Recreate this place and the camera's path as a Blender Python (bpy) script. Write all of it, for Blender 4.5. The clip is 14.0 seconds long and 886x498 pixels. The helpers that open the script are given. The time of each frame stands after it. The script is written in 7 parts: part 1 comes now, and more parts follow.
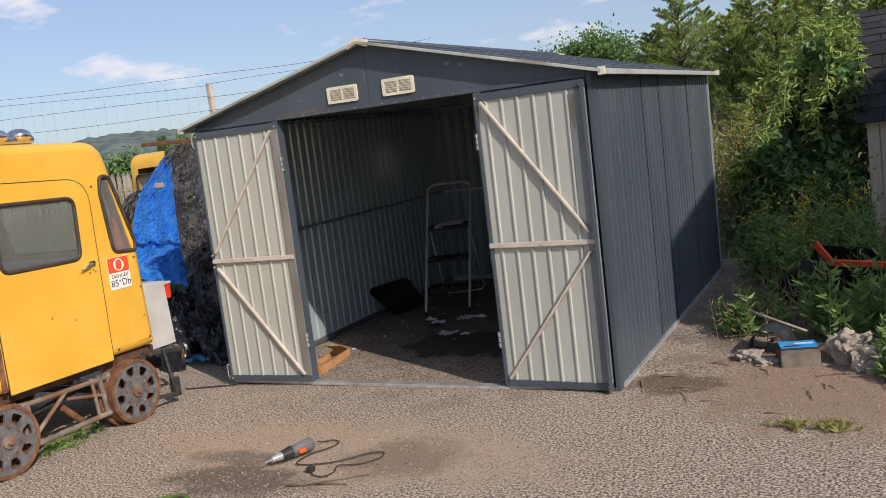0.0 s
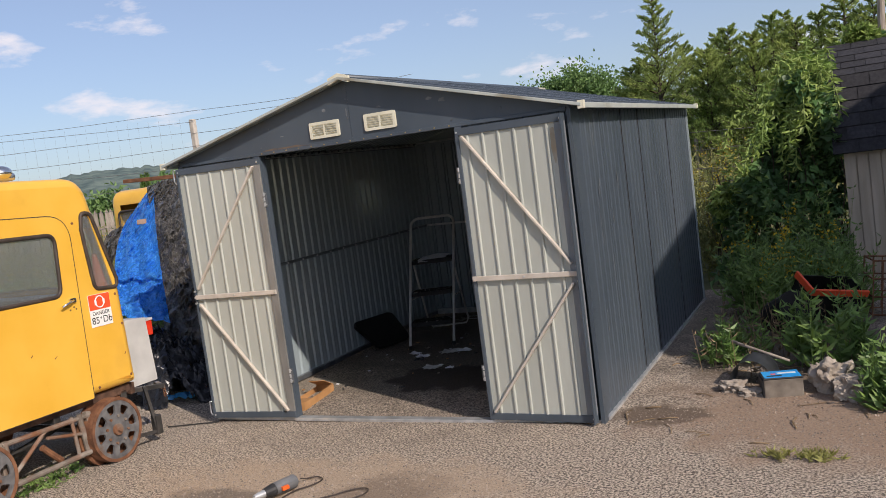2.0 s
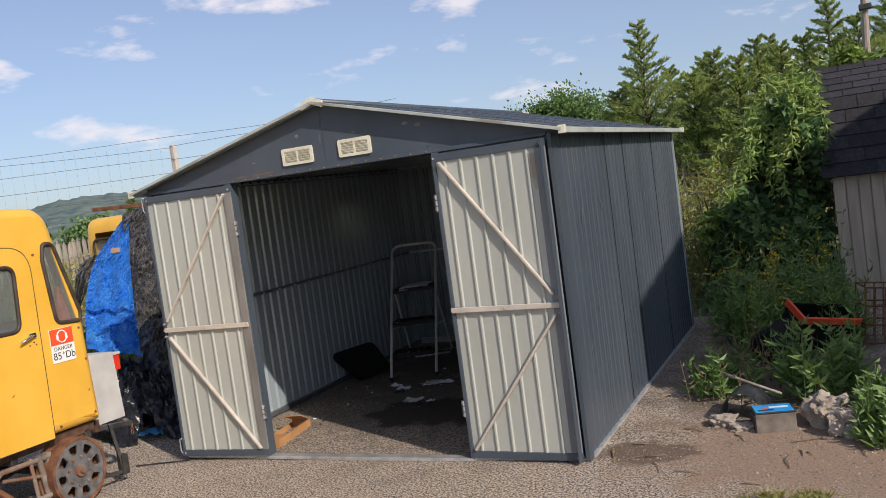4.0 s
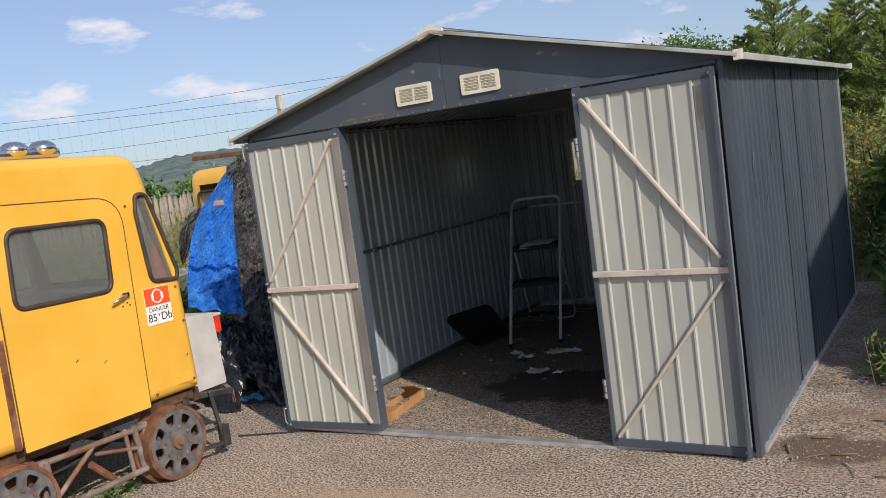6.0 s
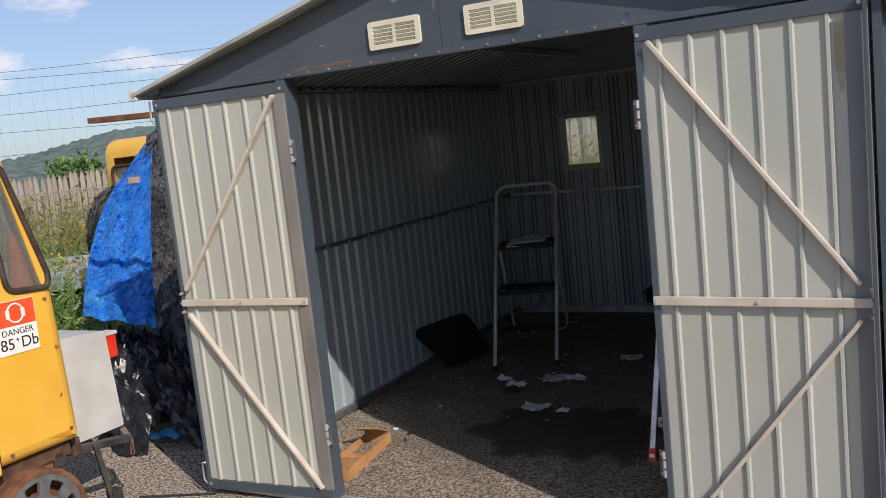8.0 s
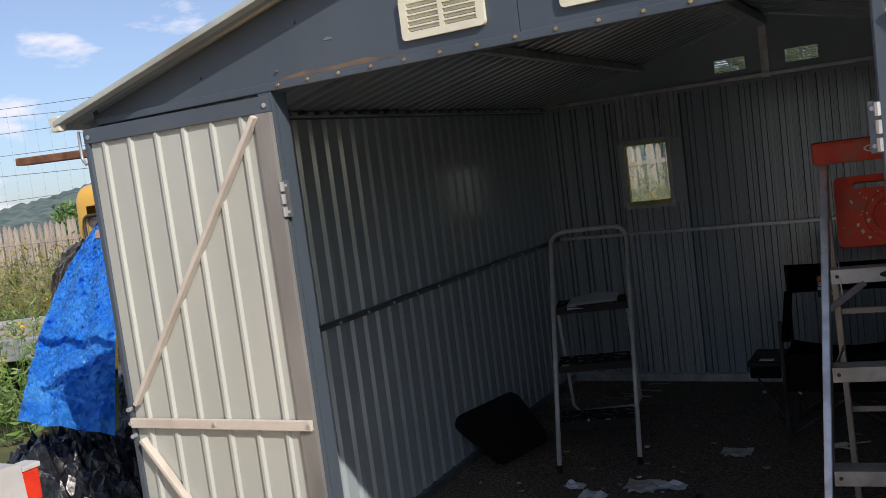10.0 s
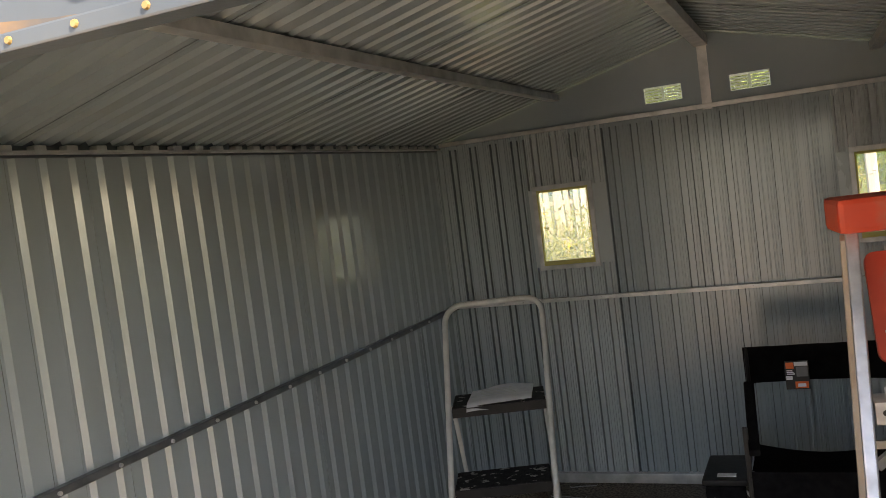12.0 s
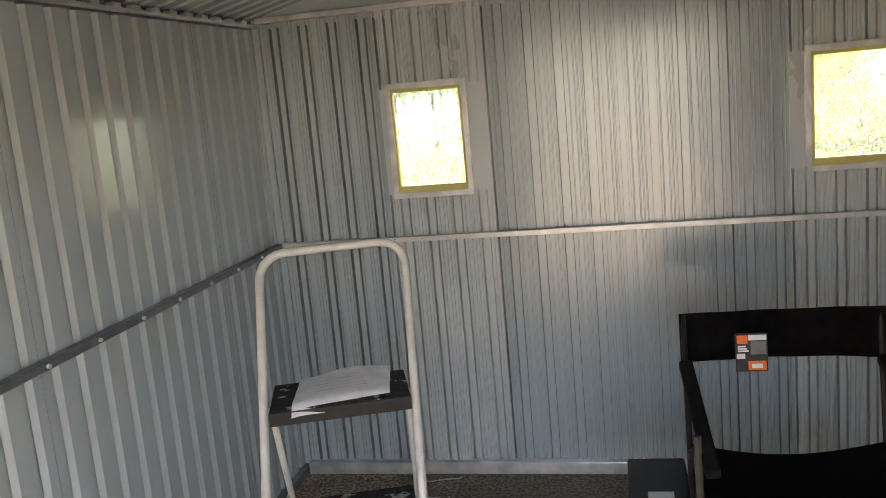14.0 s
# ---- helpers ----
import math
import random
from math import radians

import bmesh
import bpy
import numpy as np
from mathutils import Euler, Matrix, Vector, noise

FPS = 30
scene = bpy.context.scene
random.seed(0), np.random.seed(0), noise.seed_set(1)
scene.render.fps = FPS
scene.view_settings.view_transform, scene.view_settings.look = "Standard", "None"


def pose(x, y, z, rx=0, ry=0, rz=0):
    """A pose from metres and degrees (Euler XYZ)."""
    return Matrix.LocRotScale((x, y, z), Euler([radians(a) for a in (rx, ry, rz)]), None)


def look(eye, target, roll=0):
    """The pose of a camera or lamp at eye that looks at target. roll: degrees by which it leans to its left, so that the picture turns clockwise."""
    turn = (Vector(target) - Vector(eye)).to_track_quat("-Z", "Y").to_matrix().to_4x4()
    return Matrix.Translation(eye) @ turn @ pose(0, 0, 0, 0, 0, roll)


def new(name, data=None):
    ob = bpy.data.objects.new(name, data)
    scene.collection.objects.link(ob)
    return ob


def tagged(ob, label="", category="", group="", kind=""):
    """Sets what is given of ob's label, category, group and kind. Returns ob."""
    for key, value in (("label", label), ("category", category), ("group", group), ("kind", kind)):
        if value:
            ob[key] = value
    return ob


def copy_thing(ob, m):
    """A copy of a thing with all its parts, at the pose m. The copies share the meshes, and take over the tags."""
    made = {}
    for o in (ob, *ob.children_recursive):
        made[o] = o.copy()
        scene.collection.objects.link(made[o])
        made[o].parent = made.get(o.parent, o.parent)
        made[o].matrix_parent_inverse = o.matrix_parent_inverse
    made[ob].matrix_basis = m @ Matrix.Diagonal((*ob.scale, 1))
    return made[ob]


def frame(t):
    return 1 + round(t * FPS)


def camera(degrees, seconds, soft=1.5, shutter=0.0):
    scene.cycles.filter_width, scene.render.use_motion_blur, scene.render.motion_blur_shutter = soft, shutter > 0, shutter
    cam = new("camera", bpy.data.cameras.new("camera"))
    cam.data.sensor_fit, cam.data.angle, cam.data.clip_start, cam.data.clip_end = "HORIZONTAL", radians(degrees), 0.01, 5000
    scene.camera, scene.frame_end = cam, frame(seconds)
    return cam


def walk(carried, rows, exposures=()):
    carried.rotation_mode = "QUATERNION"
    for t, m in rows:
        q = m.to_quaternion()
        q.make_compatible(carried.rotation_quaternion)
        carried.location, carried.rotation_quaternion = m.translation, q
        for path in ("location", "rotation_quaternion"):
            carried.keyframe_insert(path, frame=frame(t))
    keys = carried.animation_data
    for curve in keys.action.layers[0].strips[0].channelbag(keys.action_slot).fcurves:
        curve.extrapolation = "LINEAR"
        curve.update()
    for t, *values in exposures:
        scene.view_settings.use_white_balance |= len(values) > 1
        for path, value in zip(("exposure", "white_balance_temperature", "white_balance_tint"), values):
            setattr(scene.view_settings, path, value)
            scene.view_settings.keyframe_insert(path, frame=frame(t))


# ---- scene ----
cam = camera(53.5, 14.0, soft=0.9)
PATH = [
    (0, (3.618, -4.866, 1.530), (2.709, -3.100, 1.299), -6.99),
    (0.5, (3.602, -4.864, 1.524), (2.713, -3.086, 1.296), -7.01),
    (1, (3.615, -4.878, 1.524), (2.728, -3.098, 1.316), -7.21),
    (1.5, (3.620, -4.875, 1.517), (2.748, -3.085, 1.329), -7.32),
    (2, (3.631, -4.867, 1.526), (2.758, -3.075, 1.367), -7.42),
    (2.5, (3.640, -4.849, 1.524), (2.768, -3.054, 1.392), -7.72),
    (3, (3.668, -4.811, 1.533), (2.814, -3.005, 1.447), -7.73),
    (3.2, (3.693, -4.777, 1.540), (2.839, -2.971, 1.456), -7.83),
    (5.3, (3.322, -4.368, 1.532), (2.463, -2.571, 1.349), -6.82),
    (5.5, (3.283, -4.305, 1.514), (2.360, -2.539, 1.338), -7.09),
    (6, (3.140, -4.076, 1.511), (2.080, -2.389, 1.333), -7.71),
    (6.5, (2.913, -3.815, 1.482), (1.889, -2.108, 1.282), -7.63),
    (7, (2.664, -3.587, 1.503), (1.747, -1.824, 1.274), -7.49),
    (7.5, (2.461, -3.310, 1.461), (1.520, -1.557, 1.264), -6.08),
    (7.7, (2.371, -3.167, 1.472), (1.425, -1.420, 1.241), -6.07),
    (9.8, (1.657, -2.021, 1.525), (0.636, -0.309, 1.356), -7.33),
    (10, (1.529, -1.932, 1.530), (0.557, -0.190, 1.380), -7.36),
    (10.5, (1.352, -1.627, 1.558), (0.551, 0.197, 1.394), -7.26),
    (11, (1.259, -1.360, 1.568), (0.491, 0.481, 1.437), -7.17),
    (11.5, (1.223, -1.052, 1.596), (0.408, 0.773, 1.530), -7.25),
    (12, (1.152, -0.799, 1.588), (0.375, 1.042, 1.498), -7.37),
    (12.5, (0.967, -0.526, 1.590), (0.333, 1.366, 1.467), -7.35),
    (13, (0.873, -0.280, 1.575), (0.336, 1.633, 1.352), -7.09),
    (13.5, (0.800, 0.031, 1.526), (0.260, 1.934, 1.227), -6.79),
    (14, (0.705, 0.333, 1.539), (0.289, 2.263, 1.220), -5.46),
]
EXPOSURES = [(0.0, -0.12, 6550, 16), (7.7, -0.13, 6400, 15), (9.8, -0.07, 6300, 15), (10.5, 0.44, 6350, 13), (11.0, 1.12, 6500, 12), (11.5, 1.72, 7000, 12), (12.0, 2.15, 8000, 15), (12.5, 3.3, 7900, 17), (13.0, 3.6, 7750, 17), (14.0, 3.66, 8050, 18)]
walk(cam, [(t, look(eye, target, roll)) for t, eye, target, roll in PATH], EXPOSURES)

# ---- light ----
SUN_AZ, SUN_EL = math.atan2(0.869, -0.495), radians(34.2)
world = bpy.data.worlds.new("world")
scene.world = world
world.use_nodes = True
wn, wl = world.node_tree.nodes, world.node_tree.links
wn.clear()
w_out = wn.new("ShaderNodeOutputWorld")
w_bg = wn.new("ShaderNodeBackground")
w_bg.inputs["Strength"].default_value = 0.130
w_sky = wn.new("ShaderNodeTexSky")
w_sky.sky_type = "NISHITA"
w_sky.sun_disc = False
w_sky.sun_elevation = SUN_EL
w_sky.sun_rotation = SUN_AZ
w_sky.air_density, w_sky.dust_density, w_sky.ozone_density = 1.0, 1.2, 5.0
w_tc = wn.new("ShaderNodeTexCoord")
w_map = wn.new("ShaderNodeMapping")
w_map.inputs["Scale"].default_value = (1.0, 1.0, 2.8)
w_map.inputs["Location"].default_value = (0.35, 0.1, 0.2)
w_no = wn.new("ShaderNodeTexNoise")
w_no.inputs["Scale"].default_value = 8.5
w_no.inputs["Detail"].default_value = 7.0
w_no.inputs["Roughness"].default_value = 0.55
w_ramp = wn.new("ShaderNodeValToRGB")
w_ramp.color_ramp.elements[0].position = 0.575
w_ramp.color_ramp.elements[0].color = (0.16, 0.16, 0.16, 1)
w_ramp.color_ramp.elements[1].position = 0.69
w_ramp.color_ramp.elements[1].color = (0.85, 0.85, 0.85, 1)
w_mix = wn.new("ShaderNodeMix")
w_mix.data_type = "RGBA"
w_mix.inputs["B"].default_value = (7.6, 7.4, 7.6, 1)
wl.new(w_tc.outputs["Generated"], w_map.inputs["Vector"])
wl.new(w_map.outputs["Vector"], w_no.inputs["Vector"])
wl.new(w_no.outputs["Fac"], w_ramp.inputs["Fac"])
wl.new(w_ramp.outputs["Color"], w_mix.inputs["Factor"])
wl.new(w_sky.outputs["Color"], w_mix.inputs["A"])
wl.new(w_mix.outputs["Result"], w_bg.inputs["Color"])
wl.new(w_bg.outputs["Background"], w_out.inputs["Surface"])

sun_data = bpy.data.lights.new("sun", "SUN")
sun_data.energy, sun_data.angle, sun_data.color = 4.6, radians(0.53), (1.0, 0.90, 0.77)
sun = new("sun", sun_data)
sun.matrix_world = look((30 * math.sin(SUN_AZ) * math.cos(SUN_EL), 30 * math.cos(SUN_AZ) * math.cos(SUN_EL), 30 * math.sin(SUN_EL)), (0, 0, 0))


# ---- materials ----
def mat(name, a, b, scale=4.0, rough=0.6, metal=0.0, bump=0.1, fine=60.0, detail=6.0, contrast=(0.35, 0.65), coat=0.0, spec=0.5, stretch=None, rand=0.0, c=None, cscale=0.7, cspan=(0.55, 0.7), trans=0.0):
    """Two colours mixed by noise, a third in large patches, fine relief, gloss that varies."""
    m = bpy.data.materials.new(name)
    m.use_nodes = True
    n, l = m.node_tree.nodes, m.node_tree.links
    p = n["Principled BSDF"]
    tc = n.new("ShaderNodeTexCoord")
    src = tc.outputs["Object"]
    if stretch:
        mp = n.new("ShaderNodeMapping")
        mp.inputs["Scale"].default_value = stretch
        l.new(src, mp.inputs["Vector"])
        src = mp.outputs["Vector"]
    no = n.new("ShaderNodeTexNoise")
    no.inputs["Scale"].default_value, no.inputs["Detail"].default_value = scale, detail
    l.new(src, no.inputs["Vector"])
    r = n.new("ShaderNodeValToRGB")
    r.color_ramp.elements[0].position, r.color_ramp.elements[1].position = contrast
    r.color_ramp.elements[0].color, r.color_ramp.elements[1].color = (*a, 1), (*b, 1)
    l.new(no.outputs["Fac"], r.inputs["Fac"])
    col = r.outputs["Color"]
    if c:
        big = n.new("ShaderNodeTexNoise")
        big.inputs["Scale"].default_value, big.inputs["Detail"].default_value = cscale, 5.0
        l.new(src, big.inputs["Vector"])
        br = n.new("ShaderNodeValToRGB")
        br.color_ramp.elements[0].position, br.color_ramp.elements[1].position = cspan
        l.new(big.outputs["Fac"], br.inputs["Fac"])
        mx = n.new("ShaderNodeMix")
        mx.data_type = "RGBA"
        mx.inputs["B"].default_value = (*c, 1)
        l.new(br.outputs["Color"], mx.inputs["Factor"])
        l.new(col, mx.inputs["A"])
        col = mx.outputs["Result"]
    if rand:
        geo = n.new("ShaderNodeNewGeometry")
        oi = n.new("ShaderNodeObjectInfo")
        ad = n.new("ShaderNodeMath")
        ad.operation = "ADD"
        l.new(geo.outputs["Random Per Island"], ad.inputs[0])
        l.new(oi.outputs["Random"], ad.inputs[1])
        fr = n.new("ShaderNodeMath")
        fr.operation = "FRACT"
        l.new(ad.outputs[0], fr.inputs[0])
        mr = n.new("ShaderNodeMapRange")
        mr.inputs["To Min"].default_value, mr.inputs["To Max"].default_value = 1 - rand, 1 + rand
        l.new(fr.outputs[0], mr.inputs["Value"])
        hs = n.new("ShaderNodeHueSaturation")
        l.new(mr.outputs["Result"], hs.inputs["Value"])
        l.new(col, hs.inputs["Color"])
        col = hs.outputs["Color"]
    l.new(col, p.inputs["Base Color"])
    fi = n.new("ShaderNodeTexNoise")
    fi.inputs["Scale"].default_value, fi.inputs["Detail"].default_value = fine, 4.0
    l.new(src, fi.inputs["Vector"])
    rr = n.new("ShaderNodeMapRange")
    rr.inputs["To Min"].default_value, rr.inputs["To Max"].default_value = max(0.02, rough - 0.12), min(1, rough + 0.12)
    l.new(no.outputs["Fac"], rr.inputs["Value"])
    l.new(rr.outputs["Result"], p.inputs["Roughness"])
    if bump:
        bp = n.new("ShaderNodeBump")
        bp.inputs["Strength"].default_value, bp.inputs["Distance"].default_value = bump, 0.01
        l.new(fi.outputs["Fac"], bp.inputs["Height"])
        l.new(bp.outputs["Normal"], p.inputs["Normal"])
    p.inputs["Metallic"].default_value = metal
    p.inputs["Coat Weight"].default_value = coat
    p.inputs["Specular IOR Level"].default_value = spec
    if trans:
        tr = n.new("ShaderNodeBsdfTranslucent")
        l.new(col, tr.inputs["Color"])
        ms = n.new("ShaderNodeMixShader")
        ms.inputs["Fac"].default_value = trans
        l.new(p.outputs["BSDF"], ms.inputs[1])
        l.new(tr.outputs["BSDF"], ms.inputs[2])
        l.new(ms.outputs["Shader"], n["Material Output"].inputs["Surface"])
    return m


def glass(name, tint=(0.9, 0.95, 0.95), rough=0.02, clear=0.85, veil=0.0, milky=False):
    m = bpy.data.materials.new(name)
    m.use_nodes = True
    n, l = m.node_tree.nodes, m.node_tree.links
    n.remove(n["Principled BSDF"])
    t, g, mx, fr = n.new("ShaderNodeBsdfTransparent"), n.new("ShaderNodeBsdfGlossy"), n.new("ShaderNodeMixShader"), n.new("ShaderNodeLayerWeight")
    fr.inputs["Blend"].default_value = 0.5
    t.inputs["Color"].default_value = (*tint, 1)
    g.inputs["Roughness"].default_value = rough
    pw, ad = n.new("ShaderNodeMath"), n.new("ShaderNodeMath")
    pw.operation, ad.operation = "POWER", "MULTIPLY_ADD"
    pw.inputs[1].default_value = 4.0
    ad.inputs[1].default_value, ad.inputs[2].default_value = 0.8, 0.02 + (1 - clear) / 2
    l.new(fr.outputs["Facing"], pw.inputs[0])
    l.new(pw.outputs[0], ad.inputs[0])
    l.new(ad.outputs[0], mx.inputs["Fac"])
    l.new(t.outputs["BSDF"], mx.inputs[1])
    l.new(g.outputs["BSDF"], mx.inputs[2])
    last = mx.outputs["Shader"]
    # pale veil stands for sky reflection on cab glass, glare in shed panes
    if veil:
        df, m2 = n.new("ShaderNodeBsdfTranslucent" if milky else "ShaderNodeBsdfDiffuse"), n.new("ShaderNodeMixShader")
        df.inputs["Color"].default_value = (0.85, 0.86, 0.86, 1) if milky else (0.55, 0.57, 0.57, 1)
        m2.inputs["Fac"].default_value = veil
        l.new(last, m2.inputs[1])
        l.new(df.outputs["BSDF"], m2.inputs[2])
        last = m2.outputs["Shader"]
    l.new(last, n["Material Output"].inputs["Surface"])
    return m


M_OUT = mat("slate_paint", (0.054, 0.071, 0.091), (0.076, 0.096, 0.119), 2.5, 0.40, 0.0, 0.04, 90, stretch=(1, 1, 0.25), c=(0.09, 0.105, 0.115), cscale=1.6, cspan=(0.6, 0.8))
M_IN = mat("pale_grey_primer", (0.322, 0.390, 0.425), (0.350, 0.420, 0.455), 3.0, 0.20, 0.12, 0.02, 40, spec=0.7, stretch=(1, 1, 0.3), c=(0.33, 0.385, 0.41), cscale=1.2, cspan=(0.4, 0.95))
# a paler tone of the primer for the sheets round the windows
M_INLIGHT = mat("paler_grey_primer", (0.385, 0.44, 0.465), (0.45, 0.505, 0.53), 3.0, 0.3, 0.12, 0.02, 40, spec=0.7, stretch=(1, 1, 0.3))
M_VENT = mat("cream_vent", (0.74, 0.73, 0.64), (0.82, 0.81, 0.72), 8, 0.45, 0, 0.04, trans=0.85)
M_DOOR = mat("door_inner_paint", (0.385, 0.405, 0.365), (0.445, 0.465, 0.42), 3.0, 0.45, 0.0, 0.04, 90, stretch=(1, 1, 0.25), c=(0.35, 0.31, 0.24), cscale=1.3, cspan=(0.64, 0.85))
M_WATERSTAIN = mat("water_stain", (0.30, 0.25, 0.17), (0.37, 0.34, 0.27), 9, 0.6, 0, 0.05)
M_STILE = mat("stile_paint", (0.15, 0.148, 0.138), (0.235, 0.23, 0.215), 7, 0.5, 0.0, 0.05, 60, stretch=(1, 1, 0.3))
M_STILEGREY = mat("grey_stile_paint", (0.16, 0.18, 0.195), (0.22, 0.24, 0.255), 5, 0.45, 0.0, 0.04, 60, stretch=(1, 1, 0.3))
M_SLAT = mat("cream_slat", (0.74, 0.73, 0.64), (0.82, 0.81, 0.72), 8, 0.45, 0, 0.0, trans=0.85)
M_BRACE = mat("brace_paint", (0.47, 0.42, 0.36), (0.58, 0.53, 0.46), 9, 0.5, 0.0, 0.05, 60)
M_CREAM = mat("cream_plastic", (0.62, 0.60, 0.47), (0.72, 0.70, 0.56), 8, 0.45, 0, 0.04)
M_TRIM = mat("trim_pale", (0.36, 0.40, 0.38), (0.46, 0.49, 0.45), 7, 0.4, 0, 0.04, c=(0.26, 0.25, 0.2), cscale=3)
M_GALV = mat("galvanised_steel", (0.42, 0.44, 0.45), (0.62, 0.63, 0.63), 14, 0.36, 0.55, 0.05, 70)
M_DGALV = mat("dull_channel", (0.10, 0.115, 0.13), (0.17, 0.185, 0.2), 12, 0.4, 0.5, 0.05)
M_BRASS = mat("dull_brass", (0.34, 0.24, 0.10), (0.50, 0.38, 0.18), 30, 0.4, 0.6, 0.05)
M_RUSTDARK = mat("dark_rust", (0.055, 0.03, 0.02), (0.13, 0.07, 0.045), 16, 0.85, 0.1, 0.35, 60)
M_RUST = mat("rust", (0.12, 0.05, 0.025), (0.26, 0.12, 0.06), 16, 0.85, 0.1, 0.35, 60)
M_SCUFF = mat("scuffed_paint", (0.10, 0.11, 0.12), (0.2, 0.21, 0.22), 20, 0.6)
M_RUSTSTAIN = mat("rust_stain", (0.085, 0.08, 0.078), (0.19, 0.125, 0.075), 12, 0.6, 0, 0.06)
M_YELLOW = mat("yellow_paint", (0.72, 0.40, 0.045), (0.79, 0.46, 0.065), 3, 0.32, 0, 0.03, 40, coat=0.25, c=(0.62, 0.34, 0.045), cscale=2.5, cspan=(0.6, 0.85))
M_RUBBER = mat("black_rubber", (0.018, 0.018, 0.019), (0.035, 0.034, 0.033), 20, 0.6, 0, 0.1)
M_BROWNGASKET = mat("window_gasket", (0.035, 0.025, 0.02), (0.06, 0.045, 0.035), 20, 0.55, 0, 0.08)
M_WHEEL = mat("wheel_grey", (0.11, 0.11, 0.115), (0.20, 0.20, 0.20), 18, 0.55, 0.3, 0.15, c=(0.16, 0.11, 0.08), cscale=7, cspan=(0.62, 0.75))
M_CHASSIS = mat("chassis_grey", (0.16, 0.135, 0.11), (0.29, 0.25, 0.21), 12, 0.7, 0.1, 0.2, c=(0.20, 0.09, 0.045), cscale=5, cspan=(0.45, 0.6))
M_DARKSTEEL = mat("dark_steel", (0.03, 0.03, 0.03), (0.07, 0.065, 0.06), 14, 0.5, 0.3, 0.15)
M_CHROME = mat("chrome", (0.7, 0.7, 0.7), (0.85, 0.85, 0.85), 9, 0.14, 1.0, 0.02)
M_GREYPANEL = mat("grey_panel", (0.44, 0.44, 0.43), (0.56, 0.56, 0.54), 6, 0.5, 0, 0.06, c=(0.3, 0.24, 0.2), cscale=6, cspan=(0.68, 0.8))
M_REDLENS = mat("red_lens", (0.55, 0.03, 0.015), (0.7, 0.05, 0.02), 20, 0.2, 0, 0.03)
M_WHITE = mat("white_paint", (0.74, 0.74, 0.72), (0.82, 0.82, 0.8), 10, 0.45, 0, 0.03)
M_SIGNRED = mat("sign_red", (0.72, 0.075, 0.02), (0.8, 0.1, 0.03), 10, 0.4, 0, 0.02)
M_INK = mat("ink", (0.015, 0.015, 0.016), (0.03, 0.03, 0.03), 20, 0.6, 0, 0.0)
M_BLUE = mat("blue_tarp", (0.05, 0.36, 0.93), (0.12, 0.50, 0.98), 5, 0.22, 0, 0.55, 16, c=(0.04, 0.28, 0.86), cscale=2.5, trans=0.2)
M_BLACKTARP = mat("black_tarp", (0.11, 0.11, 0.11), (0.22, 0.215, 0.205), 6, 0.26, 0, 0.7, 18, c=(0.30, 0.29, 0.275), cscale=3.0, cspan=(0.45, 0.75))
M_BLACKSHEET = mat("black_sheet", (0.008, 0.009, 0.012), (0.02, 0.022, 0.028), 14, 0.28, 0, 0.9, 22)
M_TAPE = mat("tan_tape", (0.22, 0.15, 0.11), (0.33, 0.23, 0.16), 20, 0.6)
M_CARD = mat("cardboard", (0.40, 0.20, 0.075), (0.50, 0.27, 0.11), 10, 0.85, 0, 0.1)
M_BLACKCLOTH = mat("black_canvas", (0.005, 0.005, 0.006), (0.011, 0.011, 0.012), 30, 0.9, 0, 0.3, 300, spec=0.12)
M_BLACKPLAST = mat("black_plastic", (0.006, 0.006, 0.007), (0.014, 0.014, 0.015), 15, 0.5, 0, 0.1, spec=0.25)
M_PAPER = mat("white_paper", (0.62, 0.63, 0.68), (0.76, 0.77, 0.80), 14, 0.7, 0, 0.15, 20)
M_ALU = mat("aluminium", (0.55, 0.56, 0.57), (0.72, 0.73, 0.74), 20, 0.38, 0.8, 0.06, c=(0.4, 0.4, 0.4), cscale=8)
M_RED = mat("red_plastic", (0.62, 0.06, 0.025), (0.72, 0.09, 0.04), 8, 0.5, 0, 0.08, c=(0.5, 0.14, 0.09), cscale=9, cspan=(0.6, 0.75))
M_LADGREY = mat("ladder_grey_paint", (0.50, 0.51, 0.49), (0.62, 0.62, 0.59), 22, 0.38, 0.1, 0.06)
M_TREAD = mat("step_tread", (0.012, 0.012, 0.012), (0.03, 0.03, 0.03), 40, 0.85, 0, 0.5, 220, c=(0.36, 0.36, 0.35), cscale=34, cspan=(0.60, 0.63), spec=0.2)
M_ORANGE = mat("orange_plastic", (0.80, 0.12, 0.015), (0.88, 0.17, 0.03), 12, 0.5)
M_TOOLGREY = mat("tool_grey", (0.10, 0.105, 0.11), (0.16, 0.165, 0.17), 14, 0.5)
M_BATBLUE = mat("battery_label_blue", (0.01, 0.27, 0.70), (0.03, 0.42, 0.85), 9, 0.4)
M_CONC = mat("broken_concrete", (0.24, 0.20, 0.16), (0.44, 0.39, 0.33), 9, 0.9, 0, 0.6, 40)
M_BARK = mat("bark", (0.05, 0.038, 0.028), (0.12, 0.09, 0.065), 10, 0.9, 0, 0.6, 30, stretch=(1, 1, 0.3))
M_OLDWOOD = mat("weathered_wood", (0.24, 0.20, 0.165), (0.40, 0.35, 0.29), 6, 0.85, 0, 0.3, 40, stretch=(3, 3, 0.4), rand=0.18)
M_SIDING = mat("beige_siding", (0.42, 0.355, 0.275), (0.54, 0.465, 0.375), 5, 0.75, 0, 0.25, 50, stretch=(3, 3, 0.3), rand=0.08)
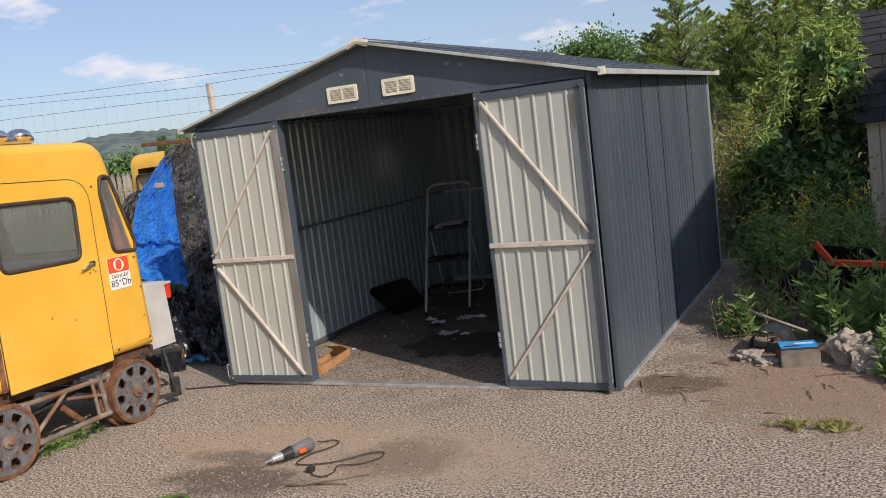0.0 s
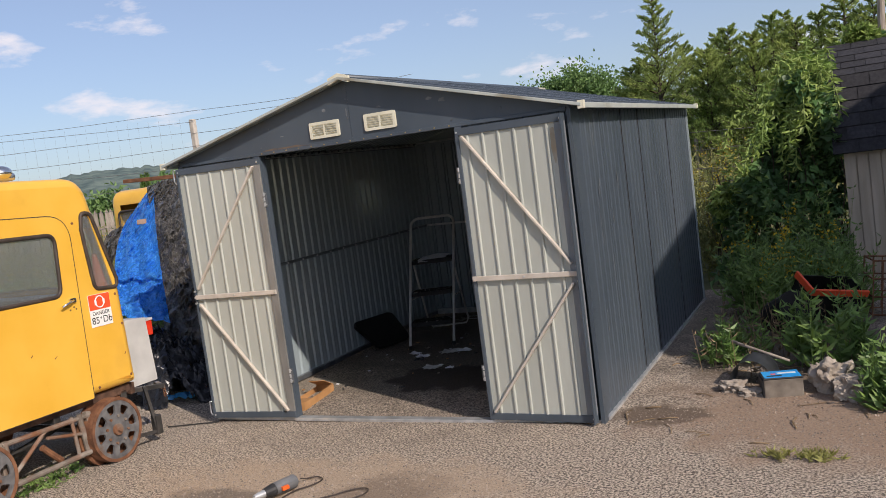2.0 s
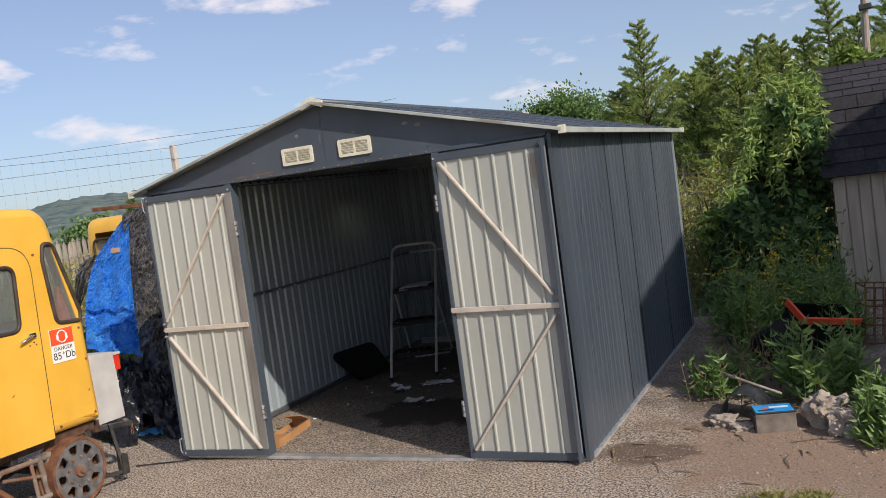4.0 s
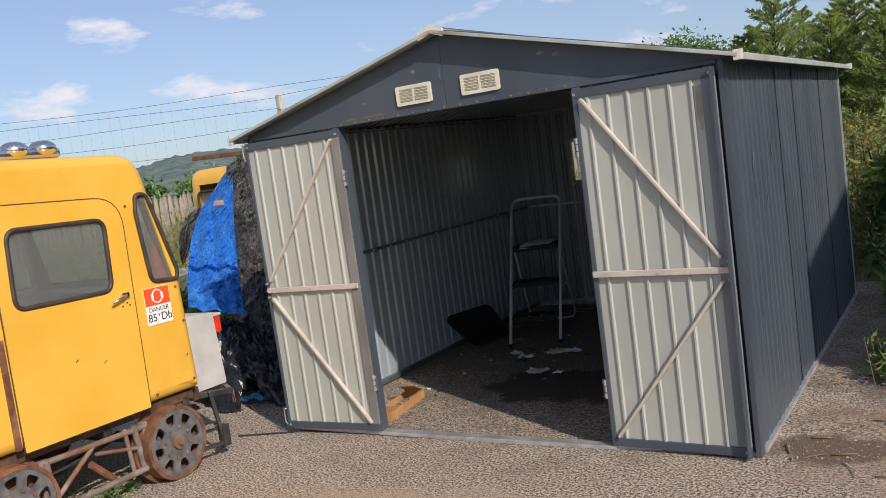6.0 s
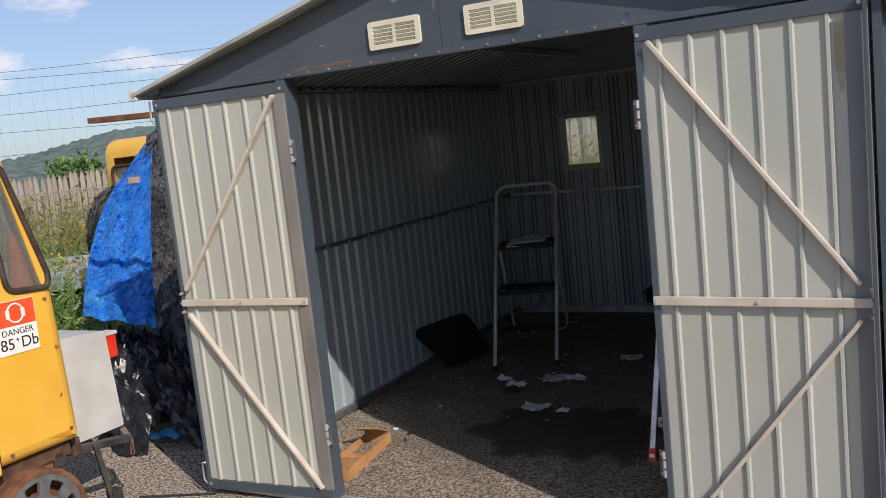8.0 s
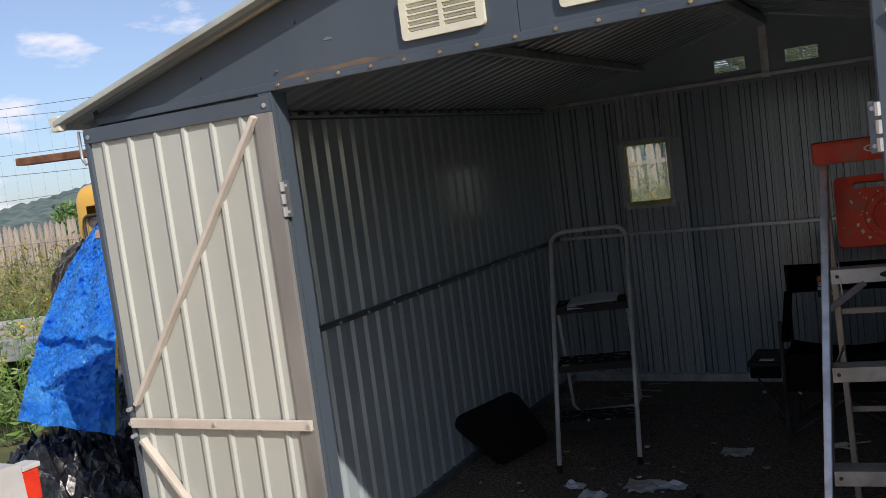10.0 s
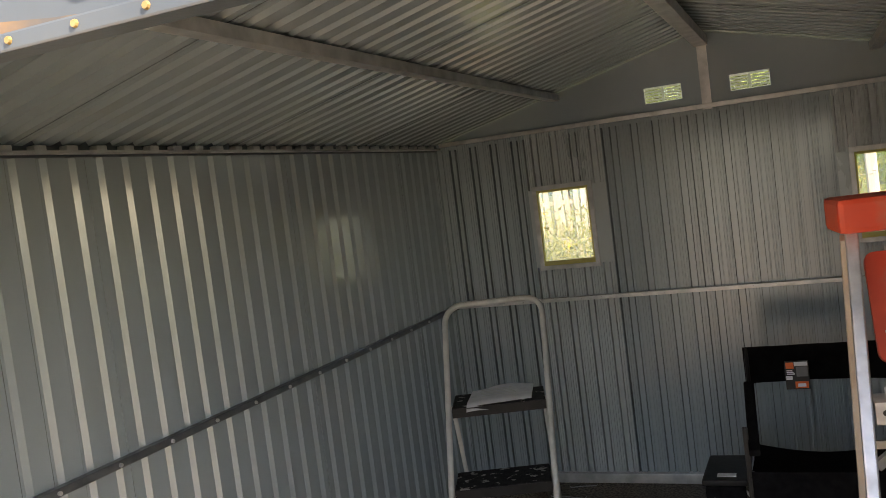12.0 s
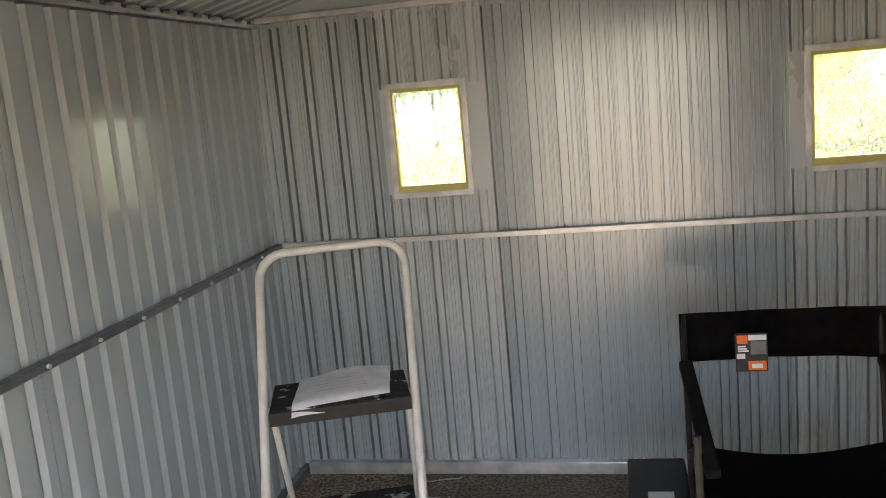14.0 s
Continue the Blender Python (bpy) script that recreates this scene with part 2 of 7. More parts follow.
M_SHINGLE = mat("asphalt_shingle", (0.016, 0.016, 0.021), (0.036, 0.036, 0.042), 30, 0.9, 0, 0.6, 160, rand=0.25)
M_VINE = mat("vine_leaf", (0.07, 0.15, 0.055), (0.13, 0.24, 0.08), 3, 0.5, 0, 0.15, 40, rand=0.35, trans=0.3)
# pale shoots; also stands for sunlight on the vine tops
M_VINEY = mat("vine_leaf_pale_sunlit", (0.22, 0.33, 0.08), (0.36, 0.46, 0.13), 3, 0.5, 0, 0.15, 40, rand=0.3, trans=0.35)
M_CEDAR = mat("cedar_spray", (0.20, 0.29, 0.075), (0.35, 0.42, 0.12), 0.6, 0.7, 0, 0.0, 30, rand=0.35, trans=0.35)
M_LEAFTREE = mat("tree_leaf", (0.10, 0.19, 0.06), (0.18, 0.29, 0.09), 1.0, 0.6, 0, 0.0, 30, rand=0.35, trans=0.25)
M_WEED = mat("weed_leaf", (0.10, 0.19, 0.045), (0.20, 0.31, 0.08), 5, 0.5, 0, 0.1, 40, rand=0.35, trans=0.3)
M_FIELD = mat("field_plants", (0.12, 0.15, 0.04), (0.26, 0.25, 0.08), 1.5, 0.7, 0, 0.0, 30, rand=0.4, trans=0.3)
M_YWEED = mat("yellowed_weed", (0.20, 0.21, 0.055), (0.31, 0.30, 0.09), 5, 0.6, 0, 0.1, 40, rand=0.3, trans=0.3)
M_CASE = mat("dusty_battery_case", (0.12, 0.10, 0.08), (0.22, 0.19, 0.155), 10, 0.75, 0, 0.2, 60)
M_GOLD = mat("goldenrod", (0.45, 0.33, 0.02), (0.6, 0.45, 0.04), 9, 0.8, 0, 0.0, rand=0.2, trans=0.2)
M_DRY = mat("dry_stalk", (0.16, 0.11, 0.06), (0.28, 0.2, 0.12), 9, 0.9, 0, 0.1, rand=0.3)
# distance haze is mixed into the hill colour as blue-grey
M_HILL = mat("far_hazy_hill", (0.05, 0.085, 0.085), (0.135, 0.18, 0.155), 0.11, 0.95, 0, 0.0, 2)
M_YGLASSRIM = mat("yellowed_frame", (0.50, 0.46, 0.13), (0.60, 0.56, 0.2), 8, 0.5)
M_WIRE = mat("fence_wire", (0.10, 0.10, 0.105), (0.18, 0.18, 0.18), 20, 0.6, 0.2, 0)
M_POST = mat("silvered_wood", (0.42, 0.38, 0.33), (0.62, 0.57, 0.50), 6, 0.85, 0, 0.3, 40, stretch=(3, 3, 0.4))
M_GLASS = glass("window_glass", (0.93, 0.96, 0.92), 0.05, 0.97, 0.12, True)
M_CABGLASS = glass("cab_glass", (0.74, 0.79, 0.78), 0.03, 0.86, 0.13)


def ground_material():
    m = mat("worn_asphalt", (0.075, 0.06, 0.047), (0.58, 0.495, 0.395), 75, 0.9, 0, 1.0, 110, detail=4, contrast=(0.40, 0.60))
    n, l = m.node_tree.nodes, m.node_tree.links
    p = n["Principled BSDF"]
    col = p.inputs["Base Color"].links[0].from_socket
    tc = n.new("ShaderNodeTexCoord")

    def patch(colr, cx, cy, rx, ry, soft, scale, amount):
        nonlocal col
        mp = n.new("ShaderNodeMapping")
        mp.vector_type = "TEXTURE"
        mp.inputs["Location"].default_value = (cx, cy, 0)
        mp.inputs["Scale"].default_value = (rx, ry, 1000)
        l.new(tc.outputs["Object"], mp.inputs["Vector"])
        ln = n.new("ShaderNodeVectorMath")
        ln.operation = "LENGTH"
        l.new(mp.outputs["Vector"], ln.inputs[0])
        no = n.new("ShaderNodeTexNoise")
        no.inputs["Scale"].default_value, no.inputs["Detail"].default_value = scale, 6
        l.new(tc.outputs["Object"], no.inputs["Vector"])
        ma = n.new("ShaderNodeMath")
        ma.operation = "MULTIPLY_ADD"
        ma.inputs[1].default_value = 1.5
        l.new(no.outputs["Fac"], ma.inputs[0])
        l.new(ln.outputs["Value"], ma.inputs[2])
        mr = n.new("ShaderNodeMapRange")
        mr.inputs["From Min"].default_value, mr.inputs["From Max"].default_value = 1.75 - soft, 1.75 + soft
        mr.inputs["To Min"].default_value, mr.inputs["To Max"].default_value = amount, 0
        l.new(ma.outputs[0], mr.inputs["Value"])
        mx = n.new("ShaderNodeMix")
        mx.data_type = "RGBA"
        mx.inputs["B"].default_value = (*colr, 1)
        l.new(mr.outputs["Result"], mx.inputs["Factor"])
        l.new(col, mx.inputs["A"])
        col = mx.outputs["Result"]

    patch((0.42, 0.32, 0.225), 1.0, -1.15, 1.1, 0.42, 0.25, 4, 0.75)    # spread dirt
    patch((0.29, 0.20, 0.135), 3.4, 0.25, 0.95, 0.85, 0.3, 4, 0.85)          # soil by the rubble
    patch((0.10, 0.078, 0.055), 3.1, 2.1, 0.75, 1.35, 0.3, 4, 0.85)     # leaf litter under the weeds
    patch((0.09, 0.07, 0.055), 0.62, -1.62, 0.42, 0.2, 0.25, 5, 0.8)     # oil
    patch((0.12, 0.085, 0.06), 1.35, -1.2, 0.3, 0.25, 0.3, 6, 0.55)
    patch((0.055, 0.05, 0.045), 0.42, -1.32, 0.3, 0.1, 0.3, 7, 0.6)
    patch((0.12, 0.085, 0.058), 2.45, 0.14, 0.27, 0.2, 0.16, 5, 0.9)    # wet spot by the corner
    patch((0.085, 0.070, 0.056), 0.7, 2.6, 1.7, 2.3, 0.4, 3, 0.7)        # darker brown over the shed floor
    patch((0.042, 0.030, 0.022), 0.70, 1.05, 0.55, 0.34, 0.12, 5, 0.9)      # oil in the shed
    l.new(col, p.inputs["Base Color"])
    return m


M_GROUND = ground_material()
M_GRASSGROUND = mat("field_soil", (0.06, 0.075, 0.025), (0.13, 0.13, 0.05), 3, 0.95, 0, 0.3, 20)

# ---- mesh helpers ----
from mathutils import geometry

TILT = 0.0155   # the shed and its pad climb a little towards the back


def ground_z(x, y):
    return TILT * min(max(y, 0.0), 4.2)


def mesh_of(bm, name, mats, smooth=False):
    me = bpy.data.meshes.new(name)
    bm.to_mesh(me)
    bm.free()
    for m in mats if isinstance(mats, (list, tuple)) else (mats,):
        me.materials.append(m)
    if smooth:
        for f in me.polygons:
            f.use_smooth = True
    return me


def part(name, bm, mats, parent, label="", smooth=False):
    ob = new(name, mesh_of(bm, name, mats, smooth))
    ob.parent = parent
    if label:
        ob["label"] = label
    return ob


def lone(name, bm, mats, label, category, group="", kind="", smooth=False, m=None):
    ob = new(name, mesh_of(bm, name, mats, smooth))
    if m is not None:
        ob.matrix_world = m
    return tagged(ob, label, category, group, kind)


def thing(name, label, category, group="", kind="", m=None):
    ob = new(name)
    ob.empty_display_size = 0.1
    if m is not None:
        ob.matrix_world = m
    return tagged(ob, label, category, group, kind)


def box(bm, x0, y0, z0, x1, y1, z1, bevel=0.0, m=None, mi=0):
    a = Matrix.Translation(((x0 + x1) / 2, (y0 + y1) / 2, (z0 + z1) / 2)) @ Matrix.Diagonal((abs(x1 - x0), abs(y1 - y0), abs(z1 - z0), 1))
    r = bmesh.ops.create_cube(bm, size=1, matrix=(m @ a) if m is not None else a)
    vs = r["verts"]
    fs = {f for v in vs for f in v.link_faces}
    for f in fs:
        f.material_index = mi
    if bevel:
        es = {e for v in vs for e in v.link_edges}
        bmesh.ops.bevel(bm, geom=list(es), offset=bevel, segments=2, affect="EDGES", profile=0.6)
    return bm


def nb():
    return bmesh.new()


def boxed(*a, **k):
    return box(nb(), *a, **k)


def rod(bm, p, q, r, seg=10, r2=None, mi=0):
    p, q = Vector(p), Vector(q)
    d = q - p
    m = Matrix.Translation((p + q) / 2) @ d.to_track_quat("Z", "Y").to_matrix().to_4x4()
    res = bmesh.ops.create_cone(bm, cap_ends=True, segments=seg, radius1=r, radius2=r if r2 is None else r2, depth=d.length, matrix=m)
    for v in res["verts"]:
        for f in v.link_faces:
            f.material_index = mi
    return bm


def beam(bm, p, q, w, h, up=(0, 0, 1), bevel=0.0, mi=0):
    """A bar of section w by h from p to q."""
    p, q = Vector(p), Vector(q)
    z = (q - p).normalized()
    x = Vector(up).cross(z).normalized()
    y = z.cross(x)
    m = Matrix((x, y, z)).transposed().to_4x4()
    m.translation = p
    return box(bm, -w / 2, -h / 2, 0, w / 2, h / 2, (q - p).length, bevel, m, mi)


def sweep(bm, pts, r, seg=8, closed=False, mi=0):
    """A round tube along points."""
    pts = [Vector(p) for p in pts]
    n = len(pts)
    rings = []
    ref = Vector((0.13, 0.21, 0.97))
    for i, p in enumerate(pts):
        a = pts[(i - 1) % n] if closed or i else p
        b = pts[(i + 1) % n] if closed or i < n - 1 else p
        t = (b - a).normalized()
        if abs(t.dot(ref)) > 0.97:
            ref = Vector((0.9, 0.3, 0.1))
        u = t.cross(ref).normalized()
        ref = u.cross(t).normalized()
        rad = r(i / max(1, n - 1)) if callable(r) else r
        rings.append([bm.verts.new(p + rad * (math.cos(k * math.tau / seg) * u + math.sin(k * math.tau / seg) * ref)) for k in range(seg)])
    for i in range(n if closed else n - 1):
        A, B = rings[i], rings[(i + 1) % n]
        for k in range(seg):
            f = bm.faces.new((A[k], A[(k + 1) % seg], B[(k + 1) % seg], B[k]))
            f.smooth, f.material_index = True, mi
    if not closed:
        bm.faces.new(rings[0][::-1])
        bm.faces.new(rings[-1])
    return bm


def arc(cx, cy, r, a0, a1, n):
    return [(cx + r * math.cos(radians(a0 + (a1 - a0) * i / n)), cy + r * math.sin(radians(a0 + (a1 - a0) * i / n))) for i in range(n + 1)]


def round_poly(pts, r, n=5):
    """A polygon with its corners rounded; r is one radius or one for each corner."""
    out = []
    k = len(pts)
    for i, p in enumerate(pts):
        rad = r[i] if isinstance(r, (list, tuple)) else r
        p, a, b = Vector(p), Vector(pts[i - 1]), Vector(pts[(i + 1) % k])
        u, v = (a - p).normalized(), (b - p).normalized()
        half = u.angle(v) / 2
        d = min(rad / math.tan(half), (a - p).length * 0.49, (b - p).length * 0.49)
        s, e = p + u * d, p + v * d
        for j in range(n + 1):
            t = j / n
            q = s.lerp(p, t).lerp(p.lerp(e, t), t)
            out.append((q.x, q.y))
    return out


def plate(bm, loops, t, m, mi=0, mi_back=None, mi_edge=None):
    """A flat plate of thickness t with holes: loops of 2D points, the outline first; m takes (u, v, depth) to its place."""
    tris = geometry.tessellate_polygon([[Vector((*p, 0)) for p in lp] for lp in loops])
    flat = [p for lp in loops for p in lp]
    fr = [bm.verts.new(m @ Vector((*p, 0))) for p in flat]
    bk = [bm.verts.new(m @ Vector((*p, t))) for p in flat]
    for tri in tris:
        try:
            f = bm.faces.new([fr[i] for i in tri])
            f.material_index = mi
            f = bm.faces.new([bk[i] for i in reversed(tri)])
            f.material_index = mi if mi_back is None else mi_back
        except ValueError:
            pass
    o = 0
    for lp in loops:
        k = len(lp)
        for i in range(k):
            j = (i + 1) % k
            f = bm.faces.new((fr[o + i], fr[o + j], bk[o + j], bk[o + i]))
            f.material_index = mi if mi_edge is None else mi_edge
        o += k
    bmesh.ops.recalc_face_normals(bm, faces=bm.faces[:])
    return bm


YZ = Matrix(((0, 0, 1, 0), (1, 0, 0, 0), (0, 1, 0, 0), (0, 0, 0, 1)))   # (u, v, depth) -> (depth, u, v)
XZ = Matrix(((1, 0, 0, 0), (0, 0, 1, 0), (0, 1, 0, 0), (0, 0, 0, 1)))   # (u, v, depth) -> (u, depth, v)
AT = Matrix.Translation


def raw(name, verts, faces, mats, smooth=False):
    me = bpy.data.meshes.new(name)
    me.from_pydata(np.asarray(verts).tolist(), [], np.asarray(faces).tolist())
    for m in mats if isinstance(mats, (list, tuple)) else (mats,):
        me.materials.append(m)
    if smooth:
        me.polygons.foreach_set("use_smooth", [True] * len(me.polygons))
    me.update()
    return me


def unit(v):
    return v / np.maximum(np.linalg.norm(v, axis=-1, keepdims=True), 1e-9)


def leaves(p, axis, side, length, width, fold=0.25, bend=0.2):
    """Folded, bent leaves: p base points, axis the way they point, side a rough sideways hint. Arrays of n."""
    n = len(p)
    length, width = np.broadcast_to(length, (n,))[:, None], np.broadcast_to(width, (n,))[:, None]
    axis = unit(axis)
    s = unit(side - axis * np.sum(side * axis, 1, keepdims=True))
    up = np.cross(s, axis)
    v = np.stack([p, p + axis * length * 0.45 + s * width / 2 + up * width * fold,
                  p + axis * length - up * length * bend, p + axis * length * 0.45 - s * width / 2 + up * width * fold], 1).reshape(-1, 3)
    i = np.arange(n)[:, None] * 4
    f = np.concatenate([i + [0, 1, 2], i + [0, 2, 3]], 1).reshape(-1, 3)
    return v, f


def joined(*vf):
    vs, fs, o = [], [], 0
    for v, f in vf:
        vs.append(v)
        fs.append(f + o)
        o += len(v)
    return np.concatenate(vs), np.concatenate(fs)


# ---- ground ----
def build_ground():
    xs = [-1500, -300, -60, -20, -8, -3, -1, -0.4, 0, 0.4, 0.8, 1.2, 1.6, 2, 2.4, 3, 5, 8, 20, 60, 300, 1500]
    ys = [-300, -60, -20, -8, -3, -1, -0.4, 0, 0.4, 0.8, 1.2, 1.6, 2, 2.4, 3, 3.6, 4.2, 5, 8, 20, 60, 300, 1500]
    bm = nb()
    g = [[bm.verts.new((x, y, ground_z(x, y))) for x in xs] for y in ys]
    for j in range(len(ys) - 1):
        for i in range(len(xs) - 1):
            f = bm.faces.new((g[j][i], g[j][i + 1], g[j + 1][i + 1], g[j + 1][i]))
            cx, cy = (xs[i] + xs[i + 1]) / 2, (ys[j] + ys[j + 1]) / 2
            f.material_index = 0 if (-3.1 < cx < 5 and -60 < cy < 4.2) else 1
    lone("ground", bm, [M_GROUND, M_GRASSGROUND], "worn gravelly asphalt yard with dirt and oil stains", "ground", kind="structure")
    # a wooded ridge far off
    rng = np.random.default_rng(5)
    bm = nb()
    rows = []
    for k in range(480):
        a = radians(70 + 120 * k / 479)
        r = 620
        deg = 70 + 120 * k / 479
        h = float(np.interp(deg, [70, 110, 128, 138, 146, 160, 190], [24, 30, 44, 40, 25, 22, 20])) + 2.5 * math.sin(k * 0.1) + 2.4 * rng.random()
        p = Vector((r * math.cos(a), r * math.sin(a), 0))
        rows.append([bm.verts.new(p + Vector((0, 0, -1))), bm.verts.new(p * 1.12 + Vector((0, 0, h * 0.62))), bm.verts.new(p * 1.25 + Vector((0, 0, h)))])
    for a, b in zip(rows, rows[1:]):
        for i in range(2):
            bm.faces.new((a[i], b[i], b[i + 1], a[i + 1]))
    lone("backdrop", bm, M_HILL, "distant wooded green hills on the horizon, haze in their colour", "hills", kind="structure", smooth=True)


build_ground()

# ---- the shed ----
XL, XR, YB, WT = -0.70, 2.16, 3.67, 1.845      # outer faces of the walls, and their height
XM, RIDGE = 0.73, 2.221                       # ridge
DOOR_W, JAMB_L, JAMB_R, HEAD = 0.69, 0.0, 1.445, 1.825
AT = Matrix.Translation
shed = thing("metal_shed", "dark slate ribbed metal shed with open double doors", "shed", m=AT((0.73, 0, 0)) @ Matrix.Rotation(TILT, 4, "X") @ Matrix.Rotation(radians(0.45), 4, "Y") @ AT((-0.73, 0, 0)))


def ribbed(bm, u0, u1, v0, v1, ribs, depth, m, base=0.034, crest=0.018, t=0.0016, soft=False):
    """A ribbed sheet: the outside is material 0, the inside 1. v0, v1: numbers or functions of u. m takes (u, v, depth)."""
    prof = [(u0, 0.0)]
    for r in sorted(ribs, key=lambda q: q[0] if isinstance(q, tuple) else q):
        if isinstance(r, tuple):     # a groove of its own: place, depth, width at the mouth and at the bottom
            c, g, w, v = r
            prof += [(c - w / 2, 0.0), (c - v / 2, g), (c + v / 2, g), (c + w / 2, 0.0)]
            continue
        if soft:
            prof += [(r + base * (k / 8 - 0.5), depth * (0.5 - 0.5 * math.cos(math.tau * k / 8))) for k in range(9)]
            continue
        prof += [(r - base / 2, 0.0), (r - crest / 2, depth), (r + crest / 2, depth), (r + base / 2, 0.0)]
    prof.append((u1, 0.0))
    prof = [p for p in prof if u0 <= p[0] <= u1]
    lo = v0 if callable(v0) else (lambda u: v0)
    hi = v1 if callable(v1) else (lambda u: v1)
    grid = [[bm.verts.new(m @ Vector((u, f(u), d - o))) for f in (lo, hi)] for o in (0.0, t) for u, d in prof]
    k = len(prof)
    for i in range(k - 1):
        a, b, c, d = grid[i], grid[i + 1], grid[k + i], grid[k + i + 1]
        bm.faces.new((a[0], b[0], b[1], a[1])).material_index = 0
        bm.faces.new((c[0], c[1], d[1], d[0])).material_index = 1
        bm.faces.new((a[1], b[1], d[1], c[1])).material_index = 0
        bm.faces.new((a[0], c[0], d[0], b[0])).material_index = 0
    for i in (0, k - 1):
        bm.faces.new((grid[i][0], grid[i][1], grid[k + i][1], grid[k + i][0])).material_index = 0
    return bm


def fine_rows(u0, u1, pitch=0.105):
    """Pairs of deep grooves with fine ones between them, and the deep joint at the sheet's edge."""
    n = max(1, round((u1 - u0) / pitch))
    p = (u1 - u0) / n
    rows = [(u0 + 0.007, 0.045, 0.010, 0.009)]
    for i in range(n):
        c = u0 + (i + 0.62) * p
        rows += [(c - 0.016, 0.030, 0.013, 0.010), (c + 0.016, 0.024, 0.010, 0.008)]
        rows += [(c + d, 0.002, 0.006, 0.002) for d in (-0.056, -0.043, -0.030, 0.030) if c + d > u0 + 0.014 and c + d < u1 - 0.006]
    return [r for r in rows if r[0] + r[2] / 2 < u1]


def rib_row(u0, u1, pitch):
    n = max(1, round((u1 - u0) / pitch))
    return [u0 + (i + 0.5) * (u1 - u0) / n for i in range(n)]


def shed_walls():
    side_l = AT((XL, 0, 0)) @ Matrix(((0, 0, -1, 0), (1, 0, 0, 0), (0, 1, 0, 0), (0, 0, 0, 1)))
    side_r = AT((XR, 0, 0)) @ Matrix(((0, 0, 1, 0), (1, 0, 0, 0), (0, 1, 0, 0), (0, 0, 0, 1)))
    SIDE_H = WT + 0.021
    cuts = [0.012, 0.62, 1.12, 1.63, 2.14, 2.65, 3.16, YB - 0.012]
    for k, (a, b) in enumerate(zip(cuts, cuts[1:])):
        for m, s in ((side_l, -1), (side_r, 1)):
            lap = AT((s * 0.0012 * (k % 2), 0, 0))
            part("wall_panel", ribbed(nb(), a, b + 0.008, 0.03, SIDE_H, rib_row(a, b, 0.1) + ([(a + 0.004, 0.02, 0.006, 0.005)] if s < 0 and k == 6 else []), 0.013 if s < 0 else 0.005, lap @ m, 0.036, 0.010, soft=s > 0), [M_OUT, M_IN], shed, "ribbed steel sheet, slate outside and pale inside")
    front = AT((0, 0.0, 0)) @ Matrix(((1, 0, 0, 0), (0, 0, -1, 0), (0, 1, 0, 0), (0, 0, 0, 1)))
    for a, b in ((XL + 0.02, JAMB_L - 0.04), (JAMB_R + 0.04, XR - 0.02)):
        part("wall_panel", ribbed(nb(), a, b, 0.03, WT - 0.02, rib_row(a, b, 0.108), 0.008, front), [M_OUT, M_IN], shed)
    back = AT((0, YB, 0)) @ Matrix(((1, 0, 0, 0), (0, 0, 1, 0), (0, 1, 0, 0), (0, 0, 0, 1)))
    for k, (a, b) in enumerate(((XL + 0.02, -0.2125), (0.2005, 0.625), (0.625, 1.06), (1.06, 1.269), (1.6805, XR - 0.02))):
        part("wall_panel", ribbed(nb(), a - (0.012 if k in (1, 4) else 0.0), b + 0.001, 0.03, WT + 0.02, fine_rows(a, b), 0.009, AT((0, 0.0012 * (k % 2), 0)) @ back), [M_OUT, M_IN], shed)
    for a, b, w0, w1 in ((-0.212, 0.20, -0.166, 0.106), (1.27, 1.68, 1.343, 1.615)):
        bm = nb()
        up = AT((0, -0.004, 0)) @ back
        rr = fine_rows(a, b)
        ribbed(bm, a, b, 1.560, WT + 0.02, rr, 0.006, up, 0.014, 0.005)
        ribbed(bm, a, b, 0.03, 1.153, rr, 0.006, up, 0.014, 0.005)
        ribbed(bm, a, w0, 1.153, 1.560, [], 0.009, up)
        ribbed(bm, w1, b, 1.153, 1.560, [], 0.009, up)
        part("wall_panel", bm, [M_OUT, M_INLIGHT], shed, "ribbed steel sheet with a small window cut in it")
        win = part("window", boxed(w0 - 0.022, YB - 0.022, 1.554, w1 + 0.022, YB + 0.014, 1.578, 0.002), M_GALV, shed, "small square window with a yellowed plastic frame")
        for q in ((w0 - 0.022, 1.137, w1 + 0.022, 1.160), (w0 - 0.022, 1.160, w0, 1.554), (w1, 1.160, w1 + 0.022, 1.554)):
            part("window_frame", boxed(q[0], YB - 0.022, q[1], q[2], YB + 0.014, q[3], 0.002), M_GALV, win)
        for q in ((w0, 1.160, w1, 1.184), (w0, 1.542, w1, 1.554), (w0, 1.184, w0 + 0.008, 1.542), (w1 - 0.008, 1.184, w1, 1.542)):
            part("inner_rim", boxed(q[0], YB - 0.018, q[1], q[2], YB + 0.008, q[3]), M_YGLASSRIM, win, "yellowed plastic rim")
        g = part("pane", boxed(w0 + 0.008, YB - 0.004, 1.184, w1 - 0.008, YB - 0.001, 1.542), M_GLASS, win)
        g.visible_shadow = False
    # corner posts, sill rails
    for x in (XL, XR):
        for y in (0.0, YB):
            sx, sy = (1 if x == XL else -1), (1 if y == 0 else -1)
            bm = boxed(x - 0.012 * sx, y - (0.038 if x == XR and y == 0 else 0.012) * sy, 0.0, x + (0.012 if x == XR and y == 0 else 0.03) * sx, y + 0.004 * sy, WT - 0.01)
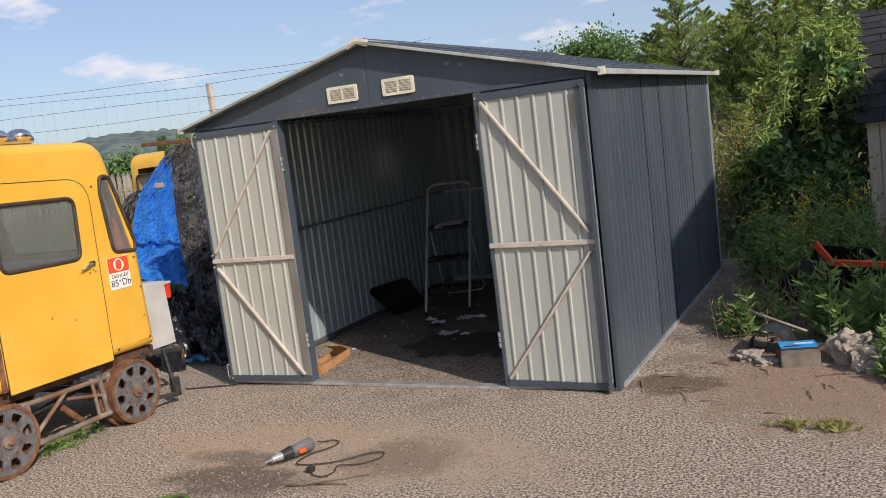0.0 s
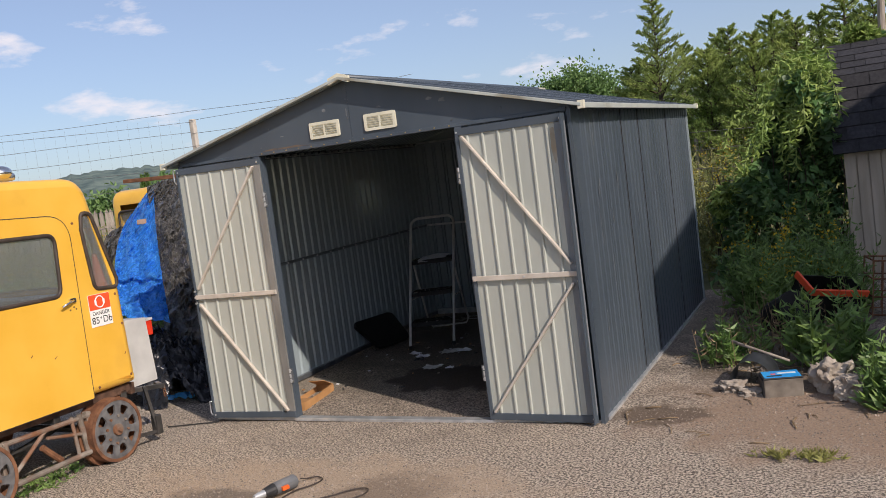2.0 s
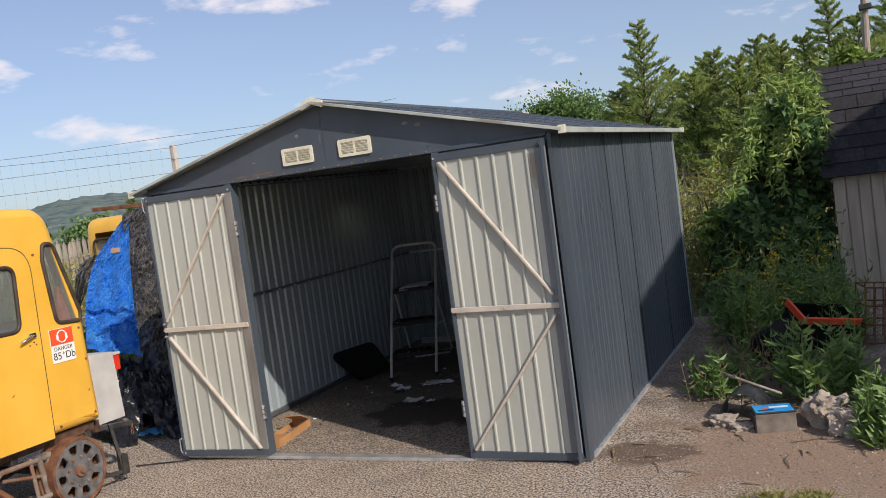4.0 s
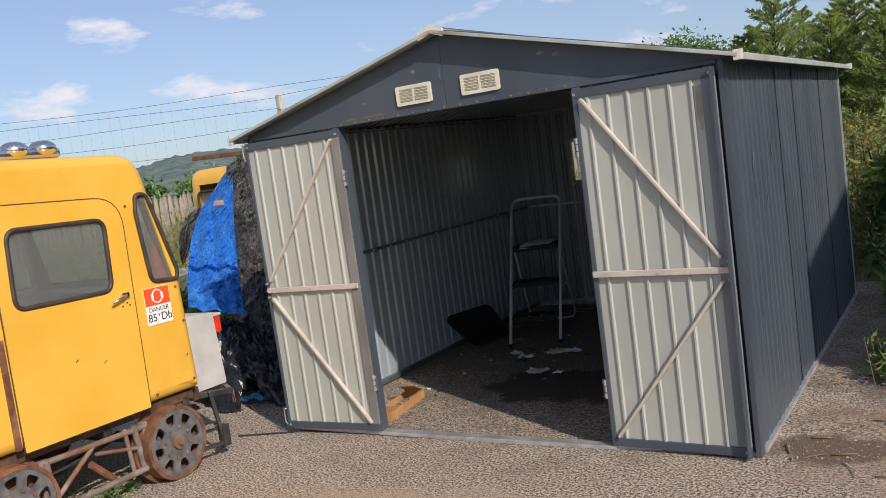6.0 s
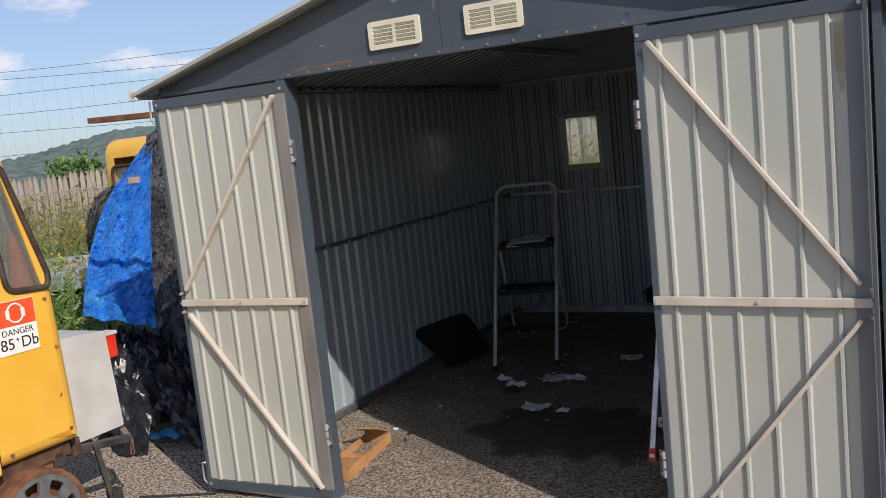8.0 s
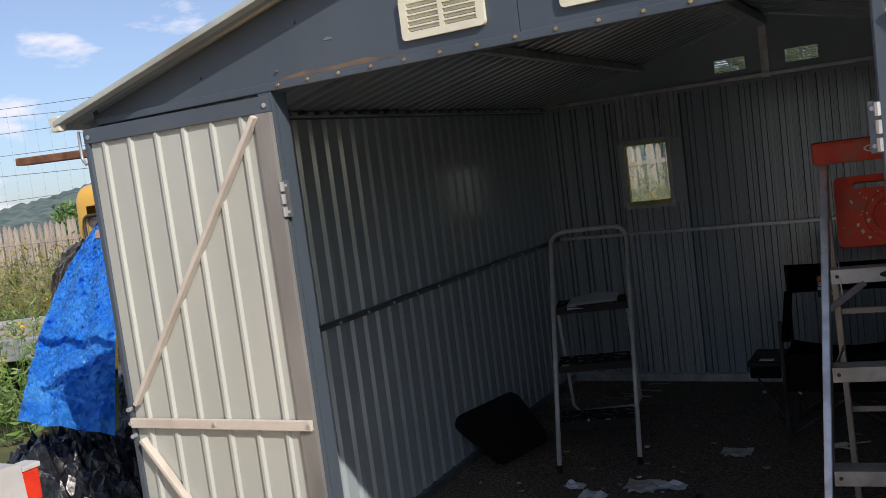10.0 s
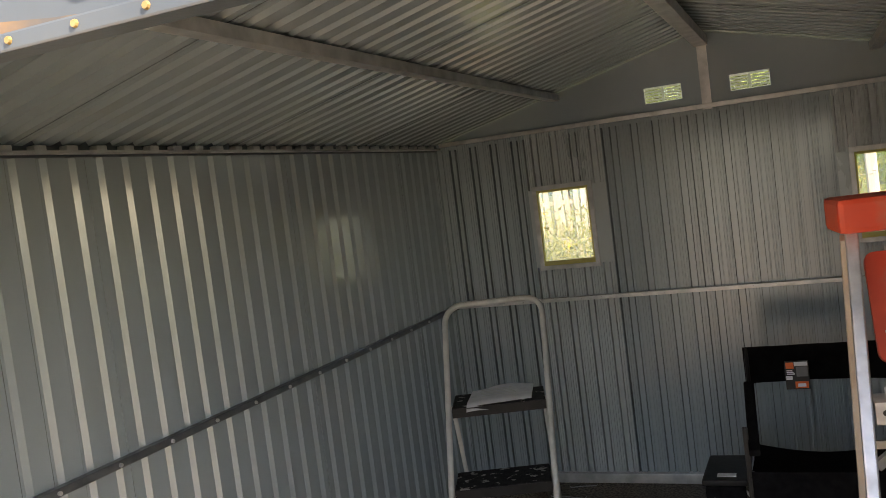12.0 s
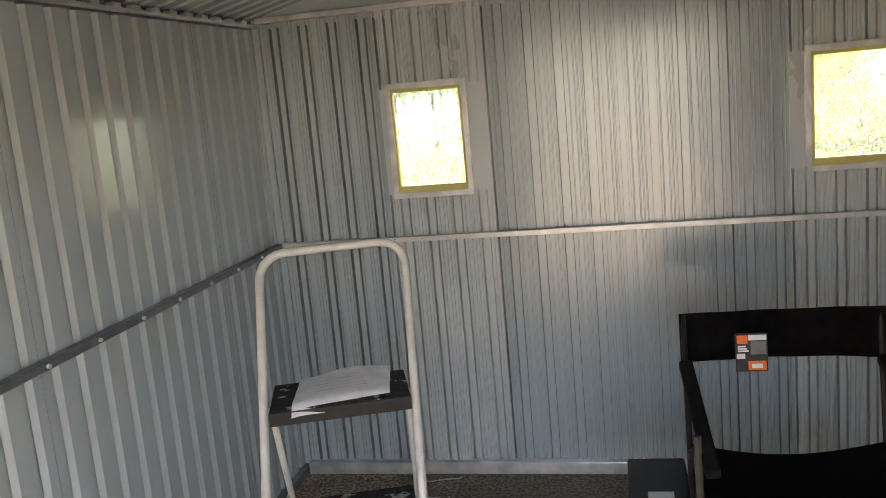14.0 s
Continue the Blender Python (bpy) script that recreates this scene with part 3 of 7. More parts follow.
            box(bm, x - 0.0125 * sx, y - 0.004 * sy, 0.001, x + 0.004 * sx, y + 0.034 * sy, WT - 0.011)
            part("corner_post", bm, M_OUT if y == 0 else M_IN, shed)
    part("sill_rail", boxed(JAMB_L - 0.02, -0.028, 0.0, JAMB_R + 0.02, 0.035, 0.022, 0.004), M_GALV, shed, "galvanised door sill")
    for a, b in ((XL, JAMB_L - 0.02), (JAMB_R + 0.02, XR)):
        part("sill_rail", boxed(a, -0.02, 0.0, b, 0.03, 0.03, 0.003), M_GALV, shed)
    part("sill_rail", boxed(XL - 0.014, 0.04, 0, XL + 0.03, YB, 0.036, 0.003), M_DGALV, shed)
    part("sill_rail", boxed(XR - 0.03, 0.04, 0, XR + 0.022, YB, 0.03, 0.003), M_GALV, shed)
    part("sill_rail", boxed(XL + 0.03, YB - 0.034, 0, XR - 0.03, YB + 0.012, 0.05, 0.003), M_GALV, shed)


def slope_z(x):
    return RIDGE - (RIDGE - 1.845) * abs(x - XM) / 1.50


def vent(x0, z0, y, s, w=0.225, h=0.105):
    """A louvred vent; s: -1 faces the front, 1 the back."""
    t = 0.012
    slots = []
    for c in range(2):
        for r in range(5):
            a = 0.02 + c * (w - 0.04 + 0.012) / 2
            b = a + (w - 0.052) / 2
            z = 0.017 + r * (h - 0.034) / 5
            slots.append([(a, z + 0.0015), (b, z + 0.0015), (b, z + 0.0115), (a, z + 0.0115)])
    m = AT((x0, y + s * t, z0)) @ Matrix(((1, 0, 0, 0), (0, 0, -s, 0), (0, 1, 0, 0), (0, 0, 0, 1)))
    v = part("vent", plate(nb(), [round_poly([(0, 0), (w, 0), (w, h), (0, h)], 0.012, 4)] + slots, t, m), M_VENT if s > 0 else M_CREAM, shed, "cream plastic louvre vent")
    for r in range(5):
        z = z0 + 0.017 + r * (h - 0.034) / 5 + 0.013
        part("slat", boxed(x0 + 0.018, y + s * 0.004, z - (0.009 if s < 0 else 0.0065), x0 + w - 0.018, y + s * 0.0055, z - 0.002), M_SLAT if s > 0 else M_CREAM, v)
    return v


def shed_gables():
    f_x = [0.425, 0.835]
    b_x = [0.421, 0.826]
    for y, s, vx, vz, vw in ((-0.006, -1, f_x, 1.880, 0.225), (YB + 0.004, 1, b_x, 1.899, 0.212)):
        for a, b, vv in ((XL, XM - 0.001, vx[0]), (XM + 0.001, XR, vx[1])):
            out = [(a, WT - 0.015), (b, WT - 0.015), (b, slope_z(b) - 0.004), (a, slope_z(a) - 0.004)]
            hole = [(vv + 0.016, vz + 0.014), (vv + vw - 0.016, vz + 0.014), (vv + vw - 0.016, vz + 0.091), (vv + 0.016, vz + 0.091)]
            m = AT((0, y, 0)) @ Matrix(((1, 0, 0, 0), (0, 0, -s, 0), (0, 1, 0, 0), (0, 0, 0, 1)))
            part("gable_panel", plate(nb(), [out, hole], 0.003, m, 0, 1, 0), [M_OUT, M_IN], shed, "flat slate gable sheet")
            vent(vv, vz, y, s, vw)
    # header over the doors, with its bolts
    hd = part("header_rail", boxed(XL + 0.02, -0.022, HEAD, XR - 0.02, 0.02, HEAD + 0.022, 0.003), M_OUT, shed, "slate steel header with a row of bolts")
    for i in range(15):
        x = JAMB_L + 0.03 + i * (JAMB_R - JAMB_L - 0.06) / 14
        part("bolt", rod(nb(), (x, -0.021, HEAD + 0.012), (x, -0.0255, HEAD + 0.012), 0.0055, 8, 0.004), M_BRASS, hd)
    for x, z in ((0.02, 1.875), (1.43, 1.87), (-0.25, 1.90), (1.75, 1.90), (XM - 0.012, 2.10), (XM - 0.012, 1.98), (0.10, 1.99), (1.40, 1.99)):
        part("bolt", rod(nb(), (x, -0.004, z), (x, -0.0115, z), 0.005, 8, 0.0035), M_DGALV, hd)
    st = round_poly([(0.02, 1.849), (0.44, 1.849), (0.38, 1.854), (0.30, 1.864), (0.22, 1.859), (0.11, 1.862), (0.05, 1.856)], 0.004, 3)
    part("rust_patch", plate(nb(), [st], 0.0012, AT((0, -0.0085, 0)) @ XZ), M_RUSTSTAIN, shed, "brown rust stain above the door")
    # jambs
    for x, s in ((JAMB_L, -1), (JAMB_R, 1)):
        bm = boxed(x, -0.02, 0.022, x + s * 0.045, -0.004, HEAD, 0.002)
        box(bm, x, -0.0035, 0.0225, x + s * 0.004, 0.045, HEAD - 0.001)
        part("door_jamb", bm, M_OUT, shed)
    # scuffs on the paint
    rng = random.Random(4)
    for x, z, w, h in ((0.55, 2.05, 0.02, 0.02), (1.38, 2.00, 0.03, 0.02), (1.30, 2.02, 0.03, 0.012), (0.71, 2.02, 0.008, 0.05), (0.20, 1.93, 0.02, 0.006), (0.95, 2.02, 0.02, 0.008)):
        pts = [(x + w * math.cos(k * 0.9) * rng.uniform(0.4, 1), z + h * math.sin(k * 0.9) * rng.uniform(0.4, 1)) for k in range(7)]
        part("scuff", plate(nb(), [pts], 0.0008, AT((0, -0.0075, 0)) @ XZ), M_SCUFF, shed)


def shed_roof():
    y0, y1 = -0.065, YB + 0.05
    run = 1.515
    drop = (RIDGE - 1.845) / 1.5 * run
    L = math.hypot(run, drop)
    cuts = [y0 + i * (y1 - y0) / 8 for i in range(9)]
    for s in (-1, 1):
        ex = Vector((s * run / L, 0, -drop / L))
        nrm = Vector((s * drop / L, 0, run / L))
        m = Matrix(((0, ex.x, nrm.x, XM), (1, 0, 0, 0), (0, ex.z, nrm.z, RIDGE), (0, 0, 0, 1)))
        for k, (a, b) in enumerate(zip(cuts, cuts[1:])):
            part("roof_panel", ribbed(nb(), a, b + 0.01, 0.01, L, rib_row(a + 0.01, b, 0.095) + [(a + 0.006, 0.02, 0.007, 0.006)], 0.017, AT((0, 0, 0.0018 * (k % 2))) @ m, 0.04, 0.02), [M_OUT, M_IN], shed, "ribbed slate roof sheet")
        e = Vector((XM, 0, RIDGE)) + ex * (L + 0.004)
        part("roof_trim", beam(nb(), (e.x, y0 - 0.01, e.z + 0.002), (e.x, y1 + 0.01, e.z + 0.002), 0.014, 0.032, bevel=0.003), M_TRIM, shed, "pale grey roof edge trim")
        for y in (y0 - 0.008, y1 + 0.008):
            a, b = Vector((XM, y, RIDGE + 0.006)), Vector((e.x, y, e.z + 0.006))
            part("roof_trim", beam(nb(), a, b, 0.018, 0.034, up=(0, 1, 0), bevel=0.003), M_TRIM, shed)
            part("trim_cap", boxed(e.x - 0.02, y - 0.013, e.z - 0.018, e.x + 0.02, y + 0.013, e.z + 0.028, 0.004), M_CREAM, shed, "cream plastic corner cap")
        # purlin under this slope
        px = XM + s * 0.74
        pz = slope_z(px) - 0.035
        bm = beam(nb(), (px, 0.02, pz), (px, YB - 0.01, pz), 0.045, 0.004)
        pur = part("purlin", bm, M_GALV, shed, "galvanised channel under the roof")
        part("flange", beam(nb(), (px - 0.021, 0.02, pz + 0.017), (px - 0.021, YB - 0.01, pz + 0.017), 0.003, 0.030), M_GALV, pur)
        part("flange", beam(nb(), (px + 0.021, 0.02, pz + 0.016), (px + 0.021, YB - 0.01, pz + 0.016), 0.003, 0.028), M_GALV, pur)
        part("purlin_post", beam(nb(), (px, YB - 0.012, WT), (px, YB - 0.012, pz), 0.03, 0.016), M_GALV, shed)
        part("purlin_post", beam(nb(), (px, 0.02, WT), (px, 0.02, pz), 0.03, 0.016), M_GALV, shed)
    part("ridge_cap", sweep(nb(), [(XM, y0 - 0.012, RIDGE + 0.012), (XM, y1 + 0.012, RIDGE + 0.012)], 0.022, 8), M_OUT, shed)
    for y in (y0 - 0.012, y1 + 0.012):
        bm = nb()
        plate(bm, [[(-0.075, -0.03), (0.0, -0.004), (0.075, -0.03), (0.075, 0.012), (0.0, 0.036), (-0.075, 0.012)]], 0.02, AT((XM, y - 0.01, RIDGE)) @ XZ)
        part("trim_cap", bm, M_CREAM, shed, "cream plastic ridge cap")
    bm = boxed(XM - 0.03, 0.02, RIDGE - 0.075, XM + 0.03, YB - 0.01, RIDGE - 0.070)
    box(bm, XM - 0.03, 0.02, RIDGE - 0.07, XM - 0.027, YB - 0.01, RIDGE - 0.03)
    box(bm, XM + 0.027, 0.02, RIDGE - 0.07, XM + 0.03, YB - 0.01, RIDGE - 0.03)
    part("ridge_beam", bm, M_GALV, shed)
    for y in (0.025, YB - 0.012):
        bm = boxed(XM - 0.022, y - 0.006, WT, XM + 0.022, y + 0.002, RIDGE - 0.07)
        for z in (1.90, 1.97, 2.04, 2.11):
            rod(bm, (XM, y - 0.006, z), (XM, y - 0.011, z), 0.006, 7)
        part("king_post", bm, M_GALV, shed)


def shed_inside():
    # plates along the tops of the walls, and the girts at half height
    for x, s in ((XL, 1), (XR, -1)):
        part("top_plate", boxed(x + s * 0.004, 0.03, WT - 0.008, x + s * 0.036, YB - 0.03, WT), M_GALV, shed)
        # hidden strip added to stop sun leaking in under the roof ribs
        part("eave_light_block", boxed(x - s * 0.012, 0.0, WT - 0.015, x + s * 0.002, YB, WT + 0.036), M_OUT, shed)
        part("girt", boxed(x + s * 0.004, 0.035, 0.965, x + s * 0.03, YB - 0.02, 0.988, 0.003), M_DGALV, shed, "dull steel channel along the wall")
        for i in range(33):
            y = 0.08 + i * 0.108
            part("clip", boxed(x + s * 0.006, y - 0.02, WT, x + s * 0.034, y + 0.02, WT + 0.014, 0.003), M_GALV, shed)
            if i % 2:
                part("bolt", rod(nb(), (x + s * 0.03, y, 0.976), (x + s * 0.037, y, 0.976), 0.006, 7), M_GALV, shed)
    part("top_plate", boxed(XL + 0.03, YB - 0.036, WT + 0.006, XR - 0.03, YB - 0.006, WT + 0.026, 0.002), M_GALV, shed)
    part("girt", boxed(XL + 0.03, YB - 0.032, 0.968, XR - 0.03, YB - 0.006, 0.988, 0.002), M_GALV, shed, "bright galvanised rail across the back wall")
    for i in range(27):
        x = XL + 0.08 + i * 0.105
        part("bolt", rod(nb(), (x, YB - 0.032, 0.978), (x, YB - 0.038, 0.978), 0.005, 7), M_GALV, shed)


def shed_door(name, hinge, way, wide_at_hinge, label):
    """A ribbed door leaf seen from its inner face; way: from the hinge to the free edge."""
    way = Vector((*way, 0)).normalized()
    out = Vector((way.y, -way.x, 0)) if way.x > 0 else Vector((-way.y, way.x, 0))
    m = Matrix(((way.x, 0, out.x, hinge[0]), (way.y, 0, out.y, hinge[1]), (0, 1, 0, 0), (0, 0, 0, 1)))   # (u, z, towards the viewer)
    W, z0, z1 = DOOR_W, 0.028, 1.815

    def fin(n, bm, mats, parent, label=""):
        bmesh.ops.recalc_face_normals(bm, faces=bm.faces[:])
        return part(n, bm, mats, parent, label)

    def bar(u0, v0, u1, v1, d0, d1, bev=0.002):
        return box(nb(), u0, v0, d0, u1, v1, d1, bev, m)

    a, b = (0.055, W - 0.016) if wide_at_hinge else (0.022, W - 0.062)
    door = thing(name, "", "")
    del_tags = [k for k in ("label", "category") if k in door]
    for k in del_tags:
        del door[k]
    door.parent = shed
    door["label"] = label
    ribs = [a + (b - a) * (i + 0.55) / 6 for i in range(6)] if not wide_at_hinge else [a + (b - a) * (i + 0.45) / 6 for i in range(6)]
    fin("door_panel", ribbed(nb(), a - 0.004, b + 0.004, z0 + 0.04, z1 - 0.04, ribs, 0.009, m, 0.02, 0.009), [M_DOOR, M_OUT], door, "pale ribbed sheet")
    fin("top_rail", bar(0, z1 - 0.044, W, z1, -0.014, 0.012), M_OUT, door)
    fin("bottom_rail", bar(0, z0, W, z0 + 0.042, -0.014, 0.012), M_OUT, door)
    fin("hinge_stile", bar(0, z0 + 0.042, a, z1 - 0.044, -0.014, 0.011), M_STILE if wide_at_hinge else M_OUT, door)
    fin("free_stile", bar(b, z0 + 0.042, W, z1 - 0.044, -0.014, 0.011 if wide_at_hinge else 0.004), M_OUT if wide_at_hinge else M_STILEGREY, door)
    if not wide_at_hinge:
        fin("stile_flange", bar(W - 0.008, z0, W, z1, 0.0115, 0.052, 0.001), M_OUT, door)
    fin("mid_rail", bar(0.004, 0.892, W - 0.012, 0.922, 0.0115, 0.024, 0.003), M_BRACE, door, "pale steel cross rail")
    for p, q in (((0.045, z1 - 0.05), (W - 0.045, 0.965)), ((W - 0.045, 0.855), (0.045, z0 + 0.05))):
        A, B = m @ Vector((*p, 0.0165)), m @ Vector((*q, 0.0165))
        fin("brace", beam(nb(), A, B, 0.014, 0.027, up=tuple(out), bevel=0.003), M_BRACE, door, "pale diagonal steel brace")
    for u, z in ((0.012, 0.907), (W - 0.014, 0.95), (W - 0.014, 0.907), (W - 0.014, 0.865), (W * 0.5, 0.907), (0.012, 1.79), (W - 0.02, 1.79), (W - 0.02, 0.05)):
        A, B = m @ Vector((u, z, 0.010)), m @ Vector((u, z, 0.028 if 0.8 < z < 1.0 else 0.016))
        fin("bolt", rod(nb(), A, B, 0.0065, 8), M_GALV, door)
    for z in (0.32, 1.535):
        hg = fin("hinge", box(nb(), -0.022, z - 0.05, -0.004, 0.016, z + 0.05, 0.004, 0.002, m), M_DGALV, door, "galvanised butt hinge")
        for du, dz in ((-0.014, -0.036), (-0.014, 0.036), (0.009, -0.036), (0.009, 0.036), (0.009, 0.0)):
            fin("screw", rod(nb(), m @ Vector((du, z + dz, 0.003)), m @ Vector((du, z + dz, 0.0075)), 0.0045, 7), M_GALV, hg)
        for k in (-0.034, 0.0, 0.034):
            fin("knuckle", rod(nb(), m @ Vector((-0.004, z + k - 0.013, 0.008)), m @ Vector((-0.004, z + k + 0.013, 0.008)), 0.007, 8), M_GALV, hg)
    return door, m


def wall_scratches():
    """Pale scrapes down the right-hand wall."""
    rg = random.Random(31)
    for y, z, h in ((0.38, 1.62, 0.07), (0.42, 1.36, 0.05), (0.40, 1.30, 0.06), (0.86, 1.36, 0.06), (0.87, 1.31, 0.04), (0.36, 1.05, 0.25), (0.55, 0.75, 0.18), (0.28, 0.5, 0.12), (2.9, 1.7, 0.05), (2.2, 1.3, 0.10), (0.66, 1.12, 0.09), (1.36, 1.0, 0.15)):
        w = rg.uniform(0.002, 0.006) if h > 0.08 else rg.uniform(0.008, 0.018)
        pts = [(y - w / 2, z), (y, z - h * 0.2), (y + w / 2, z + h * 0.25), (y + w * 0.4, z + h * 0.8), (y, z + h), (y - w * 0.6, z + h * 0.5)]
        part("scuff", plate(nb(), [pts], 0.0008, AT((XR + 0.0066, 0, 0)) @ YZ), M_SCUFF, shed)
    for y in (1.12, 1.63, 2.65):
        part("panel_seam", boxed(XR + 0.001, y + 0.004, 0.04, XR + 0.0066, y + 0.0068, WT - 0.01), M_INK, shed, "dark gap between two sheets")


shed_walls()
wall_scratches()
shed_gables()
shed_roof()
shed_inside()
left_door, ldm = shed_door("door", (JAMB_L - 0.004, -0.022), (-1, -0.05), True, "open ribbed shed door with pale diagonal braces")
right_door, rdm = shed_door("door", (JAMB_R + 0.004, -0.022), (1, -0.06), False, "open ribbed shed door swung back against the corner")
rs = round_poly([(0.60, 1.74), (0.665 - 0.04, 1.745), (0.63, 1.60), (0.615, 1.52), (0.598, 1.62)], 0.008, 3)
bmr = plate(nb(), [rs], 0.001, rdm @ AT((0, 0, 0.0015)))
part("water_mark", bmr, M_WATERSTAIN, right_door, "tan water stain")
# hooks of the left door's free edge
for z in (1.76, 0.10):
    bm = sweep(nb(), [ldm @ Vector(p) for p in ((DOOR_W - 0.004, z + 0.05, 0.012), (DOOR_W + 0.012, z + 0.05, 0.016), (DOOR_W + 0.014, z - 0.03, 0.016), (DOOR_W + 0.002, z - 0.05, 0.014))], 0.005, 6)
    part("door_bolt", bm, M_GALV, left_door, "galvanised slide bolt")

# ---- the yellow rail cars ----
def inset(loop, d):
    """A closed outline moved inwards by d."""
    out = []
    k = len(loop)
    area = sum(loop[i - 1][0] * loop[i][1] - loop[i][0] * loop[i - 1][1] for i in range(k))
    s = 1 if area > 0 else -1
    for i in range(k):
        p, a, b = Vector(loop[i]), Vector(loop[i - 1]), Vector(loop[(i + 1) % k])
        e = (b - a).normalized()
        n = Vector((-e.y, e.x)) * s
        out.append(tuple(p + n * d))
    return out


def dense(loop, step):
    out = []
    for i, p in enumerate(loop):
        q = loop[(i + 1) % len(loop)]
        n = max(1, int(math.dist(p, q) / step))
        out += [(p[0] + (q[0] - p[0]) * j / n, p[1] + (q[1] - p[1]) * j / n) for j in range(n)]
    return out


def letters(text, size, m, material, parent, label=""):
    cu = bpy.data.curves.new("writing", "FONT")
    cu.body, cu.size, cu.extrude, cu.align_x = text, size, 0.0006, "CENTER"
    tmp = bpy.data.objects.new("writing", cu)
    me = bpy.data.meshes.new_from_object(tmp)
    bpy.data.objects.remove(tmp)
    me.materials.append(material)
    ob = new("lettering", me)
    ob.parent = parent
    ob.matrix_local = m
    if label:
        ob["label"] = label
    return ob


def rail_wheel(parent, x, y, z, r, s):
    """A pressed spoked rail wheel; s: 1 faces +x."""
    m = AT((x, y, z)) @ Matrix(((0, 0, -s, 0), (1, 0, 0, 0), (0, 1, 0, 0), (0, 0, 0, 1)))
    holes = []
    for k in range(8):
        a = k * 45 + 10
        c0, c1 = arc(0, 0, r * 0.50, a - 10, a + 10, 3), arc(0, 0, r * 0.80, a + 14, a - 14, 4)
        holes.append(round_poly(c0[:1] + c0[-1:] + c1[:1] + c1[-1:], 0.016, 3))
    w = part("wheel", plate(nb(), [arc(0, 0, r * 0.93, 0, 360, 40)[:-1]] + holes, 0.014, m), M_WHEEL, parent, "grey pressed steel rail wheel with rusty tread")
    bm = nb()
    for a, b, x0, x1 in ((0.90, 1.0, -0.004, 0.085), (0.0, 1.13, 0.085, 0.108)):
        ring = []
        for k in range(40):
            t = k * math.tau / 40
            ring.append([bm.verts.new(m @ Vector((q * r * math.cos(t), q * r * math.sin(t), d))) for q, d in ((a, x0), (b, x0), (b, x1), (a, x1))] if a else None)
        if a:
            for k in range(40):
                A, B = ring[k], ring[(k + 1) % 40]
                for j in range(4):
                    bm.faces.new((A[j], A[(j + 1) % 4], B[(j + 1) % 4], B[j]))
    rod(bm, m @ Vector((0, 0, 0.085)), m @ Vector((0, 0, 0.108)), r * 1.12, 40)
    bmesh.ops.recalc_face_normals(bm, faces=bm.faces[:])
    part("tread", bm, M_RUST, w, "rust-brown tread and flange")
    hub = nb()
    rod(hub, m @ Vector((0, 0, 0.03)), m @ Vector((0, 0, -0.016)), 0.042, 16, 0.036)
    rod(hub, m @ Vector((0, 0, -0.016)), m @ Vector((0, 0, -0.034)), 0.018, 8, 0.014)
    part("hub", hub, M_CHASSIS, w)
    for k in range(8):
        t = radians(k * 45 + 32)
        c = Vector((math.cos(t) * r * 0.42, math.sin(t) * r * 0.42, 0))
        part("wheel_nut", rod(nb(), m @ (c + Vector((0, 0, 0.002))), m @ (c + Vector((0, 0, -0.011))), 0.009, 6), M_CHASSIS, w)
    return w


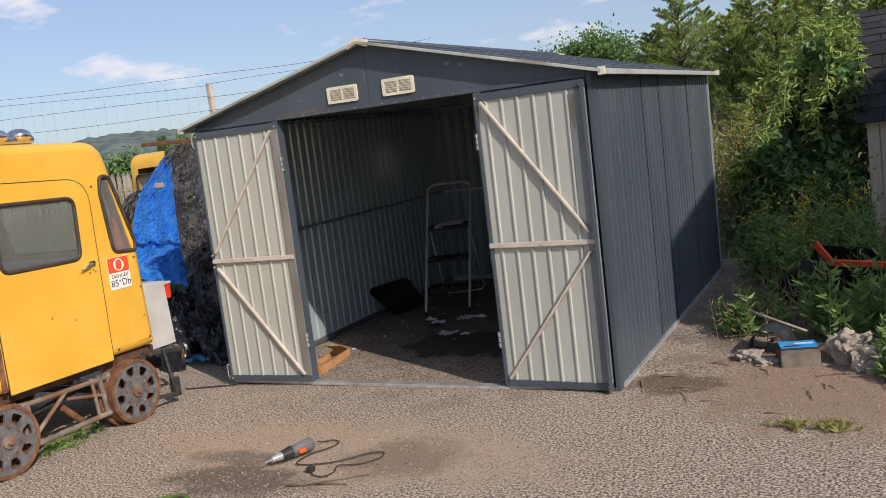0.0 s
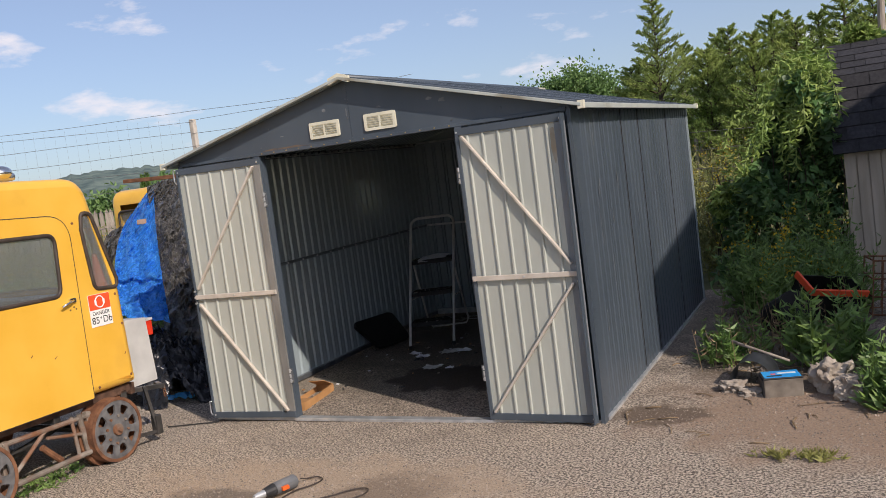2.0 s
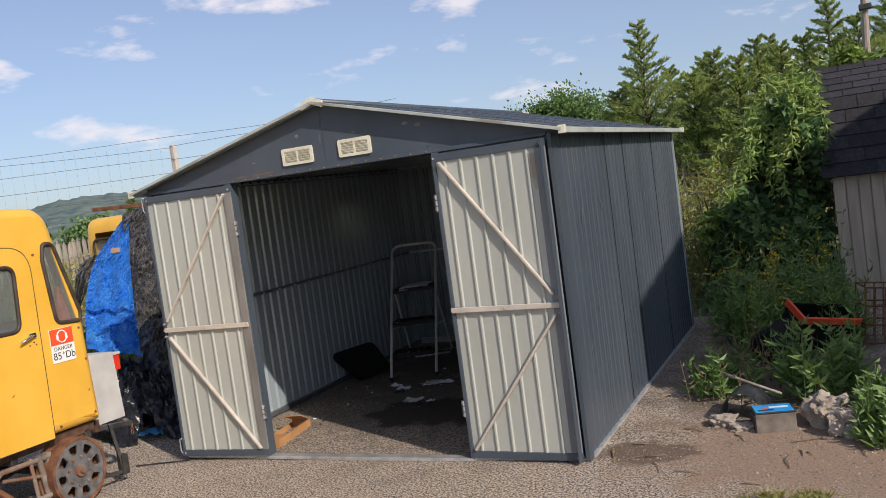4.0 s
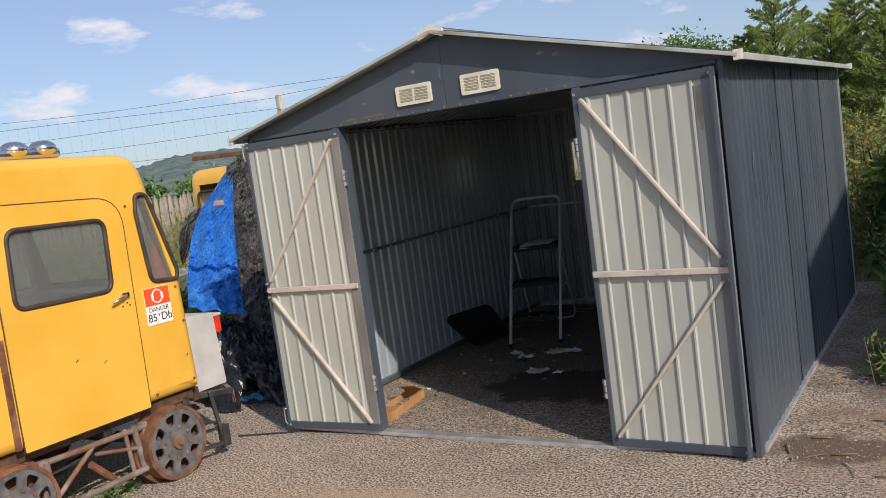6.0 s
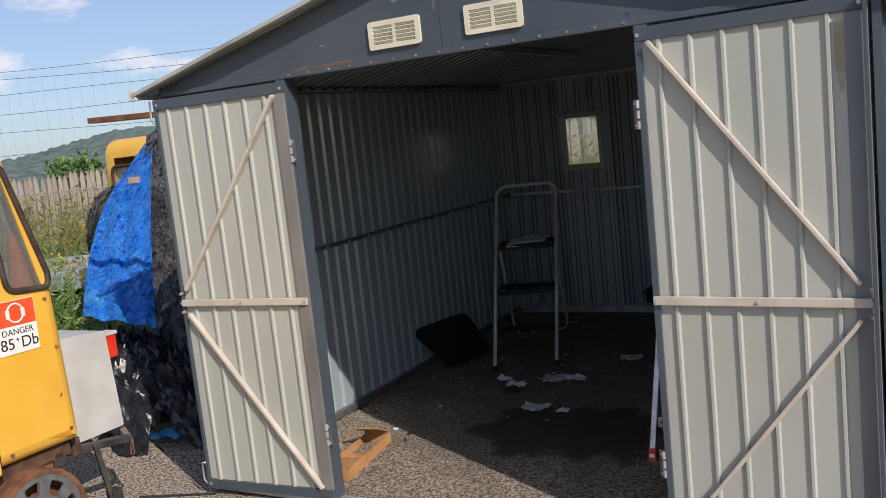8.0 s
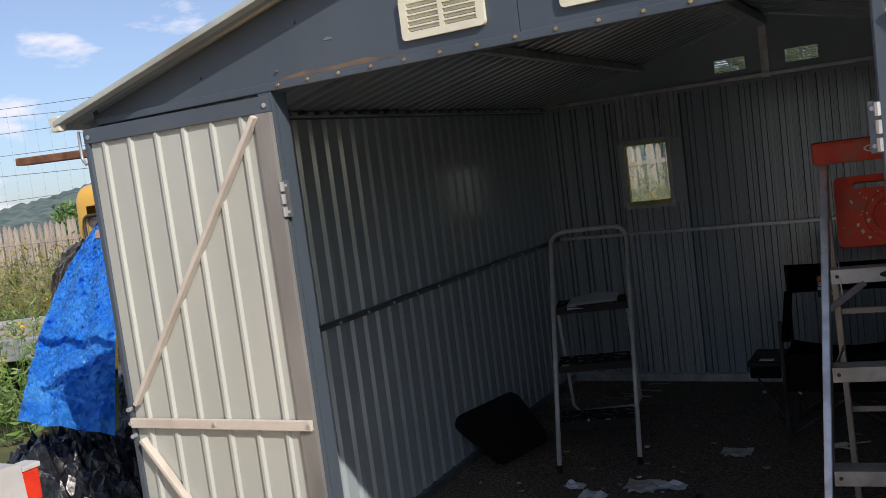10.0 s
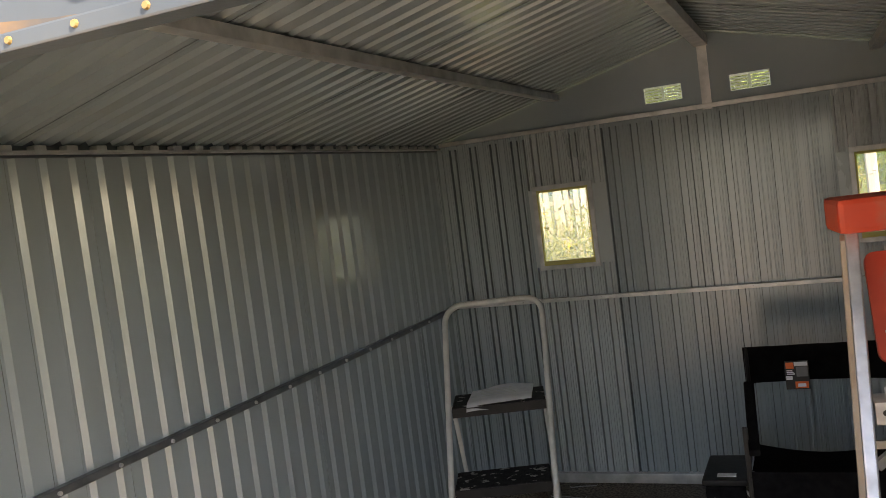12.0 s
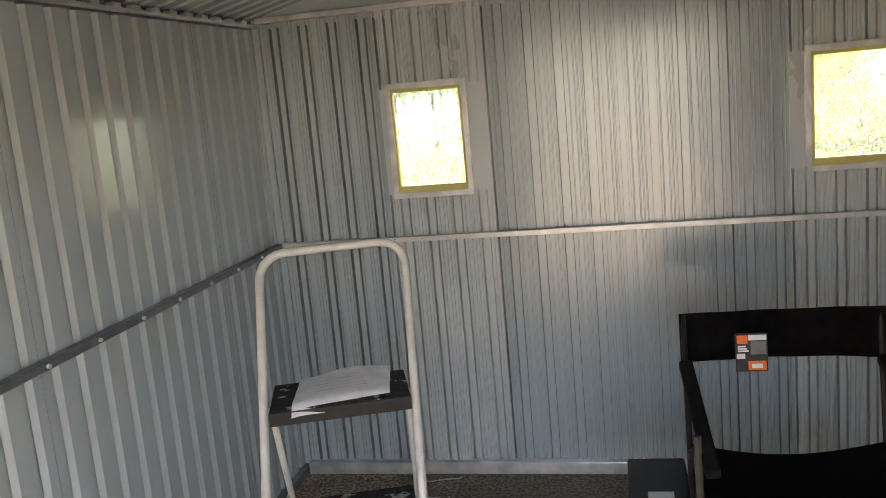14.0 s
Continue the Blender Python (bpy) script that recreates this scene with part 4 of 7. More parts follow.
def rail_car():
    X0, X1 = -0.80, -2.14
    R = 0.055
    car = thing("rail_car", "small yellow railway inspection car with open spoked wheels", "rail car", group="rail cars", m=AT((-0.002, -0.029, 0)))
    base = [(-0.575, 0.46), (-0.60, 1.10), (-0.775, 1.825), (-2.70, 1.86), (-2.73, 0.46)]
    outline = dense(round_poly(base, [0.03, 0.35, 0.17, 0.17, 0.03], 7), 0.14)
    secs = [(X0 - R + R * math.cos(radians(p)), R - R * math.sin(radians(p))) for p in (0, 22, 45, 68, 90)]
    secs += [(X0 - 0.14, 0), (X1 + 0.14, 0)] + [(X1 - (x - X0), d) for x, d in reversed(secs)]
    loops = [[(x, *q) for q in (inset(outline, d) if d else outline)] for x, d in secs]
    bm = nb()
    grid = [[bm.verts.new(p) for p in lp] for lp in loops]
    k = len(outline)
    for s in range(len(grid) - 1):
        for i in range(k):
            j = (i + 1) % k
            mid = ((outline[i][0] + outline[j][0]) / 2, (outline[i][1] + outline[j][1]) / 2)
            wide = secs[s][0] < X0 - 0.1 and secs[s][0] > X1 + 0.2
            if wide and 1.13 < mid[1] < 1.62 and (mid[0] > -0.80 or mid[0] < -2.6):
                continue
            f = bm.faces.new((grid[s][i], grid[s][j], grid[s + 1][j], grid[s + 1][i]))
            f.smooth = True
    bmesh.ops.recalc_face_normals(bm, faces=bm.faces[:])
    part("body_shell", bm, M_YELLOW, car, "rounded yellow roof, nose and tail")
    side = inset(outline, R)
    quarter = round_poly([(-0.815, 1.115), (-0.635, 1.105), (-0.63, 1.16), (-0.765, 1.60), (-0.835, 1.60), (-0.85, 1.50)], [0.05, 0.04, 0.03, 0.05, 0.03, 0.05], 5)
    doorwin = round_poly([(-1.625, 1.12), (-1.075, 1.115), (-1.06, 1.49), (-1.61, 1.50)], 0.06, 6)
    rearwin = round_poly([(-2.56, 1.12), (-1.86, 1.12), (-1.86, 1.50), (-2.56, 1.50)], 0.06, 6)
    door_o = round_poly([(-1.70, 0.445), (-0.955, 0.445), (-0.94, 1.60), (-1.70, 1.625)], [0.01, 0.01, 0.17, 0.02], 7)
    for x, s in ((X0, 1), (X1, -1)):
        m = AT((x, 0, 0)) @ YZ
        part("side_panel", plate(nb(), [side, quarter, inset(doorwin, -0.015), rearwin], -0.02 * s, m), M_YELLOW, car, "yellow side with rubber-sealed windows")
        d = part("door", plate(nb(), [door_o, doorwin], 0.0045 * s, AT((0.001 * s, 0, 0)) @ m), M_YELLOW, car, "yellow car door with a large window")
        part("door_seam", sweep(nb(), [(x + 0.002 * s, *q) for q in door_o], 0.0045, 5, True), M_BROWNGASKET, d)
        for lp in (quarter, doorwin, rearwin):
            g = part("window", plate(nb(), [inset(lp, 0.004)], 0.004, AT((x - 0.008 * s, 0, 0)) @ YZ), M_CABGLASS, car, "tinted cab window in a dark rubber seal")
            part("gasket", sweep(nb(), [(x + 0.003 * s, *q) for q in dense(lp, 0.05)], 0.013, 6, True), M_BROWNGASKET, g)
        if s > 0:
            hd = nb()
            box(hd, x + 0.004, -1.035, 1.062, x + 0.022, -0.985, 1.092, 0.006)
            sweep(hd, [(x + 0.02, -1.01, 1.078), (x + 0.034, -1.04, 1.072), (x + 0.034, -1.11, 1.050)], lambda t: 0.010 - 0.004 * t, 8)
            part("door_handle", hd, M_CHROME, d, "chrome lever handle")
            for yy, zz in ((-1.0, 1.035), (-0.985, 1.02), (-1.03, 1.02)):
                part("screw", rod(nb(), (x + 0.004, yy, zz), (x + 0.008, yy, zz), 0.005, 7), M_BROWNGASKET, d)
    # the dark pillar behind the door, screws and scratches on the paint
    part("pillar", boxed(X0 - 0.004, -1.745, 0.47, X0 + 0.006, -1.712, 1.0, 0.003), M_RUST, car, "rusty brown strip behind the door")
    for yy, zz in ((-0.91, 1.545), (-0.64, 0.86), (-0.63, 0.52), (-0.90, 0.50), (-0.66, 1.06)):
        part("screw", rod(nb(), (X0 - 0.002, yy, zz), (X0 + 0.005, yy, zz), 0.008, 8), M_RUST, car)
    for yy, zz, w in ((-1.36, 0.80, 0.016), (-1.20, 0.755, 0.02), (-0.66, 0.66, 0.010)):
        part("paint_chip", beam(nb(), (X0 + 0.0055, yy, zz), (X0 + 0.0055, yy + w, zz + 0.012), 0.002, 0.005, up=(0, 0, 1)), M_RUST, car)
    # hearing-protection sign
    m = AT((X0 + 0.001, 0, 0)) @ YZ
    sign = part("warning_sign", plate(nb(), [round_poly([(-0.885, 0.878), (-0.712, 0.878), (-0.712, 1.083), (-0.885, 1.083)], 0.004, 2)], 0.003, m), M_WHITE, car, "red and white hearing warning sign")
    part("red_field", plate(nb(), [[(-0.883, 0.985), (-0.714, 0.985), (-0.714, 1.081), (-0.883, 1.081)]], 0.0012, AT((0.0032, 0, 0)) @ m), M_SIGNRED, sign)
    part("muff_ring", sweep(nb(), [(X0 + 0.006, -0.798 + 0.034 * math.cos(a), 1.033 + 0.036 * math.sin(a)) for a in np.linspace(0, math.tau, 24, endpoint=False)], 0.0042, 5, True), M_WHITE, sign)
    for dy in (-0.033, 0.033):
        part("muff_cup", boxed(X0 + 0.0042, -0.798 + dy - 0.008, 1.014, X0 + 0.009, -0.798 + dy + 0.008, 1.048, 0.003), M_WHITE, sign)
    letters("DANGER", 0.034, AT((X0 + 0.0048, -0.798, 0.951)) @ YZ, M_INK, sign)
    letters("85", 0.062, AT((X0 + 0.0048, -0.848, 0.897)) @ YZ, M_INK, sign)
    letters("+", 0.036, AT((X0 + 0.0048, -0.803, 0.918)) @ YZ, M_INK, sign)
    letters("Db", 0.062, AT((X0 + 0.0048, -0.752, 0.897)) @ YZ, M_INK, sign)
    # glazing front and back, roof light bar
    for y0, y1 in ((-0.612, -0.735),):
        v = [(X0 - 0.14, y0, 1.12), (X1 + 0.14, y0, 1.12), (X1 + 0.14, y1, 1.62), (X0 - 0.14, y1, 1.62)]
        bm = nb()
        bm.faces.new([bm.verts.new(p) for p in v])
        part("windscreen", bm, M_CABGLASS, car)
    bm = nb()
    bm.faces.new([bm.verts.new(p) for p in ((X0 - 0.14, -2.72, 1.12), (X1 + 0.14, -2.72, 1.12), (X1 + 0.14, -2.715, 1.62), (X0 - 0.14, -2.715, 1.62))])
    part("rear_window", bm, M_CABGLASS, car)
    part("rear_gasket", sweep(nb(), [(x, -2.733, z) for x, z in round_poly([(X0 - 0.13, 1.10), (X1 + 0.13, 1.10), (X1 + 0.13, 1.62), (X0 - 0.13, 1.62)], 0.06, 5)], 0.013, 6, True), M_BROWNGASKET, car)
    lb = part("light_bar", boxed(X0 - 0.30, -1.62, 1.845, X0 - 0.16, -1.12, 1.895, 0.018), M_CHROME, car, "chrome roof light bar")
    for yy in (-1.52, -1.36, -1.20):
        bm = nb()
        bmesh.ops.create_uvsphere(bm, u_segments=16, v_segments=10, radius=1, matrix=AT((X0 - 0.20, yy, 1.895)) @ Matrix.Diagonal((0.075, 0.07, 0.045, 1)))
        for f in bm.faces:
            f.smooth = True
        part("dome", bm, M_CHROME, lb, "chrome dome")
    # inside: seat, dash, an orange cone
    part("bench_seat", boxed(X1 + 0.1, -1.95, 0.75, X0 - 0.1, -1.5, 0.92, 0.04), M_TOOLGREY, car, "grey bench seat")
    part("seat_back", boxed(X1 + 0.1, -2.0, 0.9, X0 - 0.25, -1.88, 1.32, 0.05), M_BLACKCLOTH, car)
    part("dashboard", boxed(X1 + 0.06, -0.86, 0.98, X0 - 0.06, -0.64, 1.09, 0.02), M_GREYPANEL, car, "pale grey dashboard")
    part("cab_floor", boxed(X1 + 0.07, -2.68, 0.462, X0 - 0.07, -0.62, 0.478), M_GREYPANEL, car)
    cone = nb()
    rod(cone, (X0 - 0.088, -0.685, 1.095), (X0 - 0.088, -0.695, 1.33), 0.05, 20, 0.014)
    box(cone, X0 - 0.145, -0.745, 1.091, X0 - 0.032, -0.632, 1.102, 0.004)
    part("traffic_cone", cone, M_ORANGE, car, "small orange cone behind the glass")
    # chassis
    for x in (X0 - 0.085, X1 + 0.085):
        part("frame_rail", boxed(x - 0.025, -2.75, 0.395, x + 0.025, -0.60, 0.452, 0.006), M_RUSTDARK, car)
    for y in (-2.55, -1.9, -1.2, -0.66):
        part("cross_member", boxed(X1, y - 0.025, 0.36, X0 - 0.06, y + 0.025, 0.42, 0.005), M_DARKSTEEL, car)
    for y in (-0.825, -1.775):
        part("axle", rod(nb(), (X0 - 0.02, y, 0.205), (X1 + 0.02, y, 0.205), 0.024, 12), M_DARKSTEEL, car)
        rail_wheel(car, X0 + 0.012, y, 0.205, 0.205, 1)
        rail_wheel(car, X1 - 0.012, y, 0.205, 0.205, -1)
    xs = X0 - 0.05
    for a, b, r, mt in (((xs, -1.60, 0.355), (xs, -0.98, 0.345), 0.016, M_CHASSIS), ((xs + 0.02, -1.56, 0.115), (xs + 0.02, -1.02, 0.125), 0.017, M_CHASSIS),
                        ((xs, -1.56, 0.12), (xs, -1.58, 0.37), 0.018, M_CHASSIS), ((xs, -1.02, 0.13), (xs, -1.05, 0.37), 0.018, M_CHASSIS), ((xs, -1.09, 0.13), (xs, -1.11, 0.37), 0.012, M_CHASSIS),
                        ((xs, -1.54, 0.17), (xs, -1.30, 0.35), 0.013, M_CHASSIS), ((xs, -1.30, 0.30), (xs, -1.02, 0.24), 0.011, M_CHASSIS),
                        ((xs - 0.03, -1.32, 0.25), (xs - 0.03, -1.20, 0.13), 0.020, M_RUST), ((xs - 0.2, -1.5, 0.2), (xs - 0.2, -1.0, 0.3), 0.02, M_DARKSTEEL)):
        part("brake_rod", rod(nb(), a, b, r, 9), mt, car)
    part("spring_block", boxed(xs - 0.03, -1.0, 0.10, xs + 0.01, -0.965, 0.37, 0.004), M_CHASSIS, car)
    part("spring_block", boxed(xs - 0.03, -1.62, 0.10, xs + 0.01, -1.585, 0.37, 0.004), M_CHASSIS, car)
    # front end: step box, coupler, guard iron and chain
    part("front_box", plate(nb(), [round_poly([(-0.57, 0.37), (-0.185, 0.37), (-0.215, 0.825), (-0.57, 0.85)], 0.01, 3)], X1 - X0 + 0.32, AT((X0 - 0.22, 0, 0)) @ YZ), M_GREYPANEL, car, "pale grey front equipment box, scratched")
    tl = part("tail_light", boxed(X0 - 0.29, -0.212, 0.69, X0 - 0.225, -0.15, 0.795, 0.008), M_REDLENS, car, "red tail light")
    part("light_housing", boxed(X0 - 0.295, -0.21, 0.795, X0 - 0.22, -0.145, 0.812, 0.004), M_GREYPANEL, tl)
    part("bumper", boxed(X1 + 0.2, -0.56, 0.36, X0 - 0.10, -0.52, 0.44, 0.008), M_RUSTDARK, car)
    part("guard_iron", beam(nb(), (X0 - 0.04, -0.50, 0.40), (X0 - 0.02, -0.46, 0.10), 0.03, 0.022, bevel=0.004), M_DARKSTEEL, car, "dark steel guard iron")
    part("guard_plate", boxed(X0 - 0.05, -0.475, 0.055, X0 - 0.0, -0.425, 0.185, 0.004), M_DARKSTEEL, car)
    part("guard_foot", beam(nb(), (X0 - 0.03, -0.62, 0.09), (X0 - 0.02, -0.43, 0.075), 0.02, 0.02), M_DARKSTEEL, car)
    part("coupler_bar", beam(nb(), (X0 - 0.15, -0.53, 0.375), (X0 - 0.10, -0.27, 0.345), 0.05, 0.03, bevel=0.004), M_DARKSTEEL, car)
    part("coupler_bar", beam(nb(), (X0 - 0.28, -0.15, 0.33), (X0 - 0.10, -0.27, 0.335), 0.03, 0.03, bevel=0.004), M_CHASSIS, car)
    for i in range(3):
        c = Vector((X0 - 0.10, -0.26, 0.325 - 0.024 * i))
        t = np.linspace(0, math.tau, 12, endpoint=False)
        part("chain_link", sweep(nb(), [c + Vector((0.010 * math.cos(a) * (i % 2), 0.010 * math.cos(a) * (1 - i % 2), 0.016 * math.sin(a))) for a in t], 0.0035, 5, True), M_RUST, car)
    return car


car_a = rail_car()
car_b = copy_thing(car_a, AT((-1.893, 5.208, 0.0)))
car_b["label"] = "second yellow railway inspection car, half hidden under a tarpaulin"
tagged(car_a, "small yellow railway inspection car parked on the asphalt")


# ---- tarpaulins beside the shed ----
def curve3(a, b, c, t):
    a, b, c = Vector(a), Vector(b), Vector(c)
    m = 2 * b - (a + c) / 2
    return a.lerp(m, t).lerp(m.lerp(c, t), t)


def crumple(p, s, amp):
    q = Vector(p) * s
    crease = 1.0 - min(1.0, 5.0 * abs(noise.noise(q * 1.3 + Vector((7, 3, 1))))) + 0.7 * (1.0 - min(1.0, 5.0 * abs(noise.noise(q * 2.6 + Vector((2, 9, 4))))))
    return amp * (0.55 * crease + 0.8 * noise.noise(q) + 1.1 * abs(noise.noise(q * 2.1)) + 0.9 * abs(noise.noise(q * 4.4)) + 0.35 * abs(noise.noise(q * 9.5)))


def cloth(left, right, nu, nv, fold, seed, amp=0.05):
    bm = nb()
    g = []
    for j in range(nv + 1):
        v = j / nv
        A, B = curve3(*left, v), curve3(*right, v)
        row = []
        for i in range(nu + 1):
            u = i / nu
            p = A.lerp(B, u)
            n = Vector((0.75, -0.6, 0.3))
            d = fold * math.sin(u * 17 + seed + 1.2 * math.sin(v * 4)) * (0.25 + v) + crumple(p + Vector((seed, 0, 0)), 5.5, amp)
            row.append(bm.verts.new(p + n * d))
        g.append(row)
    for j in range(nv):
        for i in range(nu):
            bm.faces.new((g[j][i], g[j + 1][i], g[j + 1][i + 1], g[j][i + 1]))
    bmesh.ops.solidify(bm, geom=bm.faces[:], thickness=0.003)
    return bm


blue = lone("blue_tarp", cloth(((-3.74, 2.45, 1.50), (-3.05, 1.55, 1.16), (-1.98, 0.46, 0.74)), ((-3.28, 2.46, 1.86), (-2.45, 1.52, 1.27), (-1.58, 0.62, 0.64)), 90, 150, 0.03, 1.0, 0.045), M_BLUE, "wrinkled bright blue tarpaulin draped over the rail car", "tarpaulin", m=AT((0.009, -0.052, 0.0)))
tp = curve3((-3.42, 2.46, 1.76), (-2.66, 1.52, 1.24), (-1.72, 0.56, 0.67), 0.30)
part("tape", boxed(-0.045, -0.004, -0.03, 0.045, 0.004, 0.03, 0.001, m=AT(tp + Vector((0.06, -0.05, 0.03))) @ pose(0, 0, 0, -40, 0, 35)), M_TAPE, blue, "tan tape patch")
black = lone("black_tarp", cloth(((-3.42, 2.50, 1.84), (-2.60, 1.62, 1.18), (-1.80, 0.74, 0.03)), ((-2.15, 2.05, 1.92), (-1.60, 1.45, 1.15), (-1.02, 0.95, 0.03)), 110, 150, 0.026, 4.0, 0.06), M_BLACKTARP, "wrinkled black and silver tarpaulin hanging to the ground", "tarpaulin", m=AT((0.009, -0.052, 0.0)))


def heap():
    bm = nb()
    n = 56
    g = []
    for j in range(n + 1):
        row = []
        for i in range(n + 1):
            u, v = i / n - 0.5, j / n - 0.5
            e = max(0.0, 1 - (2.1 * math.hypot(u, v)) ** 2)
            x, y = -1.95 + 1.6 * u - 0.25 * v, 0.74 + 0.95 * v
            z = ground_z(x, y) + 0.004 + e ** 0.7 * (0.26 + 0.34 * max(0, 0.5 - u)) + e ** 0.5 * (crumple((x, y, 0), 6, 0.10) + 0.03)
            row.append(bm.verts.new((x, y, max(z, ground_z(x, y) + 0.003))))
        g.append(row)
    for j in range(n):
        for i in range(n):
            u, v = (i + 0.5) / n - 0.5, (j + 0.5) / n - 0.5
            if math.hypot(u, v) < 0.46 + 0.05 * math.sin(9 * math.atan2(v, u)):
                bm.faces.new((g[j][i], g[j][i + 1], g[j + 1][i + 1], g[j + 1][i]))
    bmesh.ops.delete(bm, geom=[v for v in bm.verts if not v.link_faces], context="VERTS")
    return bm


lone("plastic_sheet", heap(), M_BLACKSHEET, "crumpled black plastic sheet heaped on the ground", "tarpaulin", smooth=False, m=AT((0.009, -0.052, 0.0)))
bm = nb()
gg = [[bm.verts.new((-1.62 + 0.30 * i / 12 + 0.1 * j / 8, 0.42 + 0.16 * j / 8 + 0.08 * i / 12, 0.02 + abs(crumple((i * 0.09, j * 0.08, 3), 6, 0.05)))) for i in range(13)] for j in range(9)]
for j in range(8):
    for i in range(12):
        bm.faces.new((gg[j][i], gg[j][i + 1], gg[j + 1][i + 1], gg[j + 1][i]))
lone("blue_tarp_scrap", bm, M_BLUE, "loose corner of blue tarpaulin lying on the asphalt", "tarpaulin")
lone("rusty_bar", beam(nb(), (-1.62, 0.37, 1.825), (-0.72, 0.37, 1.79), 0.05, 0.03, bevel=0.004), M_RUST, "rusty brown steel bar fixed to the shed wall", "bar")
lone("black_rag", cloth(((-3.92, 2.42, 1.42), (-3.95, 2.25, 1.25), (-3.85, 2.1, 0.95)), ((-3.60, 2.42, 1.42), (-3.62, 2.2, 1.25), (-3.72, 2.0, 0.9)), 14, 20, 0.05, 7.0, 0.09), M_BLACKTARP, "ragged black plastic hanging from the rail car", "rag", m=AT((0.009, -0.052, 0.0)))


# ---- in the shed ----
def step_stool():
    st = thing("step_stool", "grey folding step stool with black treads and a round handle", "step stool")
    fl, fr = Vector((-0.168, 1.997, 0.037)), Vector((0.192, 2.167, 0.037))
    tl, tr = Vector((-0.328, 2.64, 1.172)), Vector((0.066, 2.77, 1.172))
    ax = (tr - tl).normalized()
    up = (tl - fl).normalized()
    c = 0.075
    pts = [fl, fl.lerp(tl, 0.5), tl - up * c] + [tl - up * c * (1 - math.sin(a)) + ax * c * (1 - math.cos(a)) for a in np.linspace(0.25, math.pi / 2, 5)]
    up2 = (tr - fr).normalized()
    pts += [tr - up2 * c * (1 - math.cos(a)) - ax * c * (1 - math.sin(a)) for a in np.linspace(0, math.pi / 2 - 0.25, 5)] + [tr - up2 * c, fr.lerp(tr, 0.5), fr]
    part("front_frame", sweep(nb(), pts, 0.0125, 10), M_LADGREY, st, "bent grey steel tube")
    rl, rr = Vector((-0.43, 2.95, 0.055)), Vector((-0.07, 3.12, 0.055))
    hl, hr = fl.lerp(tl, 0.66), fr.lerp(tr, 0.66)
    part("rear_frame", sweep(nb(), [hl + ax * 0.02, rl.lerp(hl, 0.08), rl + ax * 0.03, rr - ax * 0.03, rr.lerp(hr, 0.08), hr - ax * 0.02], 0.010, 8), M_LADGREY, st)
    bk = Vector((-ax.y, ax.x, 0)).normalized()
    for f, dp in ((0.655, 0.24), (0.41, 0.22), (0.185, 0.20)):
        a, b = fl.lerp(tl, f) + ax * 0.016, fr.lerp(tr, f) - ax * 0.016
        z = a.z
        m = Matrix(((ax.x, bk.x, 0, a.x), (ax.y, bk.y, 0, a.y), (0, 0, 1, z), (0, 0, 0, 1)))
        w = (b - a).length
        s = part("step", box(nb(), 0, -0.03, -0.018, w, dp - 0.03, 0.012, 0.006, m), M_TREAD, st, "paint-spattered black tread")
        part("step_lip", box(nb(), 0, -0.036, -0.028, w, -0.031, 0.008, 0.001, m), M_BLACKPLAST, s)
    for p in (fl, fr):
        part("foot", rod(nb(), p + Vector((0, 0, 0.03)), p - Vector((0, 0, 0.006)), 0.016, 10), M_BLACKPLAST, st)
    for a, b in ((hl, rl), (hr, rr)):
        part("side_strut", rod(nb(), a.lerp(b, 0.5), fl.lerp(tl, 0.36) if a == hl else fr.lerp(tr, 0.36), 0.006, 6), M_LADGREY, st)
    # paper lying on the top tread
    bm = nb()
    a, b = fl.lerp(tl, 0.655), fr.lerp(tr, 0.655)
    m = Matrix(((ax.x, bk.x, 0, a.x), (ax.y, bk.y, 0, a.y), (0, 0, 1, a.z + 0.014), (0, 0, 0, 1))) @ pose(0.10, -0.045, 0, 0, 0, 8)
    g = [[bm.verts.new(m @ Vector((0.265 * i / 12 + 0.05 * (j / 10 - 0.5), 0.23 * j / 10, 0.006 + 0.010 * abs(noise.noise(Vector((i * 0.22, j * 0.25, 1)))) + 0.012 * math.sin(math.pi * i / 12) * (j / 10) - 0.22 * max(0.0, 0.12 - j / 10)))) for i in range(13)] for j in range(11)]
    for j in range(10):
        for i in range(12):
            bm.faces.new((g[j][i], g[j][i + 1], g[j + 1][i + 1], g[j + 1][i]))
    pp = lone("paper", bm, M_PAPER, "crumpled printed white paper lying on the step stool", "paper", smooth=True)
    for k in range(5):
        part("print_line", box(nb(), 0.05, 0.055 + k * 0.028, 0.0215, 0.19, 0.062 + k * 0.028, 0.022, 0, m), M_LADGREY, pp)
    return st


step_stool()


